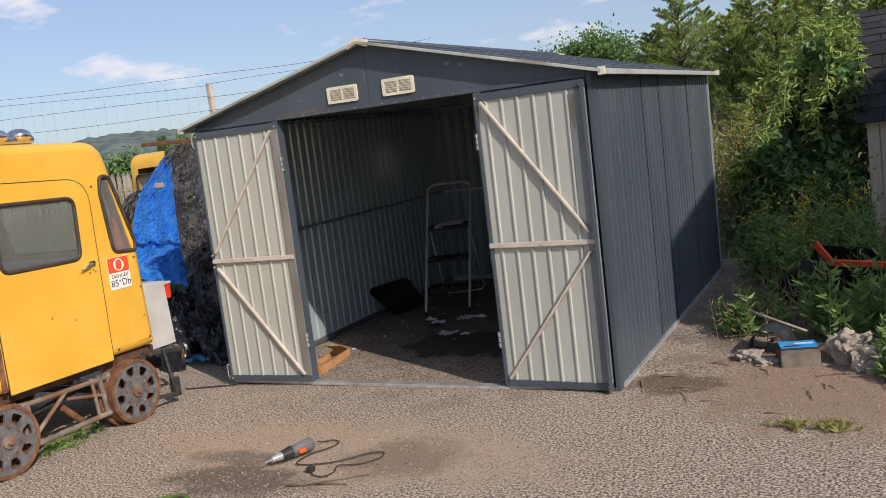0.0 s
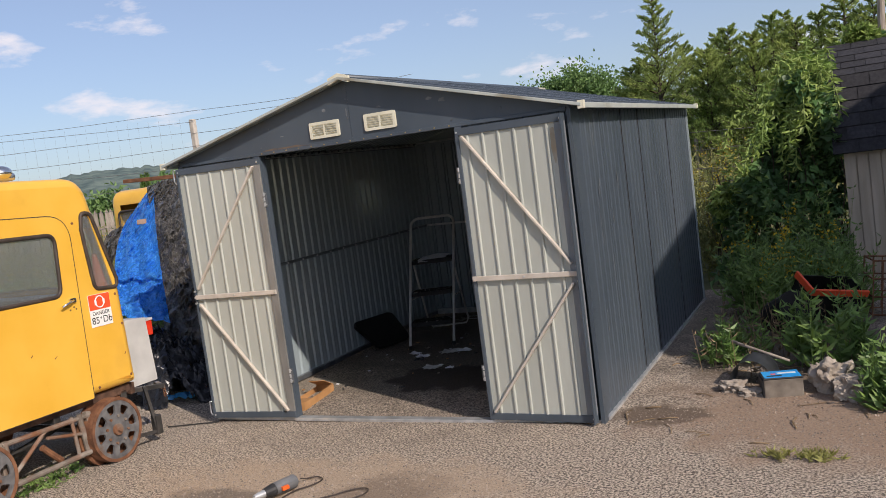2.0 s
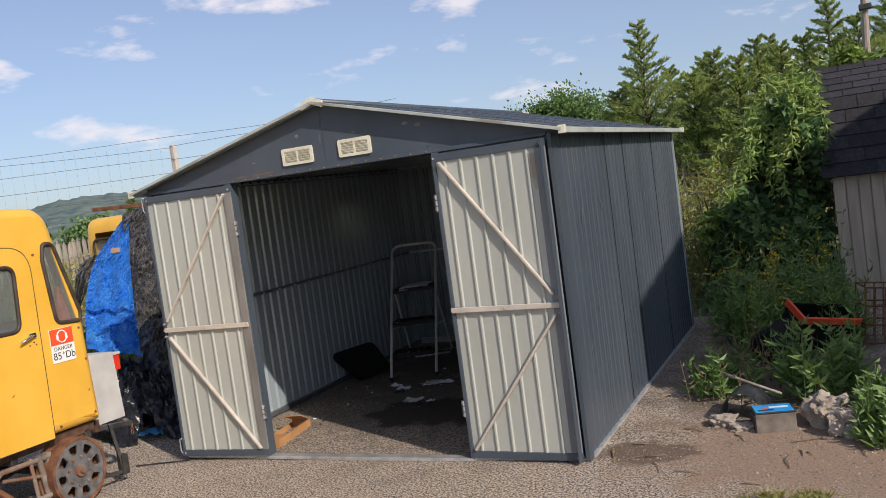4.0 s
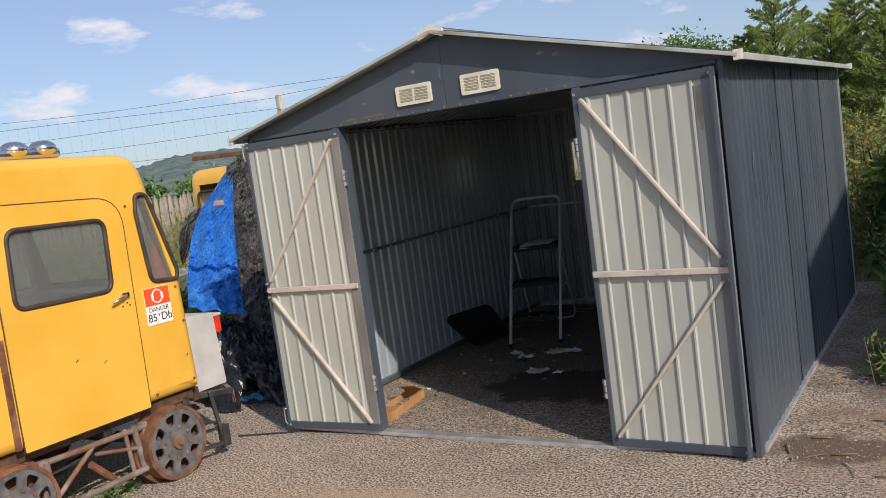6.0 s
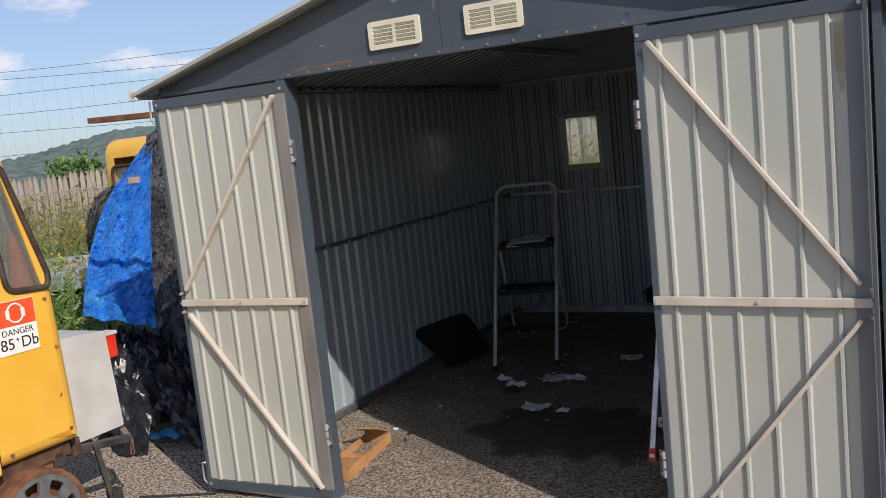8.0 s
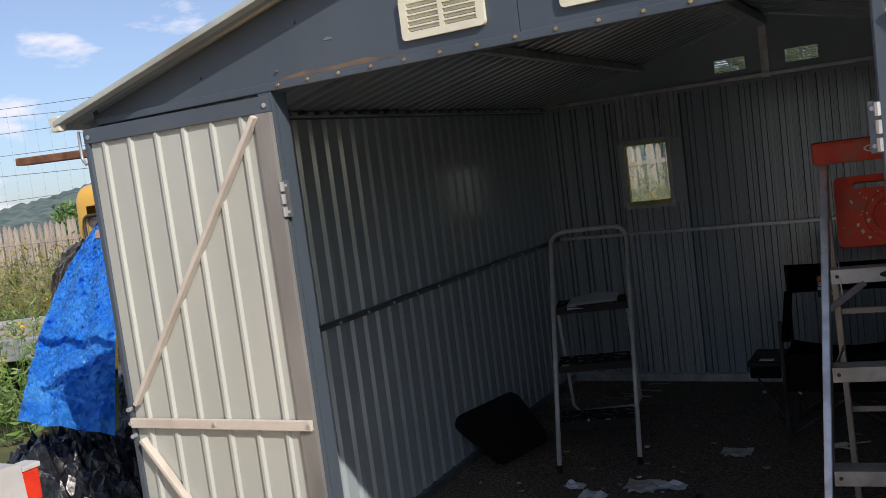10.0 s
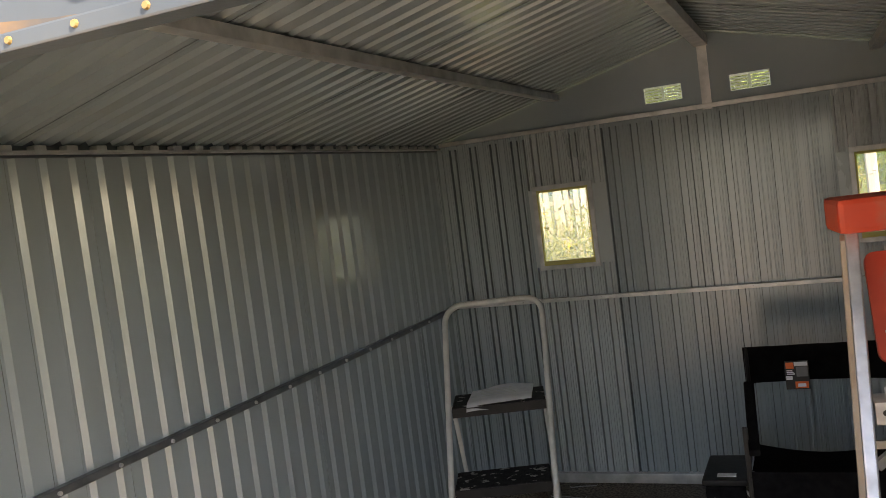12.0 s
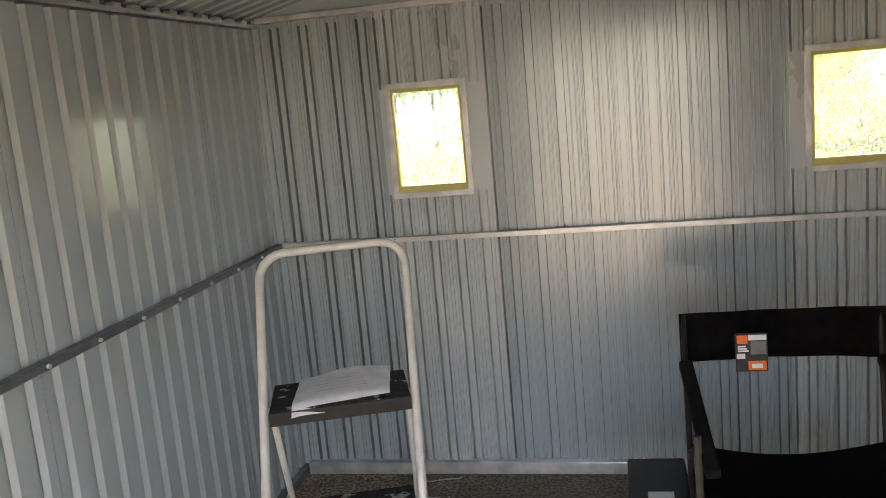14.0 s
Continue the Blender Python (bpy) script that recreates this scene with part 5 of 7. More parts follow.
def step_ladder():
    """Aluminium step ladder with a red top and shelf."""
    ld = thing("step_ladder", "aluminium step ladder with a red plastic top and paint-spattered shelf", "ladder", m=AT((0.022, -0.035, -0.012)))
    tl, tr = Vector((1.205, 1.36, 1.44)), Vector((1.545, 1.40, 1.44))
    bl, br = Vector((1.155, 0.80, 0.03)), Vector((1.63, 0.86, 0.03))
    rl, rr = Vector((1.165, 1.92, 0.04)), Vector((1.60, 1.97, 0.04))
    for a, b in ((bl, tl), (br, tr)):
        part("front_rail", beam(nb(), a, b, 0.026, 0.058, up=(0, -1, 0.3), bevel=0.004), M_ALU, ld)
        part("foot", beam(nb(), a - Vector((0, 0, 0.03)), a + (b - a) * 0.03, 0.034, 0.066, up=(0, -1, 0.3), bevel=0.004), M_RED, ld, "red rubber foot")
    for a, b in ((rl, tl + Vector((-0.012, 0.06, -0.02))), (rr, tr + Vector((0.012, 0.06, -0.02)))):
        part("rear_rail", beam(nb(), a - Vector((0, 0, 0.035)), b, 0.022, 0.036, up=(0, 1, 0.3), bevel=0.004), M_BRACE, ld, "pale rear leg")
    ax = (tr - tl).normalized()
    top = part("top_cap", box(nb(), -0.035, -0.085, 0.0, (tr - tl).length + 0.035, 0.12, 0.075, 0.012, Matrix(((ax.x, -ax.y, 0, tl.x), (ax.y, ax.x, 0, tl.y), (0, 0, 1, 1.437), (0, 0, 0, 1)))), M_RED, ld, "red plastic top cap")
    ov = AT((1.375, 1.291, 1.476)) @ pose(0, 0, 0, 0, 0, 6.5)
    part("badge", plate(nb(), [[(0.042 * math.cos(a), 0.014 * math.sin(a)) for a in np.linspace(0, math.tau, 24, endpoint=False)], [(0.036 * math.cos(a), 0.010 * math.sin(a)) for a in np.linspace(0, math.tau, 24, endpoint=False)]], 0.003, ov @ XZ), M_WHITE, top)
    part("badge_bar", boxed(-0.024, -0.001, -0.004, 0.024, 0.003, 0.004, m=ov), M_WHITE, top)
    # fold-down red shelf hanging in front
    sh = [(0.0, 0.0), (0.30, 0.0), (0.30, 0.245), (0.0, 0.245)]
    slot = round_poly([(0.06, 0.20), (0.24, 0.20), (0.24, 0.222), (0.06, 0.222)], 0.009, 3)
    m = AT((1.232, 1.30, 1.155)) @ pose(0, 0, 0, -20, 0, 5) @ XZ
    shelf = part("shelf", plate(nb(), [round_poly(sh, 0.025, 4), slot], 0.018, m), M_RED, ld, "red plastic shelf spattered with paint")
    for r in (0.085, 0.06):
        part("shelf_ring", sweep(nb(), [m @ Vector((0.17 + r * math.cos(a), 0.10 + r * math.sin(a), -0.001)) for a in np.linspace(0, math.tau, 28, endpoint=False)], 0.0035, 5, True), M_RED, shelf)
    rng = random.Random(8)
    for k in range(48):
        u, v, r = rng.uniform(0.02, 0.28), rng.uniform(0.015, 0.19), rng.choice((0.0018, 0.0025, 0.0035, 0.006))
        pts = [(u + r * rng.uniform(0.5, 1.3) * math.cos(a), v + r * rng.uniform(0.6, 1.9) * math.sin(a)) for a in np.linspace(0, math.tau, 8, endpoint=False)]
        part("paint_spot", plate(nb(), [pts], -0.001, m @ AT((0, 0, -0.0005))), M_CREAM, shelf)
    for f in (0.755, 0.545, 0.335, 0.125):
        a, b = bl.lerp(tl, f), br.lerp(tr, f)
        ax = (b - a).normalized()
        m = Matrix(((ax.x, -ax.y, 0, a.x), (ax.y, ax.x, 0, a.y), (0, 0, 1, a.z), (0, 0, 0, 1)))
        bm = box(nb(), 0.012, -0.035, -0.004, (b - a).length - 0.012, 0.05, 0.0, 0.001, m)
        box(bm, 0.012, -0.037, -0.045, (b - a).length - 0.012, -0.033, 0.002, 0.001, m)
        s = part("step", bm, M_ALU, ld, "aluminium step")
        for u in (0.03, (b - a).length - 0.03):
            part("rivet", rod(nb(), m @ Vector((u, -0.037, -0.02)), m @ Vector((u, -0.041, -0.02)), 0.006, 8), M_DARKSTEEL, s)
        if f > 0.7:
            part("step_brace", beam(nb(), m @ Vector((0.11, -0.03, -0.045)), bl.lerp(tl, f - 0.085) + Vector((0.01, -0.02, 0)), 0.012, 0.02), M_ALU, s)
            sg = part("label_oval", plate(nb(), [[(0.19 + 0.035 * math.cos(q), -0.022 + 0.011 * math.sin(q)) for q in np.linspace(0, math.tau, 20, endpoint=False)]], -0.0015, m @ AT((0, -0.0375, 0)) @ XZ), M_INK, s)
    part("spreader", beam(nb(), bl.lerp(tl, 0.5), rl.lerp(tl, 0.5), 0.004, 0.018), M_ALU, ld)
    part("spreader", beam(nb(), br.lerp(tr, 0.5), rr.lerp(tr, 0.5), 0.004, 0.018), M_ALU, ld)
    for f in (0.30, 0.6):
        part("rear_bar", beam(nb(), rl.lerp(tl, f) + Vector((0, 0.03, 0)), rr.lerp(tr, f) + Vector((0, 0.03, 0)), 0.012, 0.02), M_BRACE, ld)
    part("cord", sweep(nb(), [(1.232, 1.22, 1.12), (1.236, 1.19, 1.06), (1.24, 1.17, 1.0)], 0.0025, 5), M_PAPER, ld)


step_ladder()


def camp_chair():
    ch = thing("camp_chair", "black canvas folding camp chair with a price tag and side table", "chair", m=AT((0.003, -0.045, 0)))
    g = ground_z(0, 2.8)
    x0, x1, yb, yf = 0.83, 1.40, 2.98, 2.58
    for x in (x0 + 0.012, x1 - 0.012):
        part("back_post", rod(nb(), (x, yb - 0.02, 0.42), (x, yb + 0.03, 0.86), 0.009, 8), M_BLACKPLAST, ch)
        part("arm_post", rod(nb(), (x, yf, g), (x, yf + 0.02, 0.645), 0.010, 8), M_DARKSTEEL, ch)
        part("rear_leg", rod(nb(), (x, yb - 0.0, g), (x, yb - 0.02, 0.45), 0.010, 8), M_DARKSTEEL, ch)
        part("arm_rest", beam(nb(), (x + 0.03, yf - 0.04, 0.565), (x, yb, 0.72), 0.04, 0.03, bevel=0.008), M_BLACKCLOTH, ch, "padded black arm rest")
    bm = nb()
    n = 14
    gr = [[bm.verts.new((x0 + (x1 - x0) * i / n, yb + 0.02 + 0.035 * math.sin(math.pi * i / n) + 0.004 * math.sin(i * 1.3), 0.715 + 0.152 * j / 4 - 0.006 * math.sin(math.pi * i / n) * (j == 4))) for i in range(n + 1)] for j in range(5)]
    for j in range(4):
        for i in range(n):
            bm.faces.new((gr[j][i], gr[j][i + 1], gr[j + 1][i + 1], gr[j + 1][i]))
    bmesh.ops.solidify(bm, geom=bm.faces[:], thickness=0.006)
    part("backrest", bm, M_BLACKCLOTH, ch, "black canvas back strip")
    bm = nb()
    gr = [[bm.verts.new((x0 + 0.02 + (x1 - x0 - 0.04) * i / n, yf + (yb - yf - 0.02) * j / 8, 0.475 - 0.035 * math.sin(math.pi * i / n) + 0.012 * (j == 0))) for i in range(n + 1)] for j in range(9)]
    for j in range(8):
        for i in range(n):
            bm.faces.new((gr[j][i], gr[j][i + 1], gr[j + 1][i + 1], gr[j + 1][i]))
    bmesh.ops.solidify(bm, geom=bm.faces[:], thickness=0.008)
    part("seat", bm, M_BLACKCLOTH, ch, "black canvas seat")
    part("seat_flap", boxed(x0 + 0.02, yf - 0.006, 0.30, x1 - 0.02, yf, 0.485, 0.002), M_BLACKCLOTH, ch, "black canvas front flap")
    for y in (yf + 0.01, yb - 0.02):
        part("cross_leg", rod(nb(), (x0 + 0.01, y, 0.46), (x1 - 0.01, y, g + 0.02), 0.008, 8), M_DARKSTEEL, ch)
        part("cross_leg", rod(nb(), (x1 - 0.01, y + 0.018, 0.46), (x0 + 0.01, y + 0.018, g + 0.02), 0.008, 8), M_DARKSTEEL, ch)
    tag = part("price_tag", boxed(0.985, yb - 0.002, 0.69, 1.075, yb + 0.006, 0.805, 0.002), M_INK, ch, "hanging cardboard price tag with orange fields")
    part("tag_field", boxed(0.99, yb - 0.0045, 0.775, 1.02, yb - 0.002, 0.80), M_ORANGE, tag)
    part("tag_field", boxed(1.022, yb - 0.0045, 0.785, 1.072, yb - 0.002, 0.801), M_PAPER, tag)
    part("tag_field", boxed(1.02, yb - 0.0045, 0.695, 1.07, yb - 0.002, 0.722), M_ORANGE, tag)
    part("tag_field", boxed(0.988, yb - 0.0045, 0.73, 1.012, yb - 0.002, 0.745), M_PAPER, tag)
    part("tag_picture", boxed(1.028, yb - 0.0046, 0.742, 1.071, yb - 0.002, 0.782, 0.002), M_TOOLGREY, tag)
    for k in range(3):
        part("tag_text", boxed(0.992, yb - 0.0046, 0.751 + 0.007 * k, 1.022 - 0.004 * k, yb - 0.002, 0.755 + 0.007 * k), M_PAPER, tag)
    part("tag_code", boxed(1.030, yb - 0.0052, 0.701, 1.060, yb - 0.0046, 0.714), M_PAPER, tag)
    # hanging side table
    t = part("side_table", boxed(0.655, 2.66, 0.40, 0.825, 2.98, 0.425, 0.008), M_BLACKPLAST, ch, "small black side table on the chair")
    part("table_pouch", boxed(0.665, 2.665, 0.34, 0.815, 2.70, 0.40, 0.012), M_BLACKCLOTH, t)
    part("table_slot", boxed(0.71, 2.70, 0.4255, 0.78, 2.74, 0.4275, 0.0005), M_ALU, t)
    part("table_leg", rod(nb(), (0.69, 2.96, 0.40), (0.86, 2.965, 0.18), 0.006, 7), M_ALU, t)
    part("table_leg", rod(nb(), (0.67, 2.68, 0.40), (0.84, 2.62, 0.12), 0.006, 7), M_DARKSTEEL, t)


camp_chair()


def on_floor(x, y, dz=0.0):
    return Vector((x, y, ground_z(x, y) + dz))


# black seat pad leaning on the wall
m = AT(on_floor(-0.49, 1.993, 0.012)) @ pose(0, 0, 0, 0, 0, 80)
tilt = m @ pose(0, 0, 0, 48, 0, 0)
bm = plate(nb(), [round_poly([(0.0, 0.0), (0.46, 0.0), (0.49, 0.34), (-0.11, 0.34)], 0.07, 6)], 0.035, tilt @ AT((0, 0, 0.0)))
bmesh.ops.bevel(bm, geom=[e for e in bm.edges if e.is_manifold and e.calc_face_angle(0) > 1.2], offset=0.008, segments=2, affect="EDGES")
lone("seat_pad", bm, M_BLACKPLAST, "black padded board leaning against the shed wall", "pad")


def cardboard_tray():
    tr = thing("cardboard_tray", "open brown cardboard tray lying on the asphalt", "box", m=AT(on_floor(-0.104, 0.223, 0.001)) @ pose(0, 0, 0, 0, 0, 9))
    w, l, h, t = 0.15, 0.52, 0.055, 0.004
    part("tray_bottom", boxed(-w, 0, 0, 0, l, t), M_CARD, tr)
    part("tray_side", boxed(-t, 0, t, 0, l, h), M_CARD, tr)
    part("tray_side", boxed(-w, 0, t, -w + t, l, h * 0.8), M_CARD, tr)
    part("tray_end", boxed(-w + t, 0, t, -t, t, h), M_CARD, tr)
    part("tray_end", boxed(-w + t, l - t, t, -t, l, h * 1.15), M_CARD, tr)
    part("tray_flap", box(nb(), -w + 0.01, 0, 0, -0.01, 0.20, t, 0, AT((0, 0.005, h)) @ pose(0, 0, 0, -6, 0, 0)), M_CARD, tr, "folded-in brown flap")
    part("tray_flap", box(nb(), -w + 0.01, -0.14, 0, -0.01, 0, t, 0, AT((0, l - 0.005, h * 1.1)) @ pose(0, 0, 0, -24, 0, 0)), M_CARD, tr)


cardboard_tray()
# litter on the shed floor
rng = random.Random(11)
for k in range(60):
    x, y = rng.uniform(-0.55, 0.9), rng.uniform(0.55, 2.6)
    if k > 45:
        x, y = rng.uniform(0.3, 1.8), rng.uniform(2.4, 3.5)
    r = rng.choice((0.008, 0.012, 0.016, 0.022))
    bm = nb()
    pts = [(r * rng.uniform(0.5, 1.3) * math.cos(a), r * rng.uniform(0.4, 1.1) * math.sin(a)) for a in np.linspace(0, math.tau, 6, endpoint=False)]
    plate(bm, [pts], 0.003 + r * 0.15, AT(on_floor(x, y, 0.001)) @ pose(0, 0, 0, rng.uniform(-4, 4), rng.uniform(-4, 4), rng.uniform(0, 360)))
    lone("debris", bm, rng.choice((M_PAPER, M_CONC, M_OLDWOOD, M_CARD, M_INK)), "small scrap of rubbish on the floor", "debris", "litter on the shed floor")
for x, y, s, mt in ((0.10, 1.72, 0.13, M_PAPER), (0.38, 1.34, 0.16, M_LADGREY), (0.30, 1.86, 0.18, M_LADGREY), (0.42, 1.88, 0.13, M_PAPER), (-0.02, 1.82, 0.10, M_PAPER), (0.55, 1.30, 0.07, M_PAPER), (0.62, 2.35, 0.15, M_LADGREY), (0.12, 1.60, 0.09, M_INK)):
    bm = nb()
    g = [[bm.verts.new(on_floor(x + s * (i / 6 - 0.5), y + s * 0.8 * (j / 6 - 0.5), 0.006 + 0.035 * abs(noise.noise(Vector((x * 9 + i * 0.5, y * 9 + j * 0.5, 2)))))) for i in range(7)] for j in range(7)]
    for j in range(6):
        for i in range(6):
            if (i, j) not in ((0, 0), (5, 5), (5, 0)):
                bm.faces.new((g[j][i], g[j][i + 1], g[j + 1][i + 1], g[j + 1][i]))
    lone("plastic_scrap", bm, mt, "crumpled sheet scrap lying on the shed floor", "scrap", "litter on the shed floor")
for a, b in (((1.0, 2.5), (1.15, 2.42)),):
    lone("metal_strip", beam(nb(), on_floor(*a, 0.012), on_floor(*b, 0.02), 0.014, 0.006), M_ALU, "short bright metal strip on the floor", "strip")
for a, b in (((-0.146, 3.570), (-0.018, 3.598)), ((-0.358, 3.282), (-0.193, 3.233)), ((-0.216, 3.439), (-0.035, 3.418)), ((-0.229, 3.297), (-0.060, 3.286)), ((-0.271, 3.364), (-0.086, 3.297))):
    mid = ((a[0] + b[0]) / 2 + 0.004, (a[1] + b[1]) / 2 + 0.006)
    lone("wire_rod", sweep(nb(), [on_floor(*a, 0.012), on_floor(*a, 0.005), on_floor(*mid, 0.006), on_floor(*b, 0.005), on_floor(b[0] + 0.006, b[1] + 0.012, 0.010)], 0.0024, 6), M_ALU, "thin bright bent wire lying on the dirt floor", "wire", "wires on the shed floor")
lone("white_peg", rod(nb(), on_floor(0.588, 3.388, 0.009), on_floor(0.618, 3.400, 0.009), 0.008, 10), M_WHITE, "small white plastic peg on the dirt floor", "peg")
lone("screwdriver", rod(rod(nb(), on_floor(1.02, 2.45, 0.016), on_floor(1.10, 2.50, 0.016), 0.013, 8), on_floor(1.10, 2.50, 0.016), on_floor(1.2, 2.56, 0.012), 0.004, 6), M_CREAM, "screwdriver with a yellow handle on the floor", "tool")


# ---- on the asphalt ----
def power_drill():
    d = thing("power_drill", "grey corded power drill with an orange trigger lying on asphalt", "drill", m=AT((0.027, -0.045, 0)))
    a, b = Vector((0.69, -1.40, 0.045)), Vector((0.785, -1.13, 0.05))
    ax = (b - a).normalized()
    part("chuck", rod(rod(nb(), a + ax * 0.01, a + ax * 0.075, 0.014, 14, 0.022), a - ax * 0.03, a + ax * 0.01, 0.004, 8), M_GALV, d, "steel chuck and bit")
    part("gear_case", rod(nb(), a + ax * 0.07, a + ax * 0.13, 0.024, 14, 0.034), M_INK, d)
    bd = rod(nb(), a + ax * 0.12, a + ax * 0.27, 0.033, 16, 0.037)
    bmesh.ops.bevel(bd, geom=[e for e in bd.edges if e.calc_face_angle(0) > 1.2], offset=0.012, segments=3, affect="EDGES")
    part("motor_body", bd, M_TOOLGREY, d)
    sd = Vector((ax.y, -ax.x, 0))
    part("grip", beam(nb(), a + ax * 0.23, a + ax * 0.285 - sd * 0.10 - Vector((0, 0, 0.02)), 0.035, 0.04, bevel=0.010), M_TOOLGREY, d)
    part("trigger", beam(nb(), a + ax * 0.155 + sd * 0.036, a + ax * 0.195 + sd * 0.036, 0.028, 0.02, bevel=0.004), M_ORANGE, d, "orange trigger")
    cord = [(0.755, -1.07, 0.03), (0.76, -1.02, 0.012), (0.80, -0.985, 0.01), (0.86, -1.02, 0.01), (0.85, -1.10, 0.01), (0.80, -1.20, 0.012), (0.80, -1.33, 0.01), (0.90, -1.33, 0.01), (1.02, -1.27, 0.012), (1.13, -1.14, 0.012), (1.20, -1.12, 0.01), (1.22, -1.19, 0.01), (1.16, -1.28, 0.01), (1.06, -1.33, 0.014), (1.08, -1.40, 0.01), (1.06, -1.46, 0.01), (1.00, -1.46, 0.01), (0.95, -1.41, 0.012)]
    pts = []
    for i in range(len(cord) - 1):
        p0, p1, p2, p3 = (Vector(cord[max(0, min(len(cord) - 1, i + o))]) for o in (-1, 0, 1, 2))
        for k in range(5):
            t = k / 5
            pts.append(0.5 * ((2 * p1) + (p2 - p0) * t + (2 * p0 - 5 * p1 + 4 * p2 - p3) * t * t + (3 * p1 - p0 - 3 * p2 + p3) * t ** 3))
    part("power_cord", sweep(nb(), pts, 0.0036, 6), M_BROWNGASKET, d)
    part("plug", boxed(0.925, -1.425, 0.004, 0.96, -1.385, 0.03, 0.006), M_INK, d)


power_drill()
lone("twig", sweep(nb(), [(0.96, -1.64, 0.008), (1.06, -1.62, 0.014), (1.16, -1.54, 0.012), (1.31, -1.44, 0.01)], lambda t: 0.005 - 0.002 * t, 6), M_DRY, "thin dry reddish twig lying on the asphalt", "twig")
lone("twig", sweep(nb(), [(1.10, -1.60, 0.008), (1.18, -1.58, 0.012), (1.26, -1.57, 0.008)], 0.0035, 6), M_DRY, "thin dry reddish twig lying on the asphalt", "twig")
lone("hose_end", sweep(nb(), [(0.36, -1.95, 0.012), (0.43, -1.88, 0.014), (0.50, -1.85, 0.014), (0.56, -1.88, 0.012)], 0.009, 8), M_WEED, "end of a green garden hose on the asphalt", "hose")
lone("thin_rod", beam(nb(), (-1.02, -0.19, 0.008), (-0.66, -0.06, 0.008), 0.008, 0.008), M_DARKSTEEL, "thin dark rod lying by the door", "rod")

# ---- neighbouring garden shed with a shingled roof ----
def garden_shed():
    gs = thing("garden_shed", "old beige boarded garden shed with a dark shingled roof", "shed")
    x0, x1, y, d = 3.47, 6.6, 4.25, 2.2
    z = ground_z(0, y)
    part("wall", boxed(x0, y + 0.02, z, x1, y + d, 1.36), M_SIDING, gs, "beige board wall")
    n = 30
    for i in range(n):
        a = x0 + i * (x1 - x0) / n
        o = part("board", boxed(a + 0.004, y, z - 0.01, a + (x1 - x0) / n - 0.004, y + 0.019, 1.34, 0.003), M_SIDING, gs)
    # steep lower slope facing the yard, then the flatter upper one
    lo, kn, rg = Vector((0, y - 0.12, 1.27)), Vector((0, y + 0.30, 2.0)), Vector((0, y + 1.1, 2.36))
    bm = nb()
    for a, b in ((lo, kn), (kn, rg), (rg, Vector((0, y + 1.9, 2.0))), (Vector((0, y + 1.9, 2.0)), Vector((0, y + d + 0.12, 1.27)))):
        vs = [bm.verts.new(p) for p in ((x0 - 0.08, a.y, a.z), (x1 + 0.1, a.y, a.z), (x1 + 0.1, b.y, b.z), (x0 - 0.08, b.y, b.z))]
        bm.faces.new(vs)
    bmesh.ops.solidify(bm, geom=bm.faces[:], thickness=0.03)
    part("roof", bm, M_SHINGLE, gs, "dark asphalt shingle roof")
    bm = nb()
    plate(bm, [[(y, 1.2), (y + 0.30, 1.98), (y + 1.1, 2.32), (y + 1.9, 1.98), (y + d, 1.2)]], 0.03, AT((x0 + 0.01, 0, 0)) @ YZ)
    part("gable", bm, M_SIDING, gs)
    rng = random.Random(3)
    for a, b, rows in ((lo, kn, 6), (kn, rg, 5)):
        e = (b - a)
        nrm = Vector((0, -e.z, e.y)).normalized()
        for r in range(rows):
            p = a + e * (r / rows)
            q = a + e * ((r + 1.12) / rows)
            xx = x0 - 0.085 - (0.12 if r % 2 else 0)
            while xx < x0 + 1.3:
                w = 0.24 + rng.uniform(-0.02, 0.02)
                bm = nb()
                A, B = max(xx, x0 - 0.085), xx + w - 0.006
                lift = 0.012 + rng.uniform(0, 0.005)
                vs = [bm.verts.new(c) for c in (Vector((A, p.y, p.z)) + nrm * lift, Vector((B, p.y, p.z)) + nrm * lift, Vector((B, q.y, q.z)) + nrm * 0.004, Vector((A, q.y, q.z)) + nrm * 0.004,
                                                Vector((A, p.y, p.z)), Vector((B, p.y, p.z)))]
                bm.faces.new(vs[:4])
                bm.faces.new((vs[4], vs[5], vs[1], vs[0]))
                part("shingle", bm, M_SHINGLE, gs)
                xx += w


garden_shed()


# ---- unseen house block, added and shaped for the shadow on the shed ----
def shade_house():
    h = thing("house", "unseen boarded house block, added to throw the shadow on the shed", "house")
    x = 7.5
    out = [(-1.45, 0.0), (7.0, 0.0), (7.0, 3.55), (0.70, 5.12), (-1.45, 4.78)]
    part("wall", plate(nb(), [out], 6.0, AT((x, 0, 0)) @ YZ), M_SIDING, h)
    for a, b in (((-1.45, 4.78), (0.70, 5.12)), ((0.70, 5.12), (7.0, 3.55))):
        bm = nb()
        vs = [bm.verts.new(p) for p in ((x, a[0], a[1] + 0.01), (x + 6.1, a[0], a[1] + 0.01), (x + 6.1, b[0], b[1] + 0.01), (x, b[0], b[1] + 0.01))]
        bm.faces.new(vs)
        bmesh.ops.solidify(bm, geom=bm.faces[:], thickness=-0.04)
        part("roof", bm, M_SHINGLE, h)


shade_house()


# ---- plants ----
RNG = np.random.default_rng(21)


def scatter_dirs(n, up=0.3):
    v = RNG.normal(size=(n, 3))
    v[:, 2] = v[:, 2] * 0.6 + up
    return unit(v)


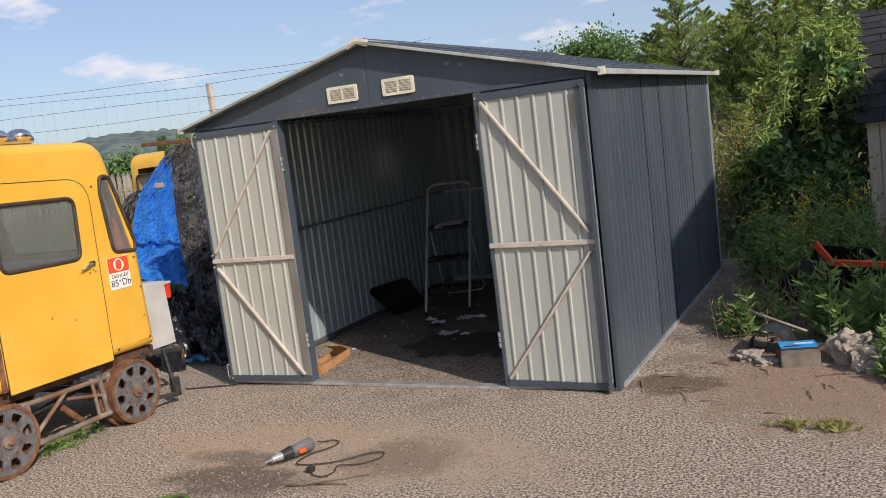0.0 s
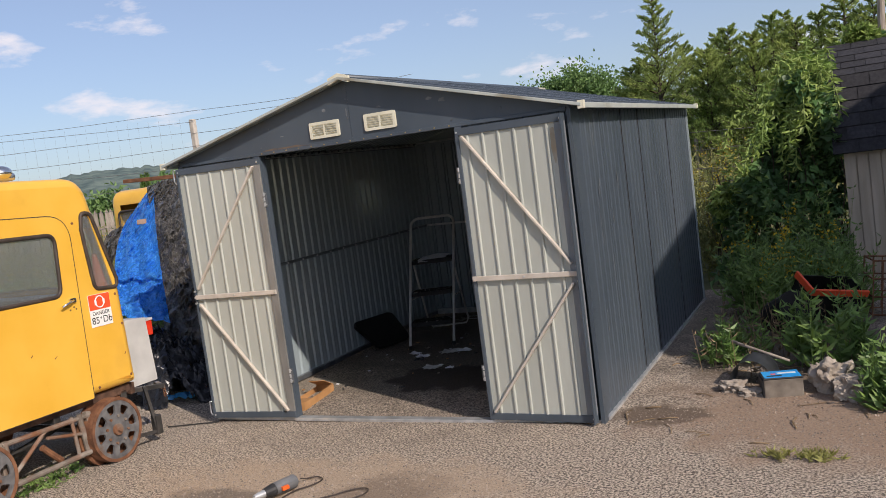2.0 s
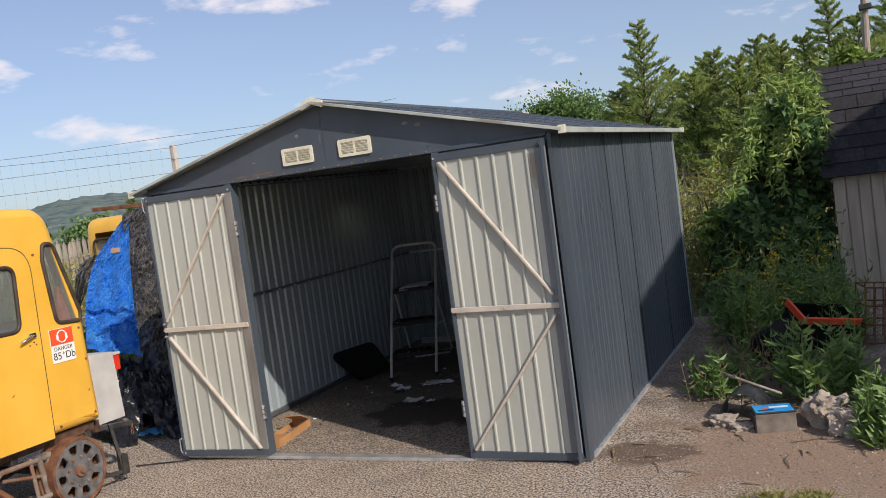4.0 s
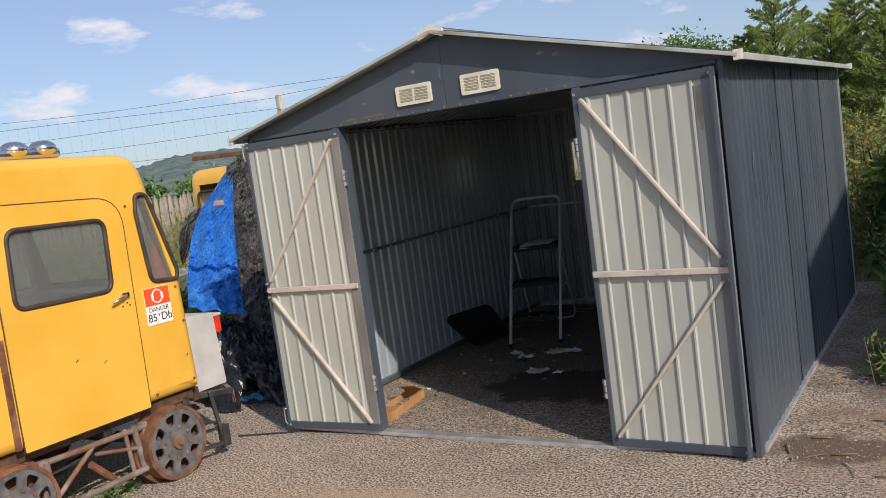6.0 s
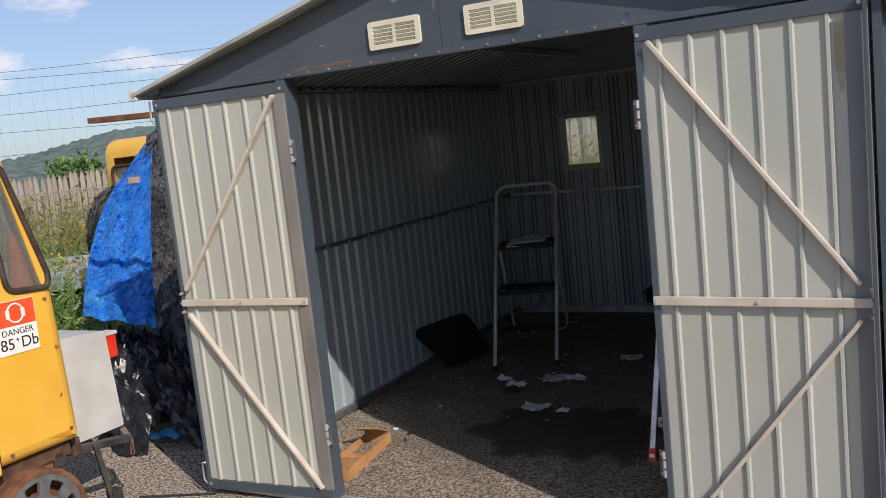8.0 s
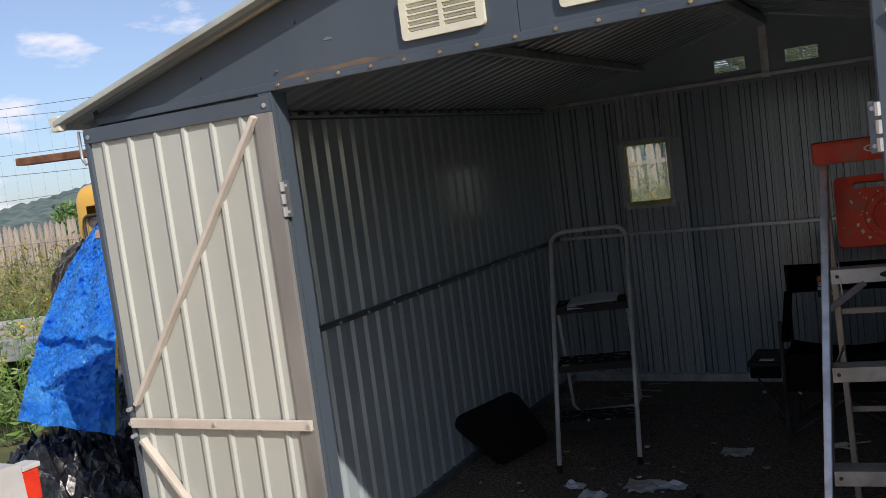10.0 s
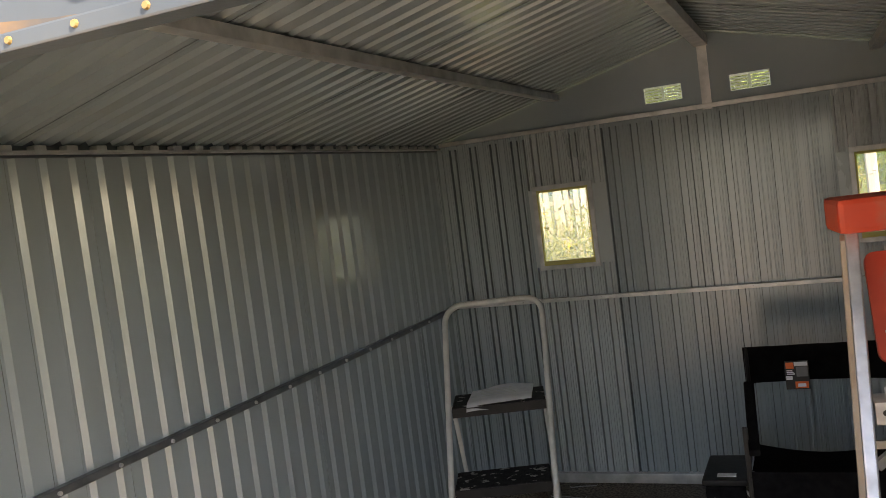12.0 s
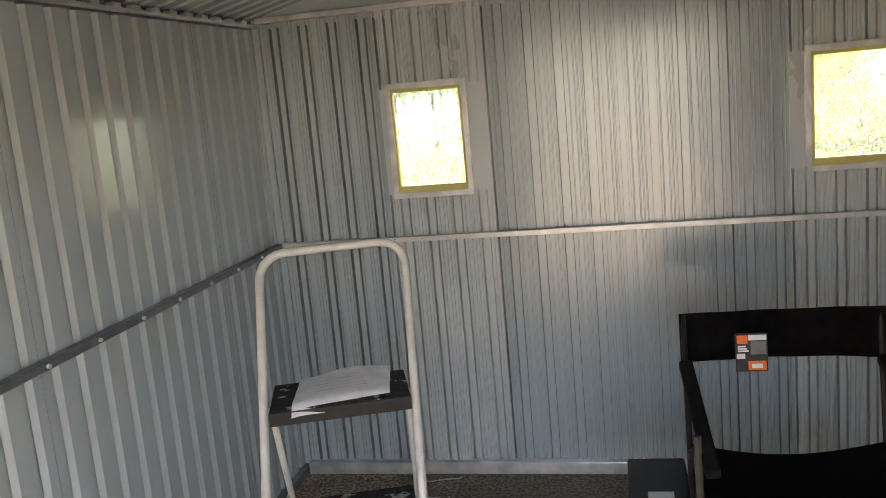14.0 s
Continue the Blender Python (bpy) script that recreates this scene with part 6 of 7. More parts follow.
def vine_top(x):
    return np.interp(x, [2.0, 2.35, 2.55, 2.75, 3.05, 3.4, 3.8, 4.6, 5.5], [0.85, 0.95, 1.22, 1.75, 2.15, 2.33, 2.42, 2.55, 2.5])


def vine_thicket():
    th = thing("vine_thicket", "dense tangle of leafy vines climbing over shrubs and a shed", "vines")
    # a hollow, uneven body of leaves
    n = 13500
    x = RNG.uniform(2.22, 5.4, n)
    top = vine_top(x) + 0.10 * np.sin(x * 9) + RNG.normal(0, 0.05, n)
    low = np.interp(x, [2.2, 3.40, 3.45, 3.75, 5.5], [0.15, 0.15, 1.6, 2.1, 2.2])
    f = RNG.random(n) ** 0.8
    z = low + (top - low) * f
    front = 4.15 + 0.55 * (z / 2.4) ** 1.5 + 0.22 * np.sin(x * 5.1 + z * 3.7) + 0.14 * np.sin(x * 13 + z * 7)
    y = front + RNG.exponential(0.14, n)
    y = np.where(x > 3.42, np.maximum(y, 5.45), y)
    keep = (z > 0.75) | (RNG.random(n) < 0.22)
    p = np.stack([x, y, z], 1)[keep]
    k = len(p)
    ax = scatter_dirs(k, -0.55)
    ax[:, 1] -= 0.45
    sd = RNG.normal(size=(k, 3)) * [1, 0.5, 0.35]
    ln = RNG.uniform(0.07, 0.135, k)
    # leaves near the top take the paler colour, painted as if sunlit
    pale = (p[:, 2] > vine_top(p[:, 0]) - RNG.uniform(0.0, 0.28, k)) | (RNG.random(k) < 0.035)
    for nm, msk, mt, lb in (("dark_foliage", ~pale, M_VINE, "dark green leaves"), ("pale_foliage", pale, M_VINEY, "yellow-green leaves, sunlight put into their colour")):
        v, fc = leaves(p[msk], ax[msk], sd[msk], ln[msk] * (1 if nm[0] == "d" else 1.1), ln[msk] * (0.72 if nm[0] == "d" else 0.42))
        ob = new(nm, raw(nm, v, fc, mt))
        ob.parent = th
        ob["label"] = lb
    # hanging and reaching shoots with narrow pale leaves
    vs = []
    bm = nb()
    for i in range(34):
        sx = RNG.uniform(2.72, 3.42)
        sz = float(vine_top(sx)) - RNG.uniform(-0.05, 0.45)
        sy = 4.2 + 0.5 * (sz / 2.4) ** 1.5 + RNG.uniform(-0.1, 0.1)
        if sx > 3.5:
            sy = max(sy, 4.5)
        d = Vector((RNG.uniform(-0.25, 0.15), RNG.uniform(-0.35, 0.0), RNG.uniform(0.1, 0.6)))
        pts = [Vector((sx, sy, sz))]
        for j in range(14):
            d = d + Vector((RNG.uniform(-0.06, 0.06), RNG.uniform(-0.05, 0.03), -0.12))
            pts.append(pts[-1] + d.normalized() * 0.055)
        sweep(bm, pts, 0.004, 4)
        q = np.array([list(c) for c in pts for _ in range(3)]) + RNG.normal(0, 0.01, (45, 3))
        a = RNG.normal(size=(45, 3)) * [1, 0.7, 0.35] + [0, -0.2, -0.55]
        vs.append(leaves(q, a, RNG.normal(size=(45, 3)), RNG.uniform(0.06, 0.10, 45), RNG.uniform(0.02, 0.032, 45), 0.15, 0.35))
    part("shoot", bm, M_VINEY, th, "thin green shoots")
    v, fc = joined(*vs)
    ob = new("shoot_leaves", raw("shoot_leaves", v, fc, M_VINEY))
    ob.parent = th
    # stems below
    bm = nb()
    for i in range(90):
        sx = RNG.uniform(2.2, 3.42)
        sy = RNG.uniform(4.3, 5.1)
        h = RNG.uniform(0.6, 1.4)
        pts = [Vector((sx + 0.05 * math.sin(j + i), sy + 0.04 * math.cos(j * 1.7 + i), 0.05 + h * j / 6)) for j in range(7)]
        sweep(bm, pts, RNG.uniform(0.003, 0.008), 4)
    part("stem", bm, M_BARK, th, "brown woody stems")


vine_thicket()


def crown_tree(name, x, y, h, r, leaf, count, base=0.25, label="", conical=False, seed=0, mt=None, group=""):
    rg = np.random.default_rng(seed)
    t = thing(name, label, "tree", group, m=AT((x, y, ground_z(x, y))))
    bm = nb()
    sweep(bm, [Vector((0.04 * math.sin(j), 0.04 * math.cos(j * 1.3), h * 0.92 * j / 7)) for j in range(8)], lambda s: 0.02 * h * (1 - s) + 0.012, 7)
    pts, axs = [], []
    nbr = 90 if conical else 34
    for i in range(nbr):
        s = i / nbr
        z0 = h * (base + (1 - base) * s) if conical else h * (base + 0.55 * (1 - base) * rg.random())
        a = i * 2.39996 + rg.uniform(-0.3, 0.3)
        if conical:
            L = r * (1 - s) ** 0.75 * rg.uniform(0.65, 1.15) + 0.12
            d = Vector((math.cos(a), math.sin(a), rg.uniform(0.15, 0.75)))
        else:
            L = r * rg.uniform(0.6, 1.1)
            d = Vector((math.cos(a), math.sin(a), rg.uniform(0.2, 1.3)))
        d.normalize()
        P0 = Vector((0, 0, z0))
        line = [P0 + d * L * q + Vector((0, 0, (0.10 if conical else -0.10) * L * q * q)) for q in (0, 0.33, 0.66, 1.0)]
        sweep(bm, line, lambda s: 0.008 * h * (1 - s) * 0.5 + 0.006, 5)
        m = max(4, int(count / nbr * (L / r + 0.25)))
        q = rg.uniform(0.15, 1.05, m)
        pos = np.array([list(P0 + d * L * f + Vector((0, 0, (0.10 if conical else -0.10) * L * f * f))) for f in q])
        spread = (0.055 + 0.11 * (1 - q[:, None])) * L if conical else 0.24 * L * (0.4 + 0.6 * rg.random((m, 1)))
        pos = pos + rg.normal(size=(m, 3)) * spread * ([1, 1, 0.45] if conical else [1, 1, 0.8])
        pts.append(pos)
        ax = np.array(list(d)) * (1.1 if conical else 0.3) + rg.normal(size=(m, 3)) * 0.55 + [0, 0, 0.5 if conical else 0.1]
        axs.append(ax)
    part("trunk", bm, M_BARK, t)
    p, ax = np.concatenate(pts), np.concatenate(axs)
    k = len(p)
    v, f = leaves(p, ax, rg.normal(size=(k, 3)), rg.uniform(0.7, 1.4, k) * leaf, rg.uniform(0.7, 1.2, k) * leaf * (0.32 if conical else 0.7), 0.2, 0.15)
    ob = new("crown", raw("crown", v, f, mt or M_CEDAR))
    ob.parent = t
    return t


def eye_dir(az, dist):
    return 3.55 + dist * math.sin(radians(az)), -4.78 + dist * math.cos(radians(az))


# evergreens behind the yard
for i, (az, dist, h, r) in enumerate(((-12.6, 27, 3.9, 1.4), (-10.9, 26, 5.6, 1.5), (-9.3, 29, 4.5, 1.5), (-8.0, 25, 3.9, 1.4), (-6.6, 27, 4.6, 1.5), (-5.3, 24, 4.0, 1.4), (-4.1, 26, 4.6, 1.5), (-2.8, 25, 4.2, 1.5), (-1.5, 28, 4.7, 1.5), (-0.1, 27, 5.6, 1.2),
                                      (1.4, 25, 4.6, 1.5), (3.0, 26, 5.0, 1.5), (-7.3, 31, 4.9, 1.4), (-3.4, 31, 5.2, 1.4), (-11.8, 31, 4.5, 1.5))):
    x, y = eye_dir(az, dist)
    crown_tree("cedar_tree", x, y, h * 1.02, r, 0.105, 15000, 0.04, "olive-green cedar with feathery upright sprays", True, 40 + i, M_CEDAR, "cedars behind the yard")
for i, (az, dist, h, r) in enumerate(((-16.4, 40, 6.3, 2.2), (-14.4, 42, 5.2, 1.9))):
    x, y = eye_dir(az, dist)
    crown_tree("leafy_tree", x, y, h, r, 0.15, 26000, 0.30, "round-headed green leafy tree beyond the field", False, 80 + i, M_LEAFTREE)
for i, (az, dist, h, r) in enumerate(((-44.3, 60, 3.4, 1.6), (-41.8, 55, 4.7, 2.2), (-40.2, 62, 5.6, 2.4), (-38.6, 58, 5.0, 2.2), (-46.5, 70, 4.2, 2.0), (-50, 62, 3.2, 1.8))):
    x, y = eye_dir(az, dist)
    crown_tree("leafy_tree", x, y, h, r, 0.42, 2600, 0.10, "distant green tree in front of the hills", False, 90 + i, M_LEAFTREE, "trees before the hills")
x, y = eye_dir(-43.9, 48)
crown_tree("cypress_tree", x, y, 3.6, 0.5, 0.2, 2600, 0.02, "narrow bright green cypress beyond the fence", True, 99, M_WEED)


def weeds(name, area, n, h0, h1, mt, label, leaf=0.08, wl=0.18, per=12, seed=0, flowers=0, stem=0.003, kind="stuff"):
    """Leafy upright stalks over an area: a function that gives n points."""
    rg = np.random.default_rng(seed)
    pos = area(rg, n)
    vs, st, fl = [], [], []
    for i in range(n):
        h = rg.uniform(h0, h1)
        lean = rg.normal(0, 0.14, 2)
        x, y = pos[i]
        z = ground_z(x, y)
        t = rg.uniform(0.12, 1.0, per)
        p = np.stack([x + lean[0] * h * t * t, y + lean[1] * h * t * t, z + h * t], 1)
        a = rg.uniform(0, math.tau, per)
        ax = np.stack([np.cos(a), np.sin(a), rg.uniform(-0.25, 0.7, per)], 1)
        sd = np.stack([-np.sin(a), np.cos(a), rg.normal(0, 0.2, per)], 1)
        ln = leaf * rg.uniform(0.6, 1.3, per) * (1.15 - 0.6 * t)
        vs.append(leaves(p, ax, sd, ln, ln * wl * rg.uniform(0.8, 1.3), 0.2, 0.3))
        q = np.array([[x, y, z], [x + lean[0] * h, y + lean[1] * h, z + h]])
        w = np.array([stem, 0, 0]) if rg.random() < 0.5 else np.array([stem * 0.7, stem * 0.7, 0])
        st.append((np.array([q[0] - w, q[0] + w, q[1] + w * 0.4, q[1] - w * 0.4]), np.array([[0, 1, 2], [0, 2, 3]])))
        if flowers and rg.random() < flowers:
            m = 16
            c = q[1] + rg.normal(size=(m, 3)) * [0.035, 0.035, 0.05]
            fl.append(leaves(c, rg.normal(size=(m, 3)), rg.normal(size=(m, 3)), rg.uniform(0.02, 0.04, m), 0.02, 0.2, 0.1))
    ob = tagged(new(name, raw(name, *joined(*vs, *st), mt)), label, "weeds", kind=kind)
    if fl:
        f = new("flower_heads", raw("flower_heads", *joined(*fl), M_GOLD))
        f.parent = ob
        f["label"] = "yellow flower heads"
    return ob


def strip(x0, y0, x1, y1):
    return lambda rg, n: np.stack([rg.uniform(x0, x1, n), rg.uniform(y0, y1, n)], 1)


def around(cx, cy, rx, ry):
    def f(rg, n):
        a, r = rg.uniform(0, math.tau, n), np.sqrt(rg.random(n))
        return np.stack([cx + rx * r * np.cos(a), cy + ry * r * np.sin(a)], 1)
    return f


weeds("weed_bank", strip(2.45, 2.8, 3.5, 4.3), 170, 0.18, 0.6, M_WEED, "tangled green weeds beside the shed", 0.12, 0.24, 14, 1, 0.05)
weeds("weed_bank", strip(2.5, 3.4, 3.45, 4.6), 70, 0.4, 1.0, M_WEED, "tall weeds and goldenrod below the vines", 0.12, 0.2, 20, 2, 0.16)
weeds("weed_clump", around(3.76, 0.48, 0.20, 0.30), 60, 0.10, 0.34, M_WEED, "bright green leafy weeds by the rubble", 0.10, 0.30, 14, 3)
weeds("weed_clump", around(3.3, 1.95, 0.4, 0.25), 5, 0.15, 0.4, M_WEED, "scattered leafy weeds round the crate", 0.12, 0.24, 12, 14)
weeds("weed_clump", around(3.05, 1.55, 0.45, 0.40), 24, 0.12, 0.32, M_WEED, "leafy weeds growing between the rubble and the thicket", 0.11, 0.20, 12, 16)
weeds("weed_clump", around(3.15, 2.75, 0.55, 0.45), 60, 0.30, 0.72, M_WEED, "tall goldenrod and weeds in front of the vines", 0.11, 0.18, 18, 17, 0.14)
weeds("weed_clump", around(3.36, 1.12, 0.24, 0.25), 30, 0.25, 0.55, M_WEED, "tall leafy weeds behind the battery", 0.13, 0.26, 14, 4)
weeds("weed_clump", around(3.66, 0.30, 0.12, 0.14), 36, 0.08, 0.2, M_WEED, "bright green leafy weeds in front of the rubble", 0.09, 0.28, 12, 15)
weeds("weed_clump", around(2.64, 1.35, 0.14, 0.3), 30, 0.10, 0.32, M_WEED, "low leafy weeds by the shed wall", 0.11, 0.28, 10, 5)
weeds("weed_clump", around(3.25, -0.55, 0.20, 0.06), 30, 0.012, 0.035, M_YWEED, "low tuft of weeds in the asphalt", 0.05, 0.16, 8, 6)
weeds("weed_clump", around(-1.0, -1.33, 0.16, 0.30), 60, 0.02, 0.06, M_WEED, "low grass under the rail car", 0.05, 0.2, 8, 7)
weeds("dry_stalks", strip(2.5, 0.9, 3.5, 2.4), 60, 0.1, 0.4, M_DRY, "dry brown stalks among the weeds", 0.08, 0.12, 4, 8)
weeds("field_growth", strip(-9.0, 4.6, 2.3, 7.2), 2300, 0.5, 1.25, M_FIELD, "overgrown field of goldenrod and grasses", 0.12, 0.14, 12, 9, 0.10)
weeds("field_growth", strip(-26, 7.2, 6, 22), 3200, 0.7, 1.45, M_FIELD, "overgrown field of goldenrod and grasses", 0.22, 0.16, 9, 10, 0.22, 0.006)
weeds("field_growth", strip(-9.5, 1.2, -4.2, 4.6), 700, 0.25, 0.85, M_WEED, "rough green growth along the yard's edge", 0.12, 0.2, 12, 12, 0.05)
weeds("field_growth", strip(-30, 0.5, -9.5, 7.2), 1500, 0.5, 1.2, M_FIELD, "overgrown field of goldenrod and grasses", 0.2, 0.16, 9, 13, 0.15, 0.006)


# ---- fences ----
def wire_fence():
    line = [(-15.0, 1.2), (-10.2, 3.6), (-5.6, 5.9), (-2.0, 6.5), (1.6, 6.6), (4.5, 6.9)]
    fe = thing("wire_fence", "tall sagging wire mesh fence with weathered posts", "fence")
    for i, (x, y) in enumerate(line):
        z = ground_z(x, y)
        part("post", boxed(x - 0.04, y - 0.04, z, x + 0.04, y + 0.04, z + (2.86 if i == 2 else 2.5 if i < 3 else 1.72), 0.012), M_POST, fe, "weathered square wooden post")
    hs = [0.2, 0.4, 0.6, 0.8, 1.0, 1.2, 1.4, 1.62, 1.88, 2.16, 2.43, 2.66, 2.84, 2.97]
    for (xa, ya), (xb, yb) in zip(line, line[1:]):
        for k, h in enumerate(hs if xa < -5.5 else hs[:8]):
            pts = []
            for j in range(9):
                t = j / 8
                sag = 0.10 * math.sin(math.pi * t) * (0.4 + 0.12 * (k % 3))
                pts.append(Vector((xa + (xb - xa) * t, ya + (yb - ya) * t - 0.06, h + 0.06 + (0.16 * (-5.6 - xa - (xb - xa) * t) / 9.4 if xa < -5.7 and h > 1.5 else 0.0) - sag * (0.4 if h > 1.5 else 1.0) + 0.02 * math.sin(k * 2.1 + t * 5))))
            part("wire_strand", sweep(nb(), pts, 0.0032 if h > 1.5 else 0.0028, 4), M_WIRE, fe)
    bm = nb()
    for (xa, ya), (xb, yb) in zip(line, line[1:]):
        L = math.dist((xa, ya), (xb, yb))
        n = int(L / 0.16)
        for j in range(n):
            t = j / n
            x, y = xa + (xb - xa) * t, ya + (yb - ya) * t - 0.06
            top = 2.95 + 0.16 * (-5.6 - x) / 9.4 if xa < -5.7 else 1.66
            sweep(bm, [Vector((x, y, 0.1)), Vector((x + 0.01, y, 0.9)), Vector((x, y, 1.66)), Vector((x + 0.01, y, top))], 0.0009, 3)
    part("mesh_wires", bm, M_WIRE, fe)


wire_fence()


def picket_fence():
    fe = thing("picket_fence", "weathered grey wooden picket fence beyond the field", "fence")
    a, b = Vector((-27, 7.2, 0)), Vector((3.2, 21.0, 0))
    d = (b - a).normalized()
    n = 230
    bm = nb()
    plate(bm, [[(-0.055, 0), (0.055, 0), (0.055, 1.62), (0.0, 1.74), (-0.055, 1.62)]], 0.02, Matrix(((d.x, -d.y, 0, 0), (d.y, d.x, 0, 0), (0, 0, 1, 0), (0, 0, 0, 1))) @ XZ)
    me = mesh_of(bm, "picket", M_OLDWOOD)
    rg = random.Random(6)
    for i in range(n):
        p = a.lerp(b, i / (n - 1))
        ob = new("picket", me)
        ob.parent = fe
        ob.location = (p.x, p.y, ground_z(p.x, p.y) + rg.uniform(-0.03, 0.08))
        ob.rotation_euler = (0, radians(rg.uniform(-2, 2)), 0)
    for z in (0.5, 1.35):
        part("fence_rail", beam(nb(), a + Vector((0, 0.04, z)), b + Vector((0, 0.04, z + 0.06)), 0.04, 0.09), M_OLDWOOD, fe)


picket_fence()
x, y = eye_dir(1.35, 24)
pole = thing("utility_pole", "weathered wooden utility pole behind the trees", "pole")
part("shaft", rod(nb(), (x, y, 0), (x + 0.35, y, 7.5), 0.10, 10, 0.07), M_OLDWOOD, pole)
part("bracket", boxed(x + 0.10, y - 0.16, 4.72, x + 0.38, y + 0.10, 4.85, 0.02), M_DARKSTEEL, pole)


# ---- trailer and timber in the field ----
def flat_trailer():
    t = thing("flat_trailer", "low flatbed trailer with a weathered plank deck", "trailer", m=AT((-8.0, 3.1, 0)) @ pose(0, 0, 0, 0, 0, 30))
    for i in range(11):
        part("plank", boxed(-2.1, -0.95 + i * 0.173, 0.53, 2.1, -0.95 + i * 0.173 + 0.165, 0.565, 0.004), M_OLDWOOD, t)
    for y in (-0.98, 0.96):
        part("side_rail", boxed(-2.15, y - 0.03, 0.40, 2.15, y + 0.03, 0.60, 0.006), M_ALU, t, "pale metal side rail")
    for x in (-2.16, 2.16):
        part("end_rail", boxed(x - 0.03, -0.98, 0.40, x + 0.03, 0.98, 0.60, 0.006), M_ALU, t)
    for y in (-1.08, 1.06):
        for x in (-0.4, 0.4):
            part("tyre", rod(nb(), (x, y - 0.08, 0.29), (x, y + 0.08, 0.29), 0.29, 22), M_RUBBER, t)


flat_trailer()


# ---- rubble by the weeds ----
def battery():
    b = thing("car_battery", "old car battery with a blue label lying among rubble", "battery", m=AT((3.09, 0.55, 0.0)) @ pose(0, 0, 0, 0, 0, 14) @ Matrix.Diagonal((0.95, 0.95, 0.78, 1)))
    part("case", boxed(-0.115, -0.085, 0, 0.115, 0.085, 0.145, 0.006), M_CASE, b, "dusty brown case")
    part("case_end", boxed(-0.122, -0.08, 0.0, -0.1155, 0.08, 0.14, 0.002), M_INK, b)
    part("lid", boxed(-0.118, -0.088, 0.145, 0.118, 0.088, 0.158, 0.005), M_INK, b)
    lb = part("label", boxed(-0.108, -0.08, 0.158, 0.108, 0.08, 0.161, 0.001), M_BATBLUE, b, "bright blue top label")
    part("label_mark", boxed(-0.02, 0.0, 0.1612, 0.09, 0.03, 0.1622), M_WHITE, lb)
    part("label_mark", boxed(-0.09, -0.055, 0.1612, 0.0, -0.03, 0.1622), M_INK, lb)
    part("label_mark", boxed(-0.06, -0.01, 0.1612, -0.03, 0.015, 0.1622), M_SIGNRED, lb)


battery()


def stone(name, x, y, rx, ry, rz, seed, mt, label, lift=0.0):
    bm = nb()
    bmesh.ops.create_icosphere(bm, subdivisions=4, radius=1)
    for v in bm.verts:
        c = v.co
        q = max(abs(c.x), abs(c.y), abs(c.z))
        c = c.lerp(c / q, 0.55)
        c *= 0.80 + 0.34 * noise.noise(c * 1.9 + Vector((seed, 0, 0))) + 0.13 * noise.noise(c * 5 + Vector((0, seed, 0))) + 0.06 * noise.noise(c * 12 + Vector((0, 0, seed)))
        v.co = Vector((c.x * rx, c.y * ry, max(-0.75, c.z) * rz))
    lone(name, bm, mt, label, "rubble", "rubble by the weeds", m=AT((x, y, rz * 0.72 + lift)) @ pose(0, 0, 0, 0, 0, seed * 40))


stone("concrete_lump", 3.36, 0.62, 0.12, 0.11, 0.115, 1, M_CONC, "broken lump of pale concrete")
stone("concrete_lump", 3.46, 0.44, 0.10, 0.09, 0.085, 2, M_CONC, "broken lump of pale concrete")
stone("concrete_lump", 3.80, 0.75, 0.16, 0.14, 0.12, 3, M_CONC, "broken lump of pale concrete")
stone("concrete_lump", 2.80, 0.62, 0.09, 0.08, 0.045, 4, M_CONC, "broken lump of pale concrete")
stone("concrete_lump", 2.92, 0.52, 0.07, 0.06, 0.03, 5, M_CONC, "broken lump of pale concrete")
bm = nb()
n = 16
for t in (0.0,):
    rows = []
    for j in range(2):
        rows.append([bm.verts.new((2.90 + 0.13 * math.cos(math.pi * i / n) + 0.02 * j, 0.70 + 0.24 * j, 0.02 + 0.15 * math.sin(math.pi * i / n))) for i in range(n + 1)])
    for i in range(n):
        bm.faces.new((rows[0][i], rows[0][i + 1], rows[1][i + 1], rows[1][i]))
bmesh.ops.solidify(bm, geom=bm.faces[:], thickness=0.012)
lone("arched_cover", bm, M_DGALV, "bent grey metal cover standing in the rubble", "cover")
bm = nb()
box(bm, -0.26, -0.13, 0, 0.26, -0.118, 0.30, 0.004)
box(bm, -0.26, 0.118, 0, 0.26, 0.13, 0.30, 0.004)
box(bm, -0.26, -0.118, 0, -0.248, 0.118, 0.30, 0.004)
box(bm, 0.248, -0.118, 0, 0.26, 0.118, 0.30, 0.004)
cr = thing("red_crate", "red and black plastic crate lying on its side", "crate", m=AT((3.22, 2.55, 0.10)) @ pose(0, 0, 0, 30, 10, 38) @ Matrix.Diagonal((0.9, 0.9, 0.9, 1)))
part("crate_sides", bm, M_BLACKPLAST, cr)
part("crate_rim", boxed(-0.275, -0.145, 0.27, 0.275, -0.12, 0.33, 0.006), M_SIGNRED, cr, "red rim")
part("crate_rim", boxed(-0.275, -0.12, 0.27, -0.25, 0.145, 0.33, 0.006), M_SIGNRED, cr)
part("crate_base", boxed(-0.25, -0.12, 0.0, 0.25, 0.12, 0.012), M_BLACKPLAST, cr)
bk = nb()
rod(bk, (0, 0, 0), (0, 0, 0.30), 0.12, 18, 0.145)
lone("black_bucket", bk, M_BLACKPLAST, "black plastic bucket tipped over in the weeds", "bucket", m=AT((2.92, 2.25, 0.13)) @ pose(0, 0, 0, 70, 0, 40))


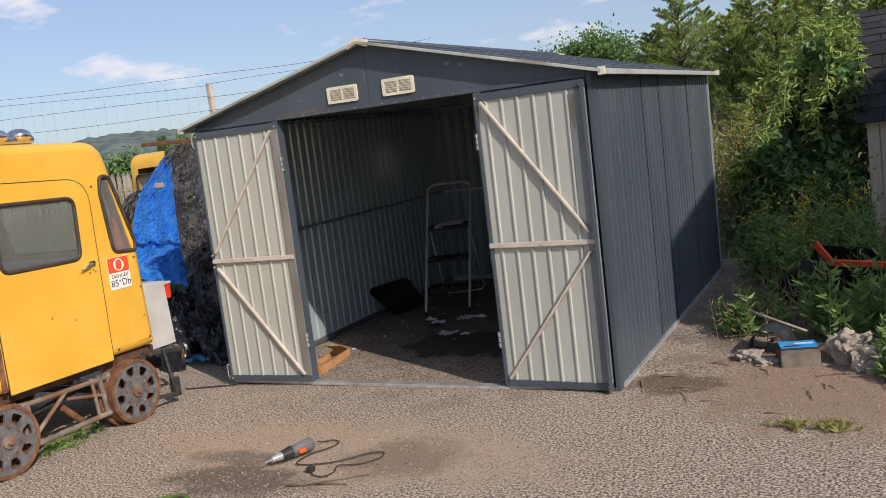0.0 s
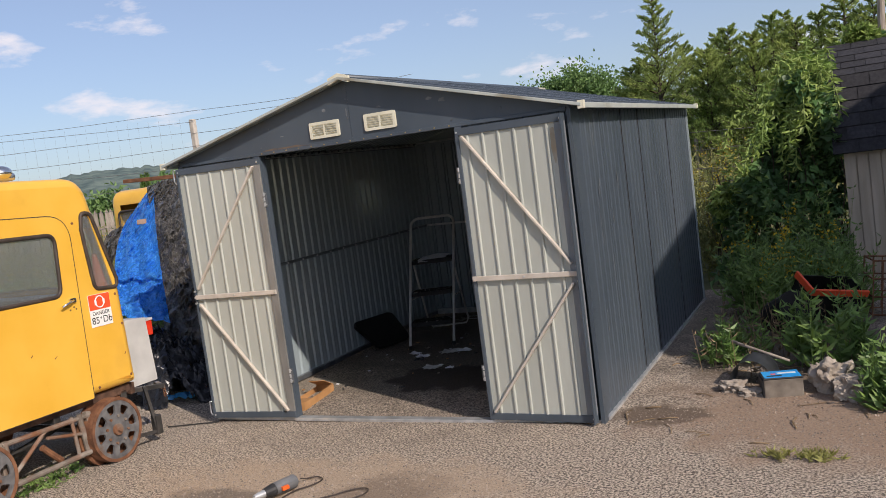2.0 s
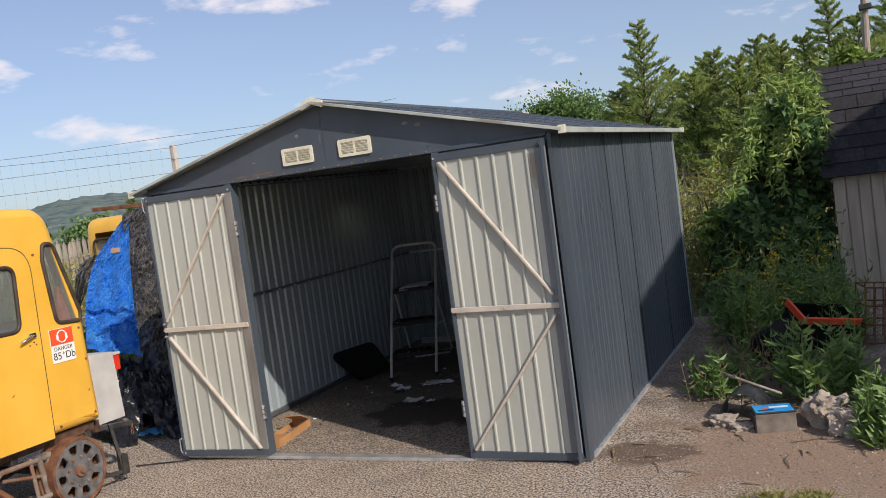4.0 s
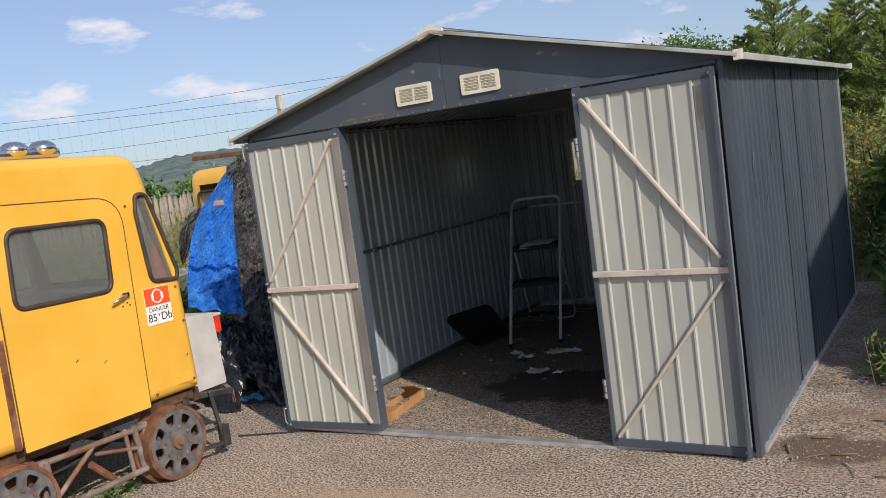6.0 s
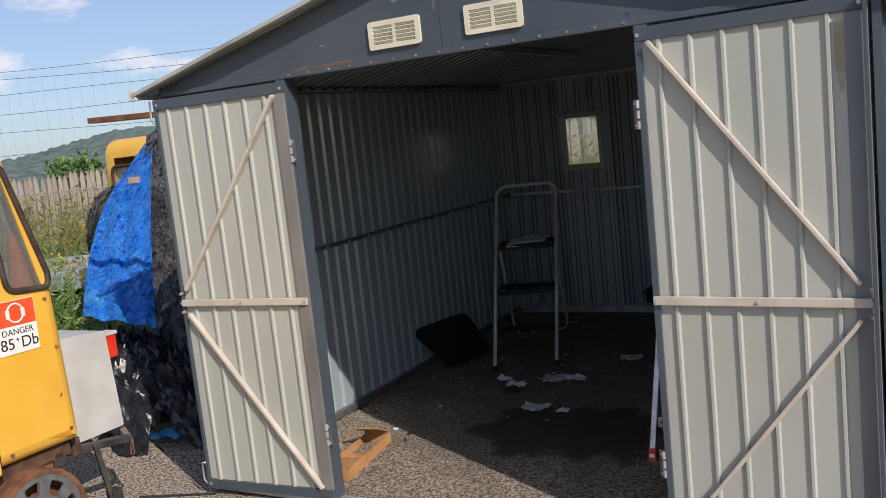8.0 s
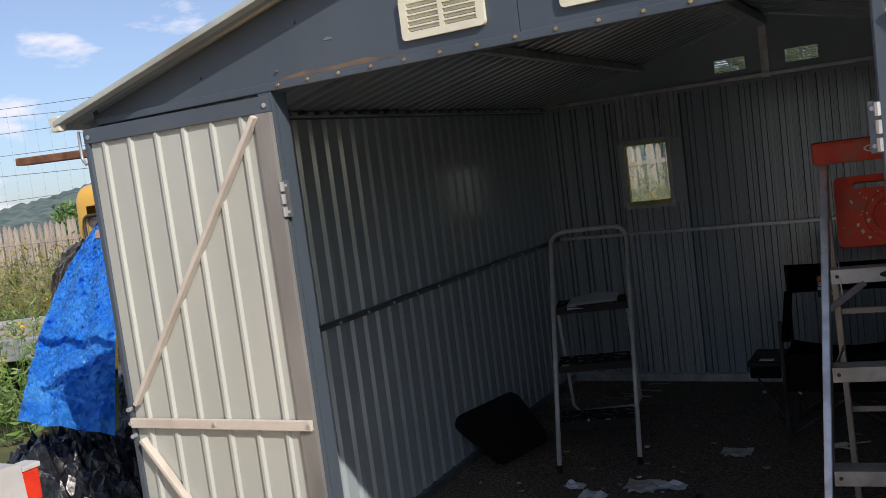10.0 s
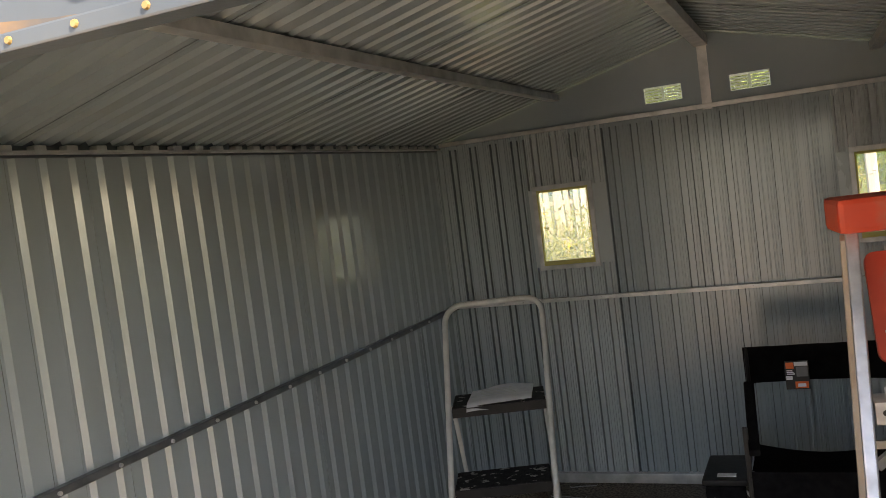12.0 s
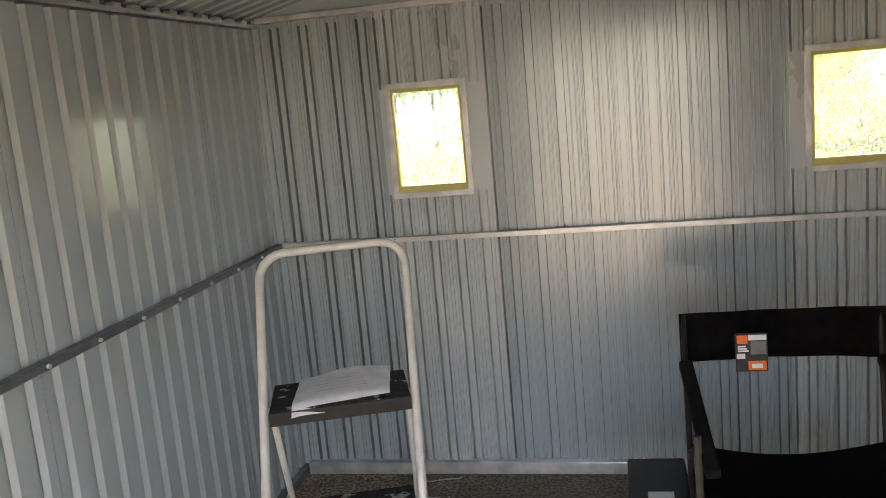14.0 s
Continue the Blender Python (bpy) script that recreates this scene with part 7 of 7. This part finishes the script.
def wire_rack():
    w = thing("wire_rack", "rusty wire crate standing in the weeds", "rack", m=AT((3.72, 2.75, 0.02)) @ pose(0, 0, 0, 0, 6, 12))
    for z in (0.02, 0.16, 0.30, 0.44):
        part("wire", sweep(nb(), [(-0.16, -0.16, z), (0.24, -0.16, z), (0.24, 0.16, z), (-0.16, 0.16, z)], 0.007, 6, True), M_RUST, w)
    for x in np.linspace(-0.16, 0.24, 7):
        for y in (-0.16, 0.16):
            part("wire", rod(nb(), (x, y, 0), (x, y, 0.44), 0.005, 6), M_RUST, w)


wire_rack()
lone("stick", sweep(nb(), [(2.76, 1.05, 0.22), (2.9, 0.95, 0.19), (3.12, 0.85, 0.13)], lambda t: 0.011 - 0.003 * t, 7), M_OLDWOOD, "pale broken stick resting on the rubble", "stick")
for i in range(26):
    rg = random.Random(200 + i)
    x, y, a = rg.uniform(2.25, 3.6), rg.uniform(-0.4, 1.6), rg.uniform(0, math.tau)
    L = rg.uniform(0.05, 0.2)
    lone("dead_twig", sweep(nb(), [(x, y, ground_z(x, y) + 0.004), (x + L * 0.5 * math.cos(a), y + L * 0.5 * math.sin(a), ground_z(x, y) + 0.010), (x + L * math.cos(a + 0.2), y + L * math.sin(a + 0.2), ground_z(x, y) + 0.004)], rg.uniform(0.002, 0.005), 5), M_DRY, "dead twig lying on the soil", "twig", "twigs on the soil")


# ---- loose gravel on the asphalt ----
def gravel():
    rg = np.random.default_rng(77)
    n = 60000
    x, y = rg.uniform(-1.2, 4.2, n), rg.uniform(-2.6, 1.2, n)
    inside = ((y > 0.0) & (x > 1.3) & (x < 2.2)) | ((y > 0.65) & (x < 2.2))
    s = rg.uniform(0.0015, 0.0026, n) / (1 - 0.72 * rg.random(n))
    z = np.array([TILT * min(max(v, 0.0), 4.2) for v in y])
    base = np.array([[1, 0, -0.3], [-0.5, 0.87, -0.3], [-0.5, -0.87, -0.3], [0, 0, 0.75]])
    a = rg.uniform(0, math.tau, n)
    c, sn = np.cos(a), np.sin(a)
    bx = base[None, :, 0] * c[:, None] - base[None, :, 1] * sn[:, None]
    by = base[None, :, 0] * sn[:, None] + base[None, :, 1] * c[:, None]
    k = rg.uniform(0.6, 1.4, (n, 1))
    v = np.stack([x[:, None] + bx * s[:, None] * k, y[:, None] + by * s[:, None] / k, z[:, None] + (base[None, :, 2] + 0.3) * s[:, None]], 2)[~inside]
    m = len(v)
    i = np.arange(m)[:, None] * 4
    f = np.concatenate([i + [0, 1, 3], i + [1, 2, 3], i + [2, 0, 3]], 1).reshape(-1, 3)
    tagged(new("gravel", raw("gravel", v.reshape(-1, 3), f, M_GRAVEL)), "fine loose gravel strewn over the worn asphalt", "gravel", kind="stuff")


M_GRAVEL = mat("loose_gravel", (0.13, 0.105, 0.085), (0.33, 0.275, 0.225), 30, 0.9, 0, 0.1, 60, rand=0.5)
gravel()
